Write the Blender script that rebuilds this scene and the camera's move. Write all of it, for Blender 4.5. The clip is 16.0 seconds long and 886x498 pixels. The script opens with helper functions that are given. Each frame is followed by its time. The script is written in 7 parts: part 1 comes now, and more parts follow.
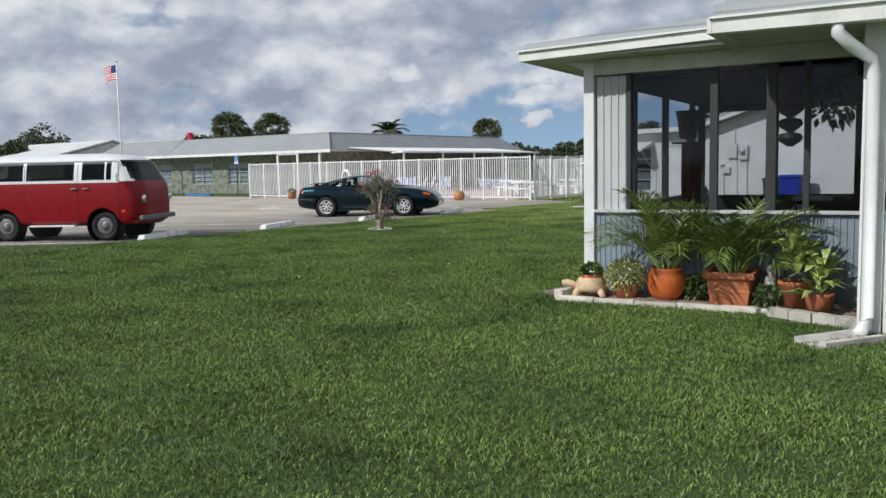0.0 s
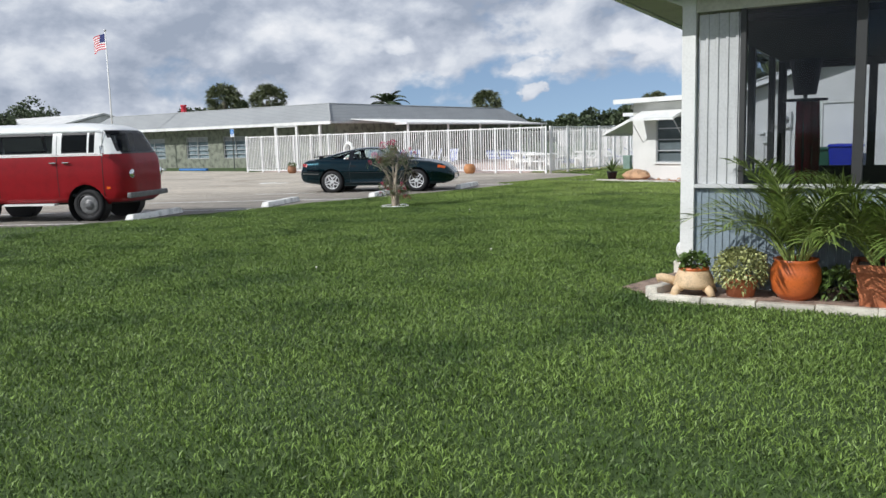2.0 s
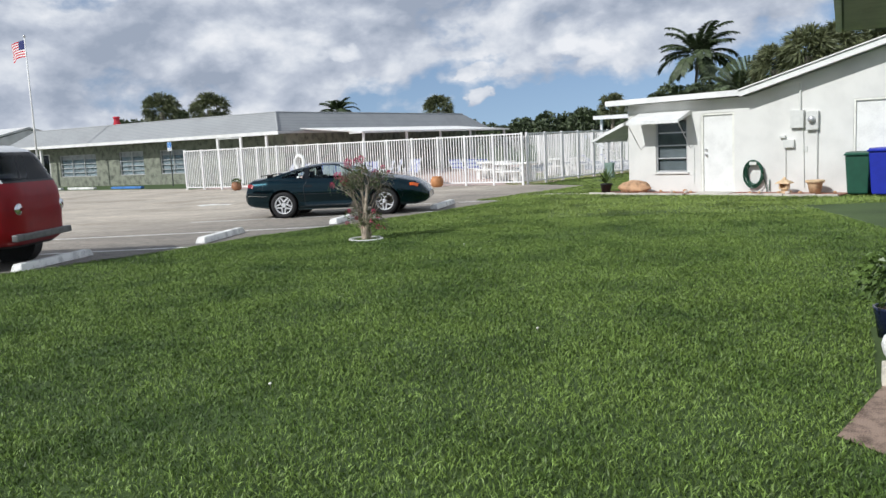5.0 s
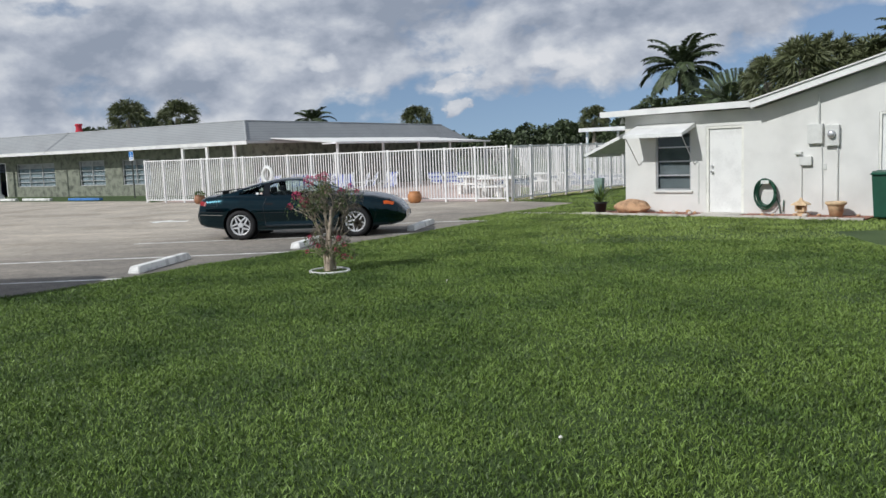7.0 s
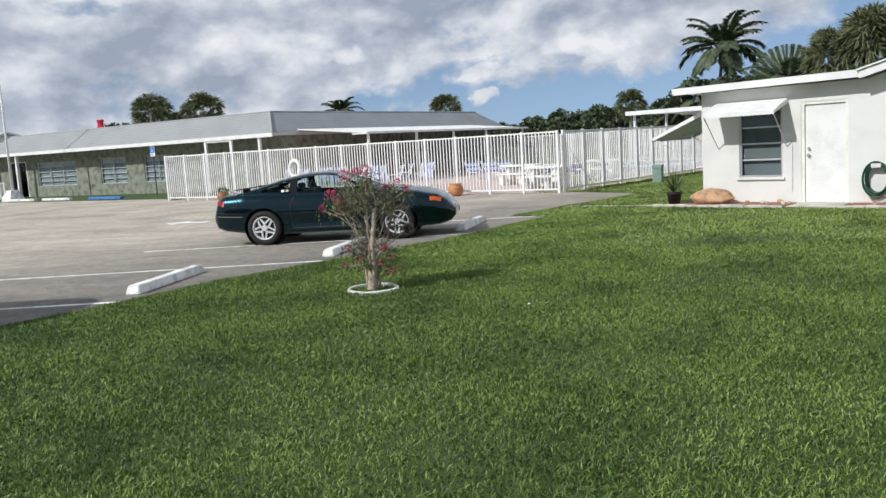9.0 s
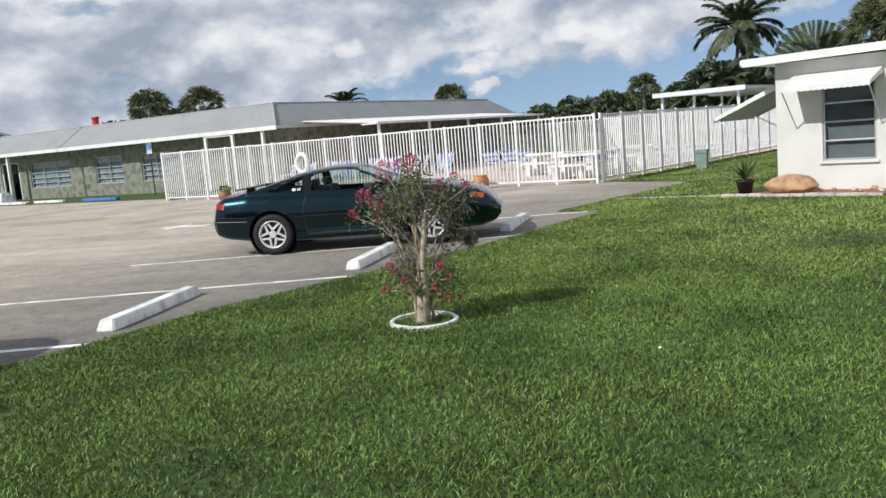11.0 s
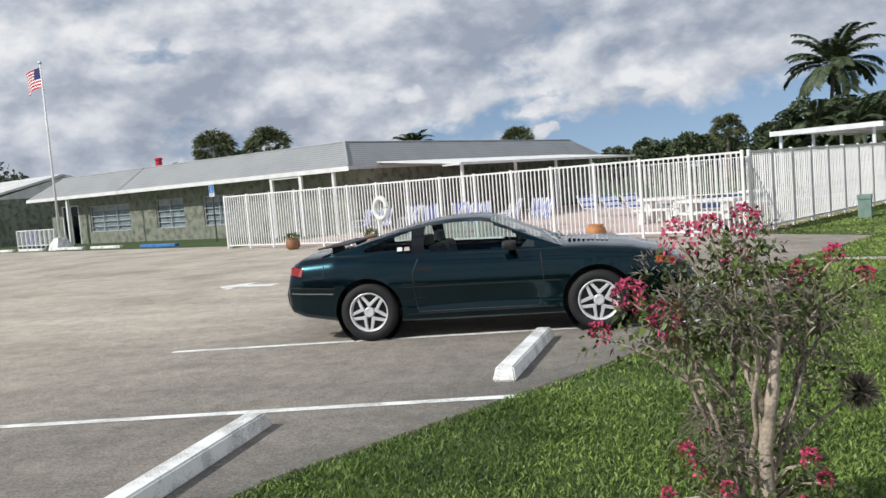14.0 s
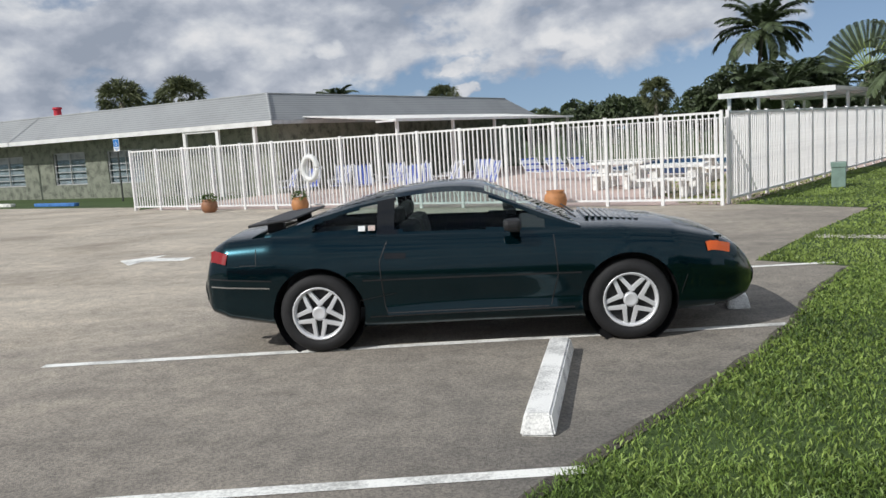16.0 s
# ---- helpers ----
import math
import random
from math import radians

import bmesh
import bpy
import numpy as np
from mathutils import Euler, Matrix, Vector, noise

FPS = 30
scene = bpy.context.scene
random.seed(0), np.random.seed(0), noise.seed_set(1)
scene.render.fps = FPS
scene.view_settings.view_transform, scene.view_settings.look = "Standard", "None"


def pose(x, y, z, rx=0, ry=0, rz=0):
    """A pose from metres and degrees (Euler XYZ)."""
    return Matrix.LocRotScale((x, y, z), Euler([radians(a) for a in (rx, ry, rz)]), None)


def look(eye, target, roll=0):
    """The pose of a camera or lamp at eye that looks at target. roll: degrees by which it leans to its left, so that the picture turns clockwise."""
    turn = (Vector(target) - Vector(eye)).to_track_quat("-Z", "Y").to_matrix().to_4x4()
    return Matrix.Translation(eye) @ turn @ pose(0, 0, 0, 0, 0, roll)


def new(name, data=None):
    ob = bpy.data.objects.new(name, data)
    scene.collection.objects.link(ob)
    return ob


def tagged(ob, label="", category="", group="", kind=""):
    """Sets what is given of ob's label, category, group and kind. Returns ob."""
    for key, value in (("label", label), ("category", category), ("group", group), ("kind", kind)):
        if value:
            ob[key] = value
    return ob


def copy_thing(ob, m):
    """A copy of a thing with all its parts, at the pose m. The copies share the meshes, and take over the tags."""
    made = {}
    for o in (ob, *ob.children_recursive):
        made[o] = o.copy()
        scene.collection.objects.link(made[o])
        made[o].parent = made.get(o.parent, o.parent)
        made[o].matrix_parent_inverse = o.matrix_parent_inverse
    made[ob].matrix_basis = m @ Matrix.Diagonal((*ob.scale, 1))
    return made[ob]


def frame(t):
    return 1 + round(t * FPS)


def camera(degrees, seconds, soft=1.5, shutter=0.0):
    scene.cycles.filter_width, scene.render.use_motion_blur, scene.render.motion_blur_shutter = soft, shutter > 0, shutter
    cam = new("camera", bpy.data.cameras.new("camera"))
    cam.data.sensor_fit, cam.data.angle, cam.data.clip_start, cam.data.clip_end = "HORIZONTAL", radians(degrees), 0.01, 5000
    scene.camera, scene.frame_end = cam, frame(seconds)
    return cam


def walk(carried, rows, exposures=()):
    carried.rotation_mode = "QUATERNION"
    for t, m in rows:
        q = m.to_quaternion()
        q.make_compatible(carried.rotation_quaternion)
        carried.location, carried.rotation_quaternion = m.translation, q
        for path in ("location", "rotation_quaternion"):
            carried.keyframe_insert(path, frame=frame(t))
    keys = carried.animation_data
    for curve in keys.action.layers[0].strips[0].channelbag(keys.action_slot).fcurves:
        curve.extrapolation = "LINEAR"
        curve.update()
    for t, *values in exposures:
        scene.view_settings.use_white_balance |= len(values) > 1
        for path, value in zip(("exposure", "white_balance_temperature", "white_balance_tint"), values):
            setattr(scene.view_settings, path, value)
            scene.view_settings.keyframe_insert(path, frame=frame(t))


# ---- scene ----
cam = camera(56.3, 16.0)
PATH = [
    (0, (0.403, 1.752, 1.507), (-0.012, 3.699, 1.309), -1.2),
    (0.5, (0.131, 2.269, 1.488), (-0.299, 4.211, 1.285), -1.3),
    (1, (-0.136, 2.651, 1.489), (-0.523, 4.598, 1.247), -0.8),
    (1.5, (-0.371, 3.07, 1.457), (-0.669, 5.026, 1.164), -2.0),
    (2, (-0.571, 3.565, 1.439), (-0.977, 5.506, 1.178), -1.5),
    (2.5, (-0.739, 4.08, 1.424), (-1.145, 6.027, 1.206), -1.5),
    (3, (-0.851, 4.848, 1.366), (-1.185, 6.802, 1.095), -0.9),
    (3.5, (-1.067, 5.454, 1.444), (-1.353, 7.41, 1.143), -1.8),
    (4, (-1.333, 6.012, 1.516), (-1.602, 7.972, 1.224), -3.5),
    (4.5, (-1.648, 6.562, 1.573), (-1.942, 8.522, 1.302), -2.9),
    (7, (-2.205, 9.363, 1.673), (-2.44, 11.336, 1.445), -2.2),
    (7.5, (-2.314, 9.945, 1.682), (-2.55, 11.917, 1.45), -2.9),
    (8, (-2.505, 10.591, 1.663), (-2.776, 12.555, 1.398), -2.5),
    (10.5, (-3.756, 13.611, 1.631), (-4.101, 15.569, 1.411), -4.6),
    (11, (-3.964, 14.216, 1.6), (-4.28, 16.173, 1.332), -4.8),
    (11.5, (-4.214, 14.808, 1.621), (-4.595, 16.755, 1.367), -3.5),
    (12, (-4.484, 15.324, 1.62), (-4.919, 17.259, 1.357), -4.0),
    (12.5, (-4.75, 15.989, 1.624), (-5.194, 17.923, 1.381), -3.4),
    (13, (-5.053, 16.541, 1.605), (-5.426, 18.493, 1.381), -1.8),
    (13.5, (-5.378, 17.115, 1.609), (-5.839, 19.052, 1.425), -2.8),
    (14, (-5.706, 17.807, 1.641), (-6.153, 19.75, 1.488), -4.6),
    (14.5, (-5.888, 18.392, 1.651), (-6.195, 20.361, 1.486), -4.8),
    (15, (-6.121, 18.912, 1.67), (-6.353, 20.891, 1.5), -3.7),
    (15.5, (-6.385, 19.415, 1.68), (-6.571, 21.394, 1.459), -4.1),
    (16, (-6.676, 20.003, 1.655), (-6.937, 21.969, 1.392), -3.5),
]
walk(cam, [(t, look(eye, target, roll)) for t, eye, target, roll in PATH],
     exposures=((0, -0.08, 6230, 10), (1.0, -0.2, 6230, 10), (1.5, -0.02, 6230, 10), (2.0, 0.1, 6230, 10), (2.5, -0.06, 6230, 10), (3.0, 0.1, 6230, 10), (4.5, 0.13, 6230, 10), (7, -0.18, 6230, 10), (8, 0.1, 6230, 10), (10.5, 0.0, 6400, 10), (11.0, 0.1, 6400, 10), (12, 0.12, 6400, 10), (13, 0.06, 6400, 10), (14.5, 0.0, 6400, 10), (16, -0.12, 6400, 10)))

# ---------- world and sun ----------
SUN_DIR = Vector((-0.63, -0.55, 0.67)).normalized()   # towards the sun
world = bpy.data.worlds.new("sky")
scene.world = world
world.use_nodes = True
WN, WL = world.node_tree.nodes, world.node_tree.links
WN.clear()


def wnode(kind, **kw):
    n = WN.new(kind)
    for k, v in kw.items():
        n.inputs[k].default_value = v
    return n


def wmath(op, a, b=None, c=None):
    n = WN.new("ShaderNodeMath")
    n.operation = op
    for i, v in enumerate((a, b, c)):
        if v is None:
            continue
        if isinstance(v, (int, float)):
            n.inputs[i].default_value = v
        else:
            WL.new(v, n.inputs[i])
    return n.outputs[0]


def wramp(fac, stops):
    n = WN.new("ShaderNodeValToRGB")
    while len(n.color_ramp.elements) < len(stops):
        n.color_ramp.elements.new(0.5)
    for e, (p, c) in zip(n.color_ramp.elements, stops):
        e.position, e.color = p, (*c, 1)
    WL.new(fac, n.inputs[0])
    return n.outputs[0]


sky = WN.new("ShaderNodeTexSky")
sky.sky_type, sky.sun_disc = "NISHITA", False
sky.sun_elevation = math.asin(SUN_DIR.z)
sky.sun_rotation = math.atan2(SUN_DIR.x, SUN_DIR.y)
sky.air_density, sky.dust_density, sky.ozone_density = 1.0, 0.0, 3.0
tc = WN.new("ShaderNodeTexCoord")
sep = WN.new("ShaderNodeSeparateXYZ")
WL.new(tc.outputs["Generated"], sep.inputs[0])
dx, dy, dz = sep.outputs



def cloud_noise(lift, side, scale=2.9, detail=9.0, rough=0.54):
    """Heaped clouds: noise over the sky's directions, flattened, looked up a little higher and to one side."""
    c = WN.new("ShaderNodeCombineXYZ")
    WL.new(wmath("ADD", wmath("MULTIPLY", dx, 2.7), side), c.inputs[0])
    WL.new(wmath("MULTIPLY", dy, 2.7), c.inputs[1])
    WL.new(wmath("ADD", wmath("MULTIPLY", dz, 4.3), lift), c.inputs[2])
    n = wnode("ShaderNodeTexNoise", Scale=scale, Detail=detail, Roughness=rough, Distortion=0.15)
    WL.new(c.outputs[0], n.inputs["Vector"])
    return n.outputs["Fac"]


def wclamp(v):
    return wmath("MINIMUM", wmath("MAXIMUM", v, 0.0), 1.0)


here, above, billow = cloud_noise(2.3, 0.0), cloud_noise(2.37, -0.06), cloud_noise(7.1, 3.0, 9.0, 5.0, 0.5)
# bearings to the north, with frayed edges
ahead = wmath("MAXIMUM", dy, 0.05)
fray = wmath("SUBTRACT", billow, 0.5)
az = wmath("ADD", wmath("DIVIDE", dx, ahead), wmath("MULTIPLY", fray, 0.085))
el = wmath("ADD", wmath("DIVIDE", dz, ahead), wmath("MULTIPLY", fray, 0.034))


def heap(az0, el0, raz, rel):
    """A single rounded cloud at a bearing and a height: 1 in its middle, 0 at its rim."""
    u = wmath("DIVIDE", wmath("SUBTRACT", az, az0), raz)
    v = wmath("DIVIDE", wmath("SUBTRACT", el, el0), rel)
    return wmath("MAXIMUM", wmath("SUBTRACT", 1.0, wmath("ADD", wmath("MULTIPLY", u, u), wmath("MULTIPLY", v, v))), 0.0)


# the clear air low in the north-east ends at the foot of the cloud bank
foot = wramp(wmath("DIVIDE", wmath("ADD", az, 0.6), 1.2), [(p, (v, v, v)) for p, v in ((0.16, 0.0), (0.24, 0.02), (0.29, 0.095), (0.42, 0.108), (0.50, 0.086), (0.575, 0.088), (0.62, 0.108), (0.72, 0.128), (0.84, 0.17))])
clear = wclamp(wmath("MULTIPLY", wmath("SUBTRACT", foot, el), 26.0))
bank = wclamp(wmath("MULTIPLY", wmath("SUBTRACT", el, foot), 22.0))
lobe, puff, wisp, wisp2, west = heap(0.028, 0.104, 0.052, 0.020), heap(-0.255, 0.114, 0.030, 0.011), heap(-0.096, 0.055, 0.017, 0.010), heap(-0.105, 0.083, 0.018, 0.007), heap(-0.36, 0.122, 0.085, 0.030)
hole = heap(-0.60, 0.198, 0.10, 0.022)
high = wclamp(wmath("MULTIPLY", wmath("SUBTRACT", dz, 0.38), 3.0))
cover = wmath("ADD", wmath("ADD", here, 0.10), wmath("MULTIPLY", fray, 0.16))
for w_, k_ in ((clear, -0.33), (bank, 0.12), (lobe, 0.34), (puff, 0.40), (wisp, 0.30), (wisp2, 0.16), (west, 0.12), (hole, -0.36), (high, -0.18)):
    cover = wmath("ADD", cover, wmath("MULTIPLY", w_, k_))
mask = wramp(cover, [(0.44, (0, 0, 0)), (0.59, (1, 1, 1))])
shade = wmath("ADD", wmath("MULTIPLY", wmath("SUBTRACT", here, above), 2.2), 0.50)
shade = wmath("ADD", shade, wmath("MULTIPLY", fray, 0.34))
belly = heap(0.02, 0.185, 0.34, 0.045)
for w_, k_ in ((lobe, 0.42), (puff, 0.34), (wisp, 0.20), (west, 0.22), (belly, -0.20)):
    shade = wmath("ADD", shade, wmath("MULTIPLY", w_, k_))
cloud = wramp(shade, [(0.20, (0.38, 0.43, 0.52)), (0.48, (0.57, 0.61, 0.69)), (0.66, (0.74, 0.77, 0.82)), (0.90, (0.95, 0.95, 0.96))])
mixc = WN.new("ShaderNodeMix")
mixc.data_type = "RGBA"
lifted = WN.new("ShaderNodeCombineXYZ")
WL.new(dx, lifted.inputs[0])
WL.new(dy, lifted.inputs[1])
WL.new(wmath("ADD", wmath("MULTIPLY", dz, 0.85), 0.15), lifted.inputs[2])
WL.new(lifted.outputs[0], sky.inputs[0])
skyb = WN.new("ShaderNodeVectorMath")
skyb.operation = "SCALE"
WL.new(sky.outputs[0], skyb.inputs[0])
skyb.inputs["Scale"].default_value = 0.128
WL.new(mask, mixc.inputs[0])
tint = WN.new("ShaderNodeVectorMath")
tint.operation = "MULTIPLY"
WL.new(skyb.outputs[0], tint.inputs[0])
tint.inputs[1].default_value = (1.12, 1.0, 0.92)
WL.new(tint.outputs[0], mixc.inputs[6])
WL.new(cloud, mixc.inputs[7])
bg = WN.new("ShaderNodeBackground")
WL.new(mixc.outputs[2], bg.inputs[0])
bg.inputs[1].default_value = 0.85
wo = WN.new("ShaderNodeOutputWorld")
WL.new(bg.outputs[0], wo.inputs[0])

sun = new("sun", bpy.data.lights.new("sun", "SUN"))
sun.data.energy, sun.data.angle, sun.data.color = 3.5, radians(0.6), (1.0, 0.97, 0.92)
sun.matrix_world = look(SUN_DIR * 100, (0, 0, 0))


# ---------- materials ----------
def mat(name, color, rough=0.6, metal=0.0, grain=0.12, scale=6.0, fine=60.0, bump=0.15, color2=None, coat=0.0, per="none", spec=0.5, vary=0.27):
    """A surface with stains at one scale, grain at another and fine relief. per: object or island shade variation."""
    m = bpy.data.materials.new(name)
    m.use_nodes = True
    nt = m.node_tree
    N, L = nt.nodes, nt.links
    bsdf = N["Principled BSDF"]
    bsdf.inputs["Roughness"].default_value = rough
    bsdf.inputs["Metallic"].default_value = metal
    bsdf.inputs["Coat Weight"].default_value = coat
    bsdf.inputs["Specular IOR Level"].default_value = spec
    co = N.new("ShaderNodeTexCoord")
    n1 = N.new("ShaderNodeTexNoise")
    n1.inputs["Scale"].default_value, n1.inputs["Detail"].default_value = scale, 6
    n2 = N.new("ShaderNodeTexNoise")
    n2.inputs["Scale"].default_value, n2.inputs["Detail"].default_value = fine, 4
    for n in (n1, n2):
        L.new(co.outputs["Object"], n.inputs["Vector"])
    a = N.new("ShaderNodeMath")
    a.operation = "MULTIPLY_ADD"
    L.new(n1.outputs["Fac"], a.inputs[0])
    a.inputs[1].default_value = 1.4
    a.inputs[2].default_value = -0.2
    b = N.new("ShaderNodeMath")
    b.operation = "MULTIPLY_ADD"
    L.new(n2.outputs["Fac"], b.inputs[0])
    b.inputs[1].default_value = 0.8
    L.new(a.outputs[0], b.inputs[2])
    ramp = N.new("ShaderNodeValToRGB")
    c1 = [v * (1 - grain * 1.6) for v in color]
    c2 = color2 or [min(1, v * (1 + grain)) for v in color]
    ramp.color_ramp.elements[0].position, ramp.color_ramp.elements[0].color = 0.55, (*c1, 1)
    ramp.color_ramp.elements[1].position, ramp.color_ramp.elements[1].color = 1.25 if color2 is None else 1.1, (*c2, 1)
    L.new(b.outputs[0], ramp.inputs[0])
    out = ramp.outputs[0]
    if per != "none":
        src = N.new("ShaderNodeObjectInfo").outputs["Random"] if per == "object" else N.new("ShaderNodeNewGeometry").outputs["Random Per Island"]
        hsv = N.new("ShaderNodeHueSaturation")
        mr = N.new("ShaderNodeMapRange")
        L.new(src, mr.inputs[0])
        mr.inputs[3].default_value, mr.inputs[4].default_value = 1 - vary, 1 + vary
        L.new(mr.outputs[0], hsv.inputs["Value"])
        L.new(out, hsv.inputs["Color"])
        out = hsv.outputs[0]
    L.new(out, bsdf.inputs["Base Color"])
    if bump:
        bp = N.new("ShaderNodeBump")
        bp.inputs["Strength"].default_value, bp.inputs["Distance"].default_value = bump, 0.01
        L.new(n2.outputs["Fac"], bp.inputs["Height"])
        L.new(bp.outputs[0], bsdf.inputs["Normal"])
    return m


def glass(name, tint=(0.9, 0.95, 0.95), rough=0.0):
    """Thin tinted pane: mirror gloss by Fresnel over a see-through tint."""
    m = bpy.data.materials.new(name)
    m.use_nodes = True
    N, L = m.node_tree.nodes, m.node_tree.links
    N.clear()
    tr = N.new("ShaderNodeBsdfTransparent")
    tr.inputs[0].default_value = (*tint, 1)
    gl = N.new("ShaderNodeBsdfGlossy")
    gl.inputs["Roughness"].default_value = rough
    lw, pw, fr = N.new("ShaderNodeLayerWeight"), N.new("ShaderNodeMath"), N.new("ShaderNodeMath")
    lw.inputs[0].default_value = 0.5
    pw.operation, fr.operation = "POWER", "MULTIPLY_ADD"
    L.new(lw.outputs["Facing"], pw.inputs[0])
    pw.inputs[1].default_value = 5.0
    L.new(pw.outputs[0], fr.inputs[0])
    fr.inputs[1].default_value, fr.inputs[2].default_value = 0.9, 0.022
    mx = N.new("ShaderNodeMixShader")
    o = N.new("ShaderNodeOutputMaterial")
    L.new(fr.outputs[0], mx.inputs[0])
    L.new(tr.outputs[0], mx.inputs[1])
    L.new(gl.outputs[0], mx.inputs[2])
    L.new(mx.outputs[0], o.inputs[0])
    return m


M_SOIL = mat("lawn_soil", (0.036, 0.066, 0.015), 0.95, grain=0.15, scale=0.55, fine=25, bump=0.6, color2=(0.056, 0.095, 0.022))
M_GRASS = mat("grass_blade", (0.066, 0.128, 0.024), 0.5, grain=0.16, scale=0.8, fine=8, bump=0, color2=(0.158, 0.238, 0.052), per="island", spec=0.3, vary=0.55)
M_DRYTURF = mat("dry_grass_blade", (0.14, 0.215, 0.040), 0.5, grain=0.35, scale=0.8, fine=8, bump=0, color2=(0.26, 0.35, 0.085), per="island", spec=0.3, vary=0.22)
M_LOT = mat("worn_asphalt", (0.465, 0.405, 0.328), 0.9, grain=0.15, scale=0.5, fine=120, bump=0.6, color2=(0.53, 0.475, 0.395))
LN, LL = M_LOT.node_tree.nodes, M_LOT.node_tree.links


def lnoise(scale, detail, rough=0.55, stretch=(1, 1, 1), turn=0.0, distort=0.0):
    co, mp, n = LN.new("ShaderNodeTexCoord"), LN.new("ShaderNodeMapping"), LN.new("ShaderNodeTexNoise")
    mp.inputs["Scale"].default_value, mp.inputs["Rotation"].default_value = stretch, (0, 0, radians(turn))
    n.inputs["Scale"].default_value, n.inputs["Detail"].default_value, n.inputs["Roughness"].default_value, n.inputs["Distortion"].default_value = scale, detail, rough, distort
    LL.new(co.outputs["Object"], mp.inputs["Vector"])
    LL.new(mp.outputs[0], n.inputs["Vector"])
    return n.outputs["Fac"]


def lmath(op, a, b, c=None):
    n = LN.new("ShaderNodeMath")
    n.operation = op
    for i, v in enumerate((a, b, c)):
        if isinstance(v, (int, float)):
            n.inputs[i].default_value = v
        elif v is not None:
            LL.new(v, n.inputs[i])
    return n.outputs[0]


def lramp(fac, stops):
    n = LN.new("ShaderNodeValToRGB")
    while len(n.color_ramp.elements) < len(stops):
        n.color_ramp.elements.new(0.5)
    for e, (p, c) in zip(n.color_ramp.elements, stops):
        e.position, e.color = p, (*c, 1)
    LL.new(fac, n.inputs[0])
    return n.outputs[0]


def lblend(kind, fac, a, b):
    n = LN.new("ShaderNodeMix")
    n.data_type, n.blend_type = "RGBA", kind
    for i, v in ((0, fac), (6, a), (7, b)):
        if isinstance(v, (int, float)):
            n.inputs[i].default_value = v
        elif isinstance(v, tuple):
            n.inputs[i].default_value = (*v, 1)
        else:
            LL.new(v, n.inputs[i])
    return n.outputs[2]


l_sep = LN.new("ShaderNodeSeparateXYZ")
LL.new(LN.new("ShaderNodeTexCoord").outputs["Object"], l_sep.inputs[0])
# the driving lane is bleached tan, the bays are greyer and oil-stained
l_in = lmath("ADD", lmath("MULTIPLY", l_sep.outputs[0], 0.79), lmath("MULTIPLY", l_sep.outputs[1], -0.613))
l_bay = lmath("ADD", l_in, 25.9)
l_bay = lmath("ADD", l_bay, lmath("MULTIPLY", lmath("SUBTRACT", lnoise(0.55, 6, 0.6), 0.5), 5.0))
bay_mask = lramp(lmath("MULTIPLY_ADD", l_bay, 0.25, 0.35), [(0.0, (0, 0, 0)), (1.0, (1, 1, 1))])
l_base = M_LOT.node_tree.nodes["Principled BSDF"].inputs["Base Color"].links[0].from_socket
l_col = lblend("MIX", bay_mask, l_base, (0.315, 0.283, 0.240))
edge_mask = lramp(lmath("MULTIPLY_ADD", l_bay, 0.30, -1.0), [(0.0, (0, 0, 0)), (1.0, (1, 1, 1))])
l_col = lblend("MIX", edge_mask, l_col, (0.185, 0.172, 0.152))
l_mottle = lramp(lnoise(4.5, 8, 0.68, (1, 1, 1), 0, 0.6), [(0.34, (0.70, 0.70, 0.70)), (0.5, (1.0, 1.0, 1.0)), (0.66, (1.25, 1.24, 1.21))])
l_col = lblend("MULTIPLY", 0.65, l_col, l_mottle)
l_stain = lramp(lnoise(0.9, 9, 0.62, (0.45, 0.9, 1), -24, 1.4), [(0.30, (0.62, 0.62, 0.63)), (0.48, (0.92, 0.92, 0.92)), (0.66, (1.16, 1.15, 1.12))])
l_col = lblend("MULTIPLY", 0.6, l_col, l_stain)
l_sweep = lramp(lnoise(1.1, 5, 0.5, (0.16, 1.3, 1), -26, 0.5), [(0.38, (0.80, 0.80, 0.80)), (0.55, (1.0, 1.0, 1.0)), (0.72, (1.14, 1.13, 1.10))])
l_col = lblend("MULTIPLY", 0.35, l_col, l_sweep)
l_grit = lramp(lnoise(55, 3, 0.7), [(0.36, (0.66, 0.66, 0.66)), (0.5, (1.0, 1.0, 1.0)), (0.66, (1.32, 1.30, 1.26))])
l_col = lblend("MULTIPLY", 1.0, l_col, l_grit)
LL.new(l_col, LN["Principled BSDF"].inputs["Base Color"])
M_CONC = mat("concrete", (0.50, 0.47, 0.42), 0.9, grain=0.22, scale=2.5, fine=90, bump=0.4)
M_LINE = mat("road_paint", (0.72, 0.72, 0.68), 0.8, grain=0.3, scale=3, fine=60, bump=0.3)
M_BLOCK = mat("painted_concrete", (0.70, 0.70, 0.67), 0.8, grain=0.3, scale=5, fine=80, bump=0.4)
M_BLUEP = mat("blue_kerb_paint", (0.06, 0.19, 0.48), 0.7, grain=0.2, scale=5, bump=0.3)
M_WHITE = mat("white_paint", (0.75, 0.755, 0.735), 0.55, grain=0.07, scale=2.2, fine=50, bump=0.1)
M_STUCCO = mat("white_stucco", (0.70, 0.70, 0.67), 0.85, grain=0.07, scale=1.3, fine=130, bump=0.55)
M_TRIM = mat("cream_trim", (0.76, 0.76, 0.70), 0.5, grain=0.08, scale=3, fine=40, bump=0.1)
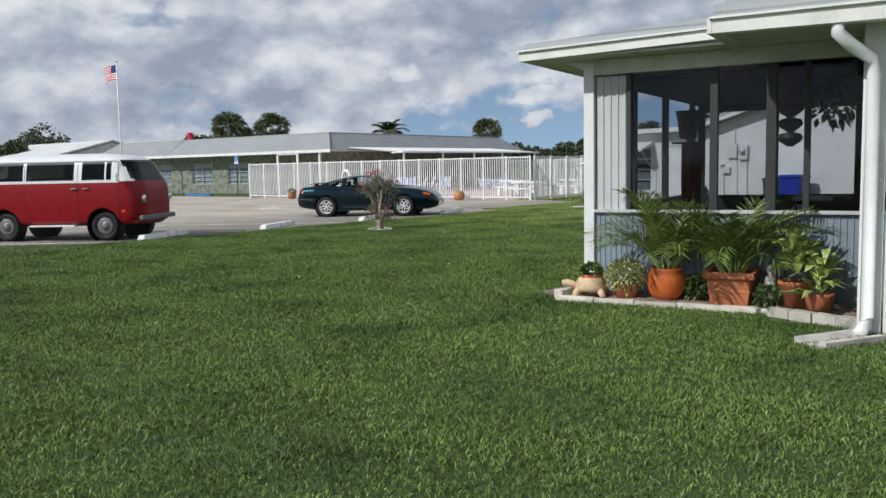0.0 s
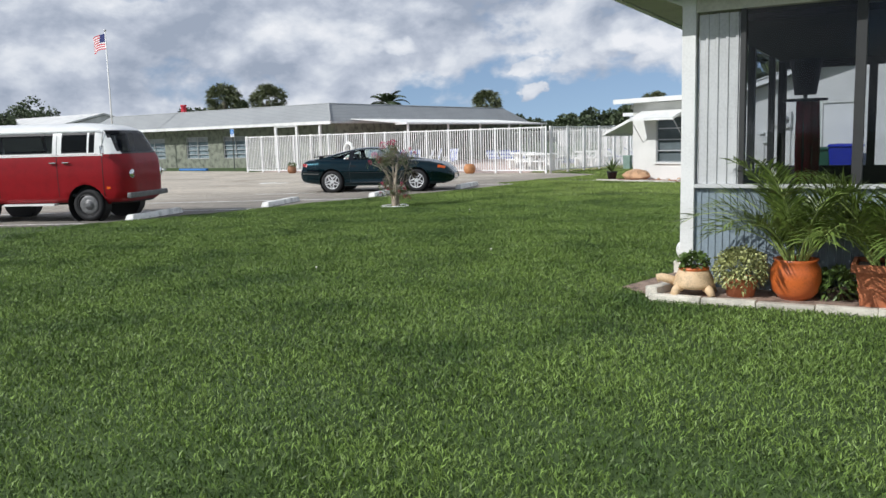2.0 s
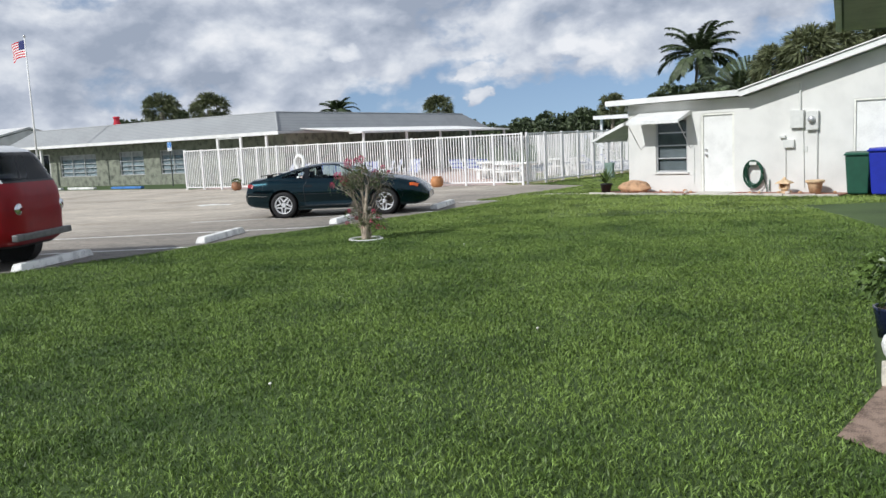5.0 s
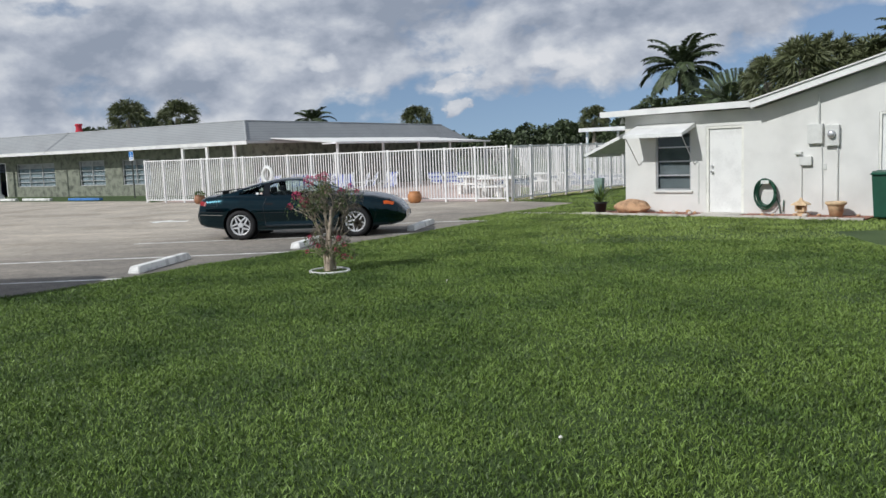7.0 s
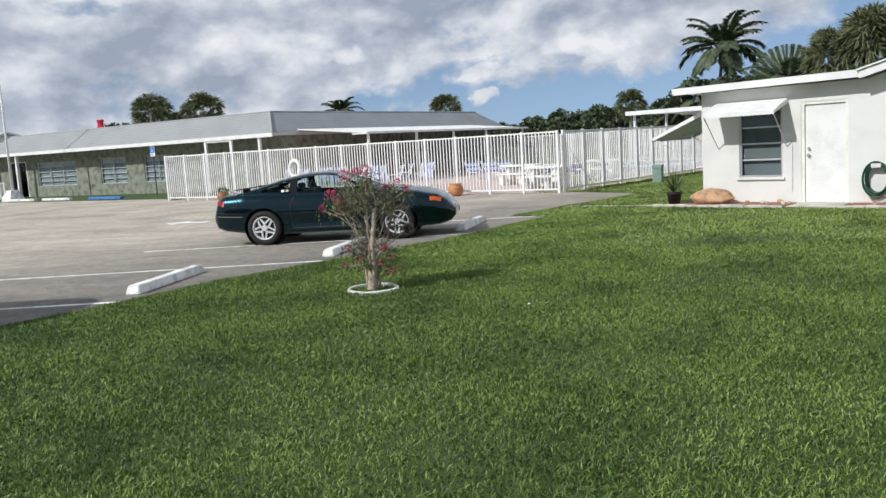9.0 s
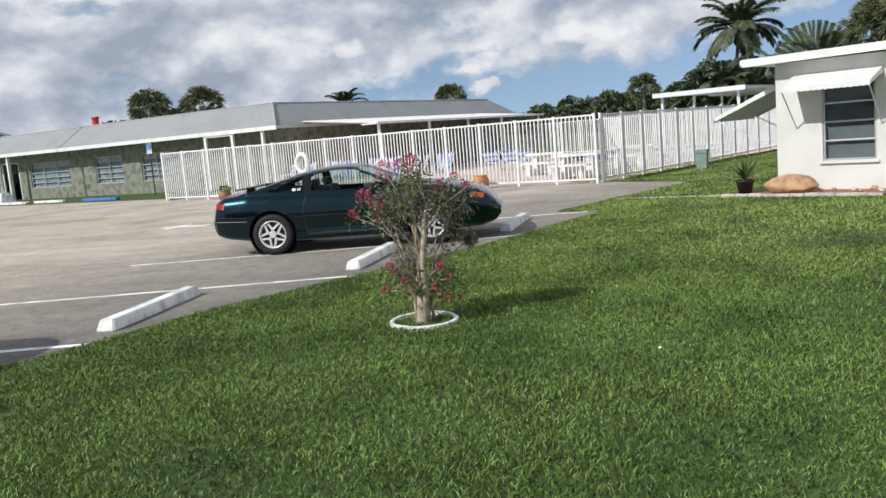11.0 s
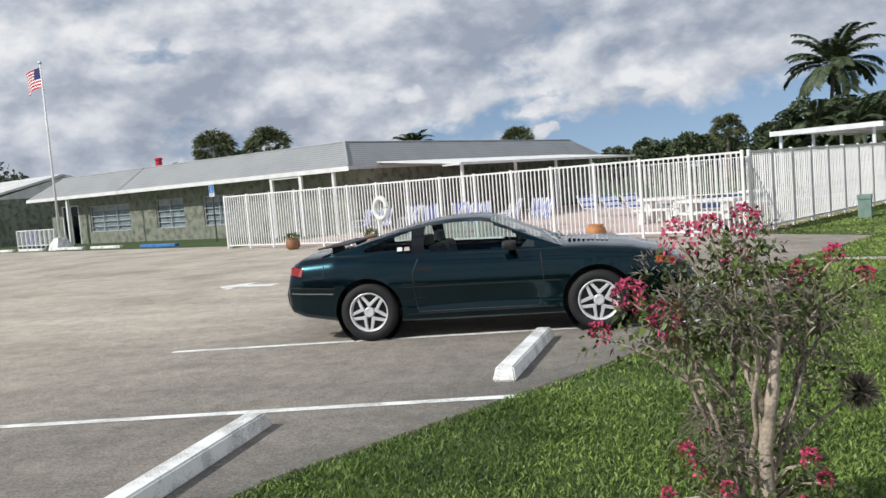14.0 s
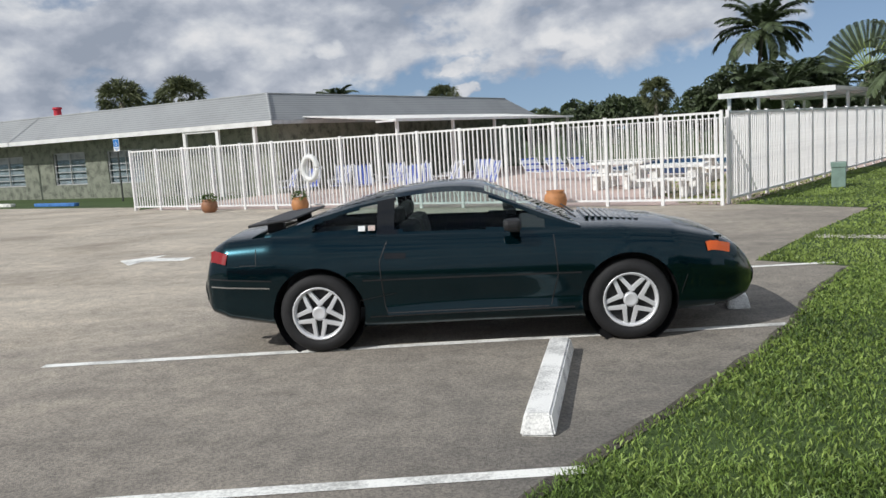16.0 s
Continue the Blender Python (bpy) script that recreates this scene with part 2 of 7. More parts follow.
# cream darker than the trim: shade under the eaves is mixed into it
M_SOFFIT = mat("shaded_eave_cream", (0.62, 0.60, 0.52), 0.7, grain=0.1, scale=3, fine=40, bump=0.1)
M_SIDING = mat("blue_grey_siding", (0.23, 0.285, 0.325), 0.5, grain=0.12, scale=2, fine=40, bump=0.1)
M_PANEL = mat("grey_panel", (0.52, 0.53, 0.53), 0.5, grain=0.08, scale=2, fine=40, bump=0.1)
M_DARKF = mat("dark_frame", (0.035, 0.036, 0.036), 0.5, grain=0.1)
M_ALU = mat("aluminium", (0.55, 0.56, 0.57), 0.4, 0.7, grain=0.08)
M_ROOF = mat("grey_shingle", (0.31, 0.325, 0.33), 0.9, grain=0.06, scale=0.7, fine=30, bump=0.5, per="object")
RN, RL = M_ROOF.node_tree.nodes, M_ROOF.node_tree.links
r_sep, r_wave, r_mix = RN.new("ShaderNodeSeparateXYZ"), RN.new("ShaderNodeMath"), RN.new("ShaderNodeMix")
RL.new(RN.new("ShaderNodeTexCoord").outputs["Object"], r_sep.inputs[0])
r_wave.operation = "PINGPONG"
RL.new(r_sep.outputs[2], r_wave.inputs[0])
r_wave.inputs[1].default_value = 0.045
r_ramp = RN.new("ShaderNodeValToRGB")
r_ramp.color_ramp.elements[0].position, r_ramp.color_ramp.elements[0].color = 0.004, (0.62, 0.62, 0.62, 1)
r_ramp.color_ramp.elements[1].position, r_ramp.color_ramp.elements[1].color = 0.016, (1, 1, 1, 1)
RL.new(r_wave.outputs[0], r_ramp.inputs[0])
r_mix.data_type, r_mix.blend_type = "RGBA", "MULTIPLY"
r_mix.inputs[0].default_value = 0.8
RL.new(RN["Principled BSDF"].inputs["Base Color"].links[0].from_socket, r_mix.inputs[6])
RL.new(r_ramp.outputs[0], r_mix.inputs[7])
RL.new(r_mix.outputs[2], RN["Principled BSDF"].inputs["Base Color"])
M_ROOFW = mat("white_roof", (0.62, 0.62, 0.60), 0.8, grain=0.12, scale=1.5, fine=30, bump=0.4)
M_STONE = mat("grey_green_stone", (0.15, 0.168, 0.135), 0.9, grain=0.35, scale=3, fine=16, bump=0.9, color2=(0.25, 0.268, 0.212))
M_GLASS = glass("window_glass", (0.80, 0.86, 0.88))
M_SCREEN = glass("tinted_glass", (0.42, 0.46, 0.48))
# near-black, so the gloom of unlit rooms is put into the colour
M_DARK = mat("unlit_interior", (0.035, 0.033, 0.033), 0.9, grain=0.2, scale=2)


# ---------- builders ----------
def frame_at(x, y, deg, z=0.0):
    return pose(x, y, z, 0, 0, deg)


def finish(name, bm, material, parent=None, label="", smooth=False, m=None):
    me = bpy.data.meshes.new(name)
    if m is not None:
        bm.transform(m)
    bm.to_mesh(me)
    bm.free()
    for mm in (material if isinstance(material, (list, tuple)) else [material]):
        me.materials.append(mm)
    if smooth:
        for p in me.polygons:
            p.use_smooth = True
    ob = new(name, me)
    if parent is not None:
        ob.parent = parent
    if label:
        ob["label"] = label
    return ob


part = finish


def root(name, m, label, category, group="", kind=""):
    e = new(name)
    e.empty_display_size = 0.2
    e.matrix_world = m
    return tagged(e, label, category, group, kind)


def box(bm, x0, x1, y0, y1, z0, z1, bevel=0.0, m=None):
    r = bmesh.ops.create_cube(bm, size=1.0)
    bmesh.ops.transform(bm, verts=r["verts"], matrix=Matrix.Translation(((x0 + x1) / 2, (y0 + y1) / 2, (z0 + z1) / 2)) @ Matrix.Diagonal((abs(x1 - x0), abs(y1 - y0), abs(z1 - z0), 1)))
    vs = r["verts"]
    if bevel:
        es = list({e for v in vs for e in v.link_edges})
        rb = bmesh.ops.bevel(bm, geom=es, offset=bevel, segments=2, affect="EDGES", profile=0.6)
        vs = list({v for f in rb["faces"] for v in f.verts} | {v for v in vs if v.is_valid})
    if m is not None:
        bmesh.ops.transform(bm, verts=vs, matrix=m)
    return vs


def boxes(*specs, bevel=0.0):
    bm = bmesh.new()
    for s in specs:
        box(bm, *s, bevel=bevel)
    return bm


def prism(bm, pts, y0, y1, m=None):
    """An outline in x, z pushed from y0 to y1."""
    a = [bm.verts.new((x, y0, z)) for x, z in pts]
    b = [bm.verts.new((x, y1, z)) for x, z in pts]
    n = len(pts)
    bm.faces.new(a)
    bm.faces.new(b[::-1])
    for i in range(n):
        bm.faces.new((a[i], b[i], b[(i + 1) % n], a[(i + 1) % n]))
    bmesh.ops.recalc_face_normals(bm, faces=bm.faces[:])
    if m is not None:
        bmesh.ops.transform(bm, verts=a + b, matrix=m)


def lathe(bm, prof, seg=24, m=None, cap=True):
    """A turned body from (radius, height) pairs."""
    rings = []
    for r, z in prof:
        rings.append([bm.verts.new((r * math.cos(2 * math.pi * i / seg), r * math.sin(2 * math.pi * i / seg), z)) for i in range(seg)])
    fs = []
    for a, b in zip(rings, rings[1:]):
        for i in range(seg):
            fs.append(bm.faces.new((a[i], a[(i + 1) % seg], b[(i + 1) % seg], b[i])))
    if cap:
        fs.append(bm.faces.new(rings[0][::-1]))
        fs.append(bm.faces.new(rings[-1]))
    if m is not None:
        bmesh.ops.transform(bm, verts=[v for r in rings for v in r], matrix=m)
    return fs


def tube(bm, pts, r0, r1=None, seg=8):
    """A tapered round bar along points."""
    r1 = r0 if r1 is None else r1
    pts = [Vector(p) for p in pts]
    rings = []
    up = Vector((0.31, 0.17, 0.93))
    for i, p in enumerate(pts):
        d = (pts[min(i + 1, len(pts) - 1)] - pts[max(i - 1, 0)]).normalized()
        a = d.cross(up)
        a = a.normalized() if a.length > 1e-3 else d.orthogonal().normalized()
        b = d.cross(a)
        r = r0 + (r1 - r0) * i / max(1, len(pts) - 1)
        rings.append([bm.verts.new(p + r * (math.cos(2 * math.pi * k / seg) * a + math.sin(2 * math.pi * k / seg) * b)) for k in range(seg)])
    for a, b in zip(rings, rings[1:]):
        for k in range(seg):
            bm.faces.new((a[k], a[(k + 1) % seg], b[(k + 1) % seg], b[k]))
    bm.faces.new(rings[0][::-1])
    bm.faces.new(rings[-1])


def sheet(name, pts, z, material, label, category, kind="structure", thick=0.0):
    bm = bmesh.new()
    f = bm.faces.new([bm.verts.new((x, y, z)) for x, y in pts])
    f.normal_update()
    if f.normal.z < 0:
        f.normal_flip()
    bmesh.ops.triangulate(bm, faces=[f])
    return tagged(finish(name, bm, material), label, category, kind=kind)


def quads(name, verts, faces, material, parent=None, smooth=False):
    me = bpy.data.meshes.new(name)
    me.from_pydata(verts, [], faces)
    me.materials.append(material)
    if smooth:
        for p in me.polygons:
            p.use_smooth = True
    ob = new(name, me)
    if parent is not None:
        ob.parent = parent
    return ob


# ---------- ground ----------
sheet("ground", [(-900, -600), (900, -600), (900, 1400), (-900, 1400)], 0.0, M_SOIL, "mown green lawn with paler dry patches", "lawn")
EDGE = [(-10.25, 17.9), (-9.3, 19.4), (-8.45, 20.75), (-7.85, 22.15), (-6.72, 23.8), (-5.98, 24.9), (-5.28, 25.96), (-4.77, 26.93), (-4.26, 28.1), (-3.45, 29.45)]
LOT = [(-60, 14.0), (-14, 16.9), (-11.2, 17.3)] + EDGE + [(-4.3, 30.1), (-2.95, 32.4), (-1.1, 35.35), (-2.75, 37.0), (-19.6, 44.8), (-20.2, 46.1), (-40, 55.2), (-75, 70)]
sheet("parking_lot", LOT, 0.006, M_LOT, "worn pale grey asphalt parking lot with tyre marks", "parking lot")


def strip(name, a, b, w, material, z, label, category):
    a, b = Vector((*a, 0)), Vector((*b, 0))
    d = (b - a).normalized()
    s = Vector((-d.y, d.x, 0)) * w / 2
    return sheet(name, [(p.x, p.y) for p in (a + s, a - s, b - s, b + s)], z, material, label, category)


for a, b in (((-14.6, 22.75), (-6.56, 23.93)), ((-10.85, 26.14), (-4.82, 26.84)), ((-14.5, 20.0), (-8.3, 20.96)), ((-9.6, 29.2), (-3.5, 29.73)), ((-15.0, 17.2), (-10.6, 17.85))):
    strip("parking_line", a, b, 0.10, M_LINE, 0.010, "worn white painted parking bay line on asphalt", "road marking")


bm = bmesh.new()
prev = None
for i in range(len(EDGE) - 1):
    for k in range(12):
        f = k / 12
        p = Vector((EDGE[i][0] + (EDGE[i + 1][0] - EDGE[i][0]) * f, EDGE[i][1] + (EDGE[i + 1][1] - EDGE[i][1]) * f, 0.0085))
        w = 0.01 + 0.05 * (0.5 + noise.noise(p * 2.7))
        q = p + Vector((-0.86, 0.51, 0)) * w
        cur = (bm.verts.new(p + Vector((0.05, -0.03, 0))), bm.verts.new(q))
        if prev:
            bm.faces.new((prev[0], cur[0], cur[1], prev[1]))
        prev = cur
bmesh.ops.recalc_face_normals(bm, faces=bm.faces[:])
M_DIRT = mat("lot_edge_dirt", (0.085, 0.075, 0.06), 0.95, grain=0.4, scale=6, fine=60, bump=0.8)
tagged(finish("lot_edge_dirt", bm, M_DIRT), "dark strip of soil along the asphalt's broken edge", "soil", kind="structure")


def wheel_stop(x, y, deg, name="wheel_stop"):
    bm = bmesh.new()
    prism(bm, [(-0.10, 0.0), (0.10, 0.0), (0.075, 0.115), (-0.075, 0.115)], -0.92, 0.92)
    for v in bm.verts:
        if v.co.z > 0.05:
            v.co.y *= 0.94
    bmesh.ops.bevel(bm, geom=bm.edges[:], offset=0.012, segments=2, affect="EDGES")
    ob = finish(name, bm, M_BLOCK)
    ob.matrix_world = frame_at(x, y, deg, 0.006)
    return tagged(ob, "white painted concrete wheel stop at the head of a parking bay", "wheel stop", "wheel stops")


for x, y, deg in ((-8.46, 22.35, -2.0), (-6.72, 25.3, -5.0), (-4.95, 28.35, -7.0), (-10.0, 19.3, -3.0)):
    wheel_stop(x, y, deg)


# ---------- the screened house by the lawn ----------
NEAR = frame_at(0.106, 11.37, -17.6)
M_PORCH = glass("porch_glass", (0.66, 0.68, 0.71))
near = root("screened_house", NEAR, "white house with grey ribbed screen porch and deep eaves", "house")


def ribbed(x0, x1, y, z0, z1, pitch, depth, flat=0.7):
    """A ribbed sheet facing -y: standing ribs at a steady pitch."""
    bm = bmesh.new()
    pts = [(x0, y)]
    x = x0
    while x + pitch <= x1 + 1e-6:
        pts += [(x + pitch * flat, y), (x + pitch * (flat + 0.05), y - depth), (x + pitch * 0.95, y - depth), (x + pitch, y)]
        x += pitch
    if pts[-1][0] < x1:
        pts.append((x1, y))
    a = [bm.verts.new((px, py, z0)) for px, py in pts]
    b = [bm.verts.new((px, py, z1)) for px, py in pts]
    for i in range(len(pts) - 1):
        bm.faces.new((a[i], a[i + 1], b[i + 1], b[i]))
    c = [bm.verts.new((px, y + 0.03, z0)) for px in (x0, x1)]
    d = [bm.verts.new((px, y + 0.03, z1)) for px in (x0, x1)]
    bm.faces.new((c[1], c[0], d[0], d[1]))
    return bm


part("corner_post", boxes((-0.09, 0.03, -0.02, 0.12, 0, 2.62), bevel=0.006), M_WHITE, near)
part("lower_siding", ribbed(0.032, 6.0, 0.02, 0.0, 0.95, 0.062, 0.009), M_SIDING, near, "blue-grey ribbed metal siding")
part("sill", boxes((0.032, 6.0, -0.03, 0.08, 0.952, 0.985), bevel=0.004), M_PANEL, near)
part("ribbed_panel", ribbed(0.05, 0.40, 0.03, 0.987, 2.47, 0.085, 0.012, 0.62), M_PANEL, near, "pale grey ribbed metal panel")
# beam takes the darker cream that carries the eave's shade
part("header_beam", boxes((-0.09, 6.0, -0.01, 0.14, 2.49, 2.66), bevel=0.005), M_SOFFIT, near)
for x0, x1 in ((0.402, 0.45), (1.30, 1.38), (1.86, 1.96), (2.22, 2.28), (3.4, 3.5)):
    part("window_post", boxes((x0, x1, 0.0, 0.08, 0.987, 2.488), bevel=0.004), M_DARKF, near)
part("window_pane", boxes((0.452, 1.298, 0.036, 0.042, 0.99, 2.485)), M_PORCH, near).visible_shadow = False
part("window_pane", boxes((1.382, 1.858, 0.036, 0.042, 0.99, 2.485)), M_PORCH, near).visible_shadow = False
part("window_pane", boxes((1.962, 2.218, 0.036, 0.042, 0.99, 2.485)), M_PORCH, near).visible_shadow = False
part("window_pane", boxes((2.282, 3.398, 0.036, 0.042, 0.99, 2.485)), M_PORCH, near).visible_shadow = False
# side wall, with the same low siding and open bays
part("side_siding", boxes((-0.05, 0.0, 0.122, 5.0, 0.0, 0.95), bevel=0.003), M_SIDING, near)
part("side_sill", boxes((-0.07, 0.03, 0.122, 5.0, 0.952, 0.985), bevel=0.003), M_PANEL, near)
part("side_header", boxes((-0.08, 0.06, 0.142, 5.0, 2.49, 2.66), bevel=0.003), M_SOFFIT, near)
for y in (1.6, 3.2, 4.9):
    part("side_post", boxes((-0.05, 0.03, y, y + 0.1, 0.987, 2.488)), M_DARKF, near)
# rear wall, ceiling and floor coloured near-black for the porch's inner shade
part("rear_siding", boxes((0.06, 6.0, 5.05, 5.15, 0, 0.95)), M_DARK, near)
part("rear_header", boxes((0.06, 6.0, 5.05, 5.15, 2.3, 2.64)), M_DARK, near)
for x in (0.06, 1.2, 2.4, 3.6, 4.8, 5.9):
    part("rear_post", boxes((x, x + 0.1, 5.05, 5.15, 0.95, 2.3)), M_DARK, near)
part("porch_ceiling", boxes((0.1, 6.0, 0.15, 5.0, 2.40, 2.46)), M_DARK, near, "porch ceiling with the indoor gloom put into its colour")
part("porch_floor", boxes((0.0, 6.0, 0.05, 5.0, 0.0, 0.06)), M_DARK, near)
part("inner_wall", boxes((6.02, 6.2, -1.25, 5.0, 0, 2.6)), M_STUCCO, near)
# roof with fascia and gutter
part("soffit", boxes((-0.62, 1.62, -0.36, 6.0, 2.664, 2.69)), M_SOFFIT, near, "cream soffit boards with eave shade in the colour")
part("front_soffit", boxes((1.622, 7.0, -1.46, 6.0, 2.664, 2.69)), M_SOFFIT, near, "cream soffit boards with eave shade in the colour")
bm = bmesh.new()
prism(bm, [(-0.64, 2.692), (1.62, 2.692), (1.62, 2.95), (-0.64, 2.85)], -0.37, 6.0)
part("porch_roof", bm, M_ROOF, near, "grey shingle low-slope roof")
bm = bmesh.new()
prism(bm, [(1.622, 2.692), (7.0, 2.692), (7.0, 3.10), (1.622, 2.86)], -1.46, 6.0)
part("roof", bm, M_ROOF, near, "grey shingle low-slope roof")
bm = bmesh.new()
prism(bm, [(-0.70, 2.66), (1.66, 2.72), (1.66, 2.82), (-0.70, 2.755)], -0.42, -0.372)
prism(bm, [(-0.72, 2.757), (1.66, 2.822), (1.66, 2.842), (-0.72, 2.778)], -0.45, -0.372)
part("fascia", bm, M_TRIM, near, "cream painted fascia and gutter")
bm = bmesh.new()
prism(bm, [(1.64, 2.60), (7.0, 2.56), (7.0, 2.73), (1.64, 2.715)], -1.60, -1.462)
prism(bm, [(1.62, 2.717), (7.0, 2.732), (7.0, 2.752), (1.62, 2.737)], -1.63, -1.462)
part("gutter", bm, M_TRIM, near, "cream painted gutter")
part("gutter_end", boxes((1.60, 1.638, -1.60, -0.46, 2.60, 2.73)), M_TRIM, near)
part("side_fascia", boxes((-0.70, -0.642, -0.37, 6.0, 2.66, 2.78)), M_TRIM, near)
bm = bmesh.new()
prism(bm, [(-0.40, 2.66), (-0.02, 2.66), (-0.02, 2.44), (-0.10, 2.56), (-0.25, 2.63)], 0.0, 0.06)
part("bracket", bm, M_WHITE, near, "white curved eave bracket")
# projecting wall and boxed downspout
part("projecting_wall", boxes((3.0, 6.0, -1.22, -1.08, 0, 2.64)), M_STUCCO, near)
part("front_column", boxes((2.80, 2.985, -1.22, -1.04, 0.0, 2.66), bevel=0.012), M_WHITE, near)
bm = bmesh.new()
tube(bm, [(2.62, -1.53, 2.64), (2.62, -1.53, 2.52), (2.72, -1.45, 2.42), (2.86, -1.30, 2.32), (2.88, -1.275, 2.2), (2.88, -1.275, 0.16), (2.87, -1.33, 0.09), (2.84, -1.47, 0.055)], 0.055, 0.055, 10)
part("downspout", bm, M_WHITE, near, "white metal downspout with elbows", True)
near_splash = bmesh.new()
prism(near_splash, [(-0.16, 0), (0.16, 0), (0.16, 0.06), (0.10, 0.06), (0.07, 0.025), (-0.07, 0.025), (-0.10, 0.06), (-0.16, 0.06)], -0.35, 0.3)
splash = finish("splash_block", near_splash, M_CONC)
splash.matrix_world = NEAR @ pose(2.72, -1.66, 0.0, 0, 0, -38)
tagged(splash, "weathered grey concrete splash block under the downspout", "splash block")

M_BLIND = mat("grey_blind", (0.34, 0.36, 0.37), 0.8, grain=0.2, scale=3)
# ---------- the white house across the lawn ----------
FAR = frame_at(0.005, 31.15, -35.5)
far = root("white_house", FAR, "white stucco house with low gable roof and window awnings", "house")
W0, W1 = 0.0, 13.0


def roof_z(x):
    return 2.45 if x < 3.44 else 2.45 + (x - 3.44) * 0.277


bm = bmesh.new()
T = 0.16
# front wall in pieces round the window and the two doors
for x0, x1, z0, z1 in ((0, 0.85, 0, 2.44), (0.85, 1.78, 0, 0.56), (0.85, 1.78, 2.02, 2.44), (1.78, 2.17, 0, 2.44), (2.17, 3.09, 2.08, 2.44)):
    part("front_wall", boxes((x0, x1, 0, T, z0, z1)), M_STUCCO, far)
bm = bmesh.new()
prism(bm, [(3.09, 0), (5.95, 0), (5.95, roof_z(5.95)), (3.44, 2.44), (3.09, 2.44)], 0, T)
part("front_wall", bm, M_STUCCO, far)
bm = bmesh.new()
prism(bm, [(5.95, 2.2), (6.9, 2.2), (6.9, roof_z(6.9)), (5.95, roof_z(5.95))], 0, T)
part("front_wall", bm, M_STUCCO, far)
bm = bmesh.new()
prism(bm, [(6.9, 0), (9.5, 0), (9.5, roof_z(9.5)), (6.9, roof_z(6.9))], 0, T)
part("front_wall", bm, M_STUCCO, far)
bm = bmesh.new()
for y0, y1, z0, z1 in ((T + 0.002, 0.8, 0, 2.44), (0.8, 2.0, 0, 0.7), (0.8, 2.0, 1.93, 2.44), (2.0, 9.0, 0, 2.44)):
    box(bm, 0, T, y0, y1, z0, z1)
part("side_wall", bm, M_STUCCO, far)
part("back_wall", boxes((0, 9.5, 9.0, 9.16, 0, 2.44)), M_STUCCO, far)
part("end_wall", boxes((9.35, 9.5, T + 0.002, 8.99, 0, 3.3)), M_STUCCO, far)
bm = bmesh.new()
prism(bm, [(-0.46, 2.46), (3.44, 2.48), (9.8, roof_z(9.8) + 0.01), (9.8, roof_z(9.8) + 0.12), (3.44, 2.59), (-0.46, 2.56)], -0.32, 9.4)
part("roof", bm, M_ROOFW, far, "white low-pitched roof")
bm = bmesh.new()
prism(bm, [(-0.49, 2.43), (3.46, 2.46), (3.46, 2.605), (-0.49, 2.575)], -0.37, -0.322)
part("fascia", bm, M_WHITE, far)
bm = bmesh.new()
prism(bm, [(3.40, 2.43), (9.8, roof_z(9.8) - 0.01), (9.8, roof_z(9.8) + 0.13), (3.40, 2.57)], -0.41, -0.322)
prism(bm, [(3.36, 2.575), (9.8, roof_z(9.8) + 0.135), (9.8, roof_z(9.8) + 0.165), (3.36, 2.605)], -0.45, -0.322)
part("rake_fascia", bm, M_WHITE, far)
part("side_gutter", boxes((-0.55, -0.462, -0.32, 9.4, 2.46, 2.57), bevel=0.01), M_WHITE, far)
# front window with four slats of glass
M_SHADE = mat("dark_grey_blind", (0.17, 0.175, 0.175), 0.8, grain=0.2, scale=3)
win = part("window", boxes((0.85, 0.89, 0.03, 0.09, 0.56, 2.02), (1.74, 1.78, 0.03, 0.09, 0.56, 2.02), (0.89, 1.74, 0.03, 0.09, 0.56, 0.60), (0.89, 1.74, 0.03, 0.09, 1.98, 2.02)), M_ALU, far, "awning window with horizontal glass slats")
for k in range(4):
    z = 0.605 + k * 0.345
    part("slat_pane", boxes((0.895, 1.735, 0.055, 0.061, z, z + 0.305)), M_GLASS, win).visible_shadow = False
    part("slat_rail", boxes((0.892, 1.738, 0.03, 0.075, z + 0.307, z + 0.340), bevel=0.003), M_ALU, win)
part("window_sill", boxes((0.80, 1.83, -0.05, 0.028, 0.51, 0.558), bevel=0.004), M_STUCCO, far)
part("window_blind", boxes((0.86, 1.77, 0.115, 0.125, 0.57, 2.01)), M_SHADE, far, "pale grey window blind")


def awning(parent, w, m, proj=0.85, drop=0.35):
    """A ribbed metal awning over a window, its back edge along local x at the top."""
    bm = bmesh.new()
    n = int(w / 0.10)
    cols = []
    for i in range(2 * n + 1):
        x = -w / 2 + i * w / (2 * n)
        dz = 0.012 if i % 2 else 0.0
        cols.append([bm.verts.new((x, 0, dz)), bm.verts.new((x, -proj, -drop + dz)), bm.verts.new((x, -proj - 0.005, -drop - 0.09 + (0.02 if i % 2 else 0)))])
    for a, b in zip(cols, cols[1:]):
        bm.faces.new((a[0], a[1], b[1], b[0]))
        bm.faces.new((a[1], a[2], b[2], b[1]))
    for s in (0, -1):
        c = cols[s]
        bm.faces.new((c[0], c[1], bm.verts.new((c[1].co.x, -proj * 0.98, -drop - 0.06)), bm.verts.new((c[0].co.x, 0, -0.10))))
    ob = part("awning", bm, M_WHITE, parent, "white ribbed metal window awning")
    ob.matrix_local = m
    for sx in (-1, 1):
        bm = bmesh.new()
        tube(bm, [(sx * (w / 2 - 0.03), -proj * 0.95, -drop - 0.05), (sx * (w / 2 - 0.03), -0.01, -drop - 0.75)], 0.011, 0.011, 6)
        part("awning_strut", bm, M_ALU, ob)
    return ob


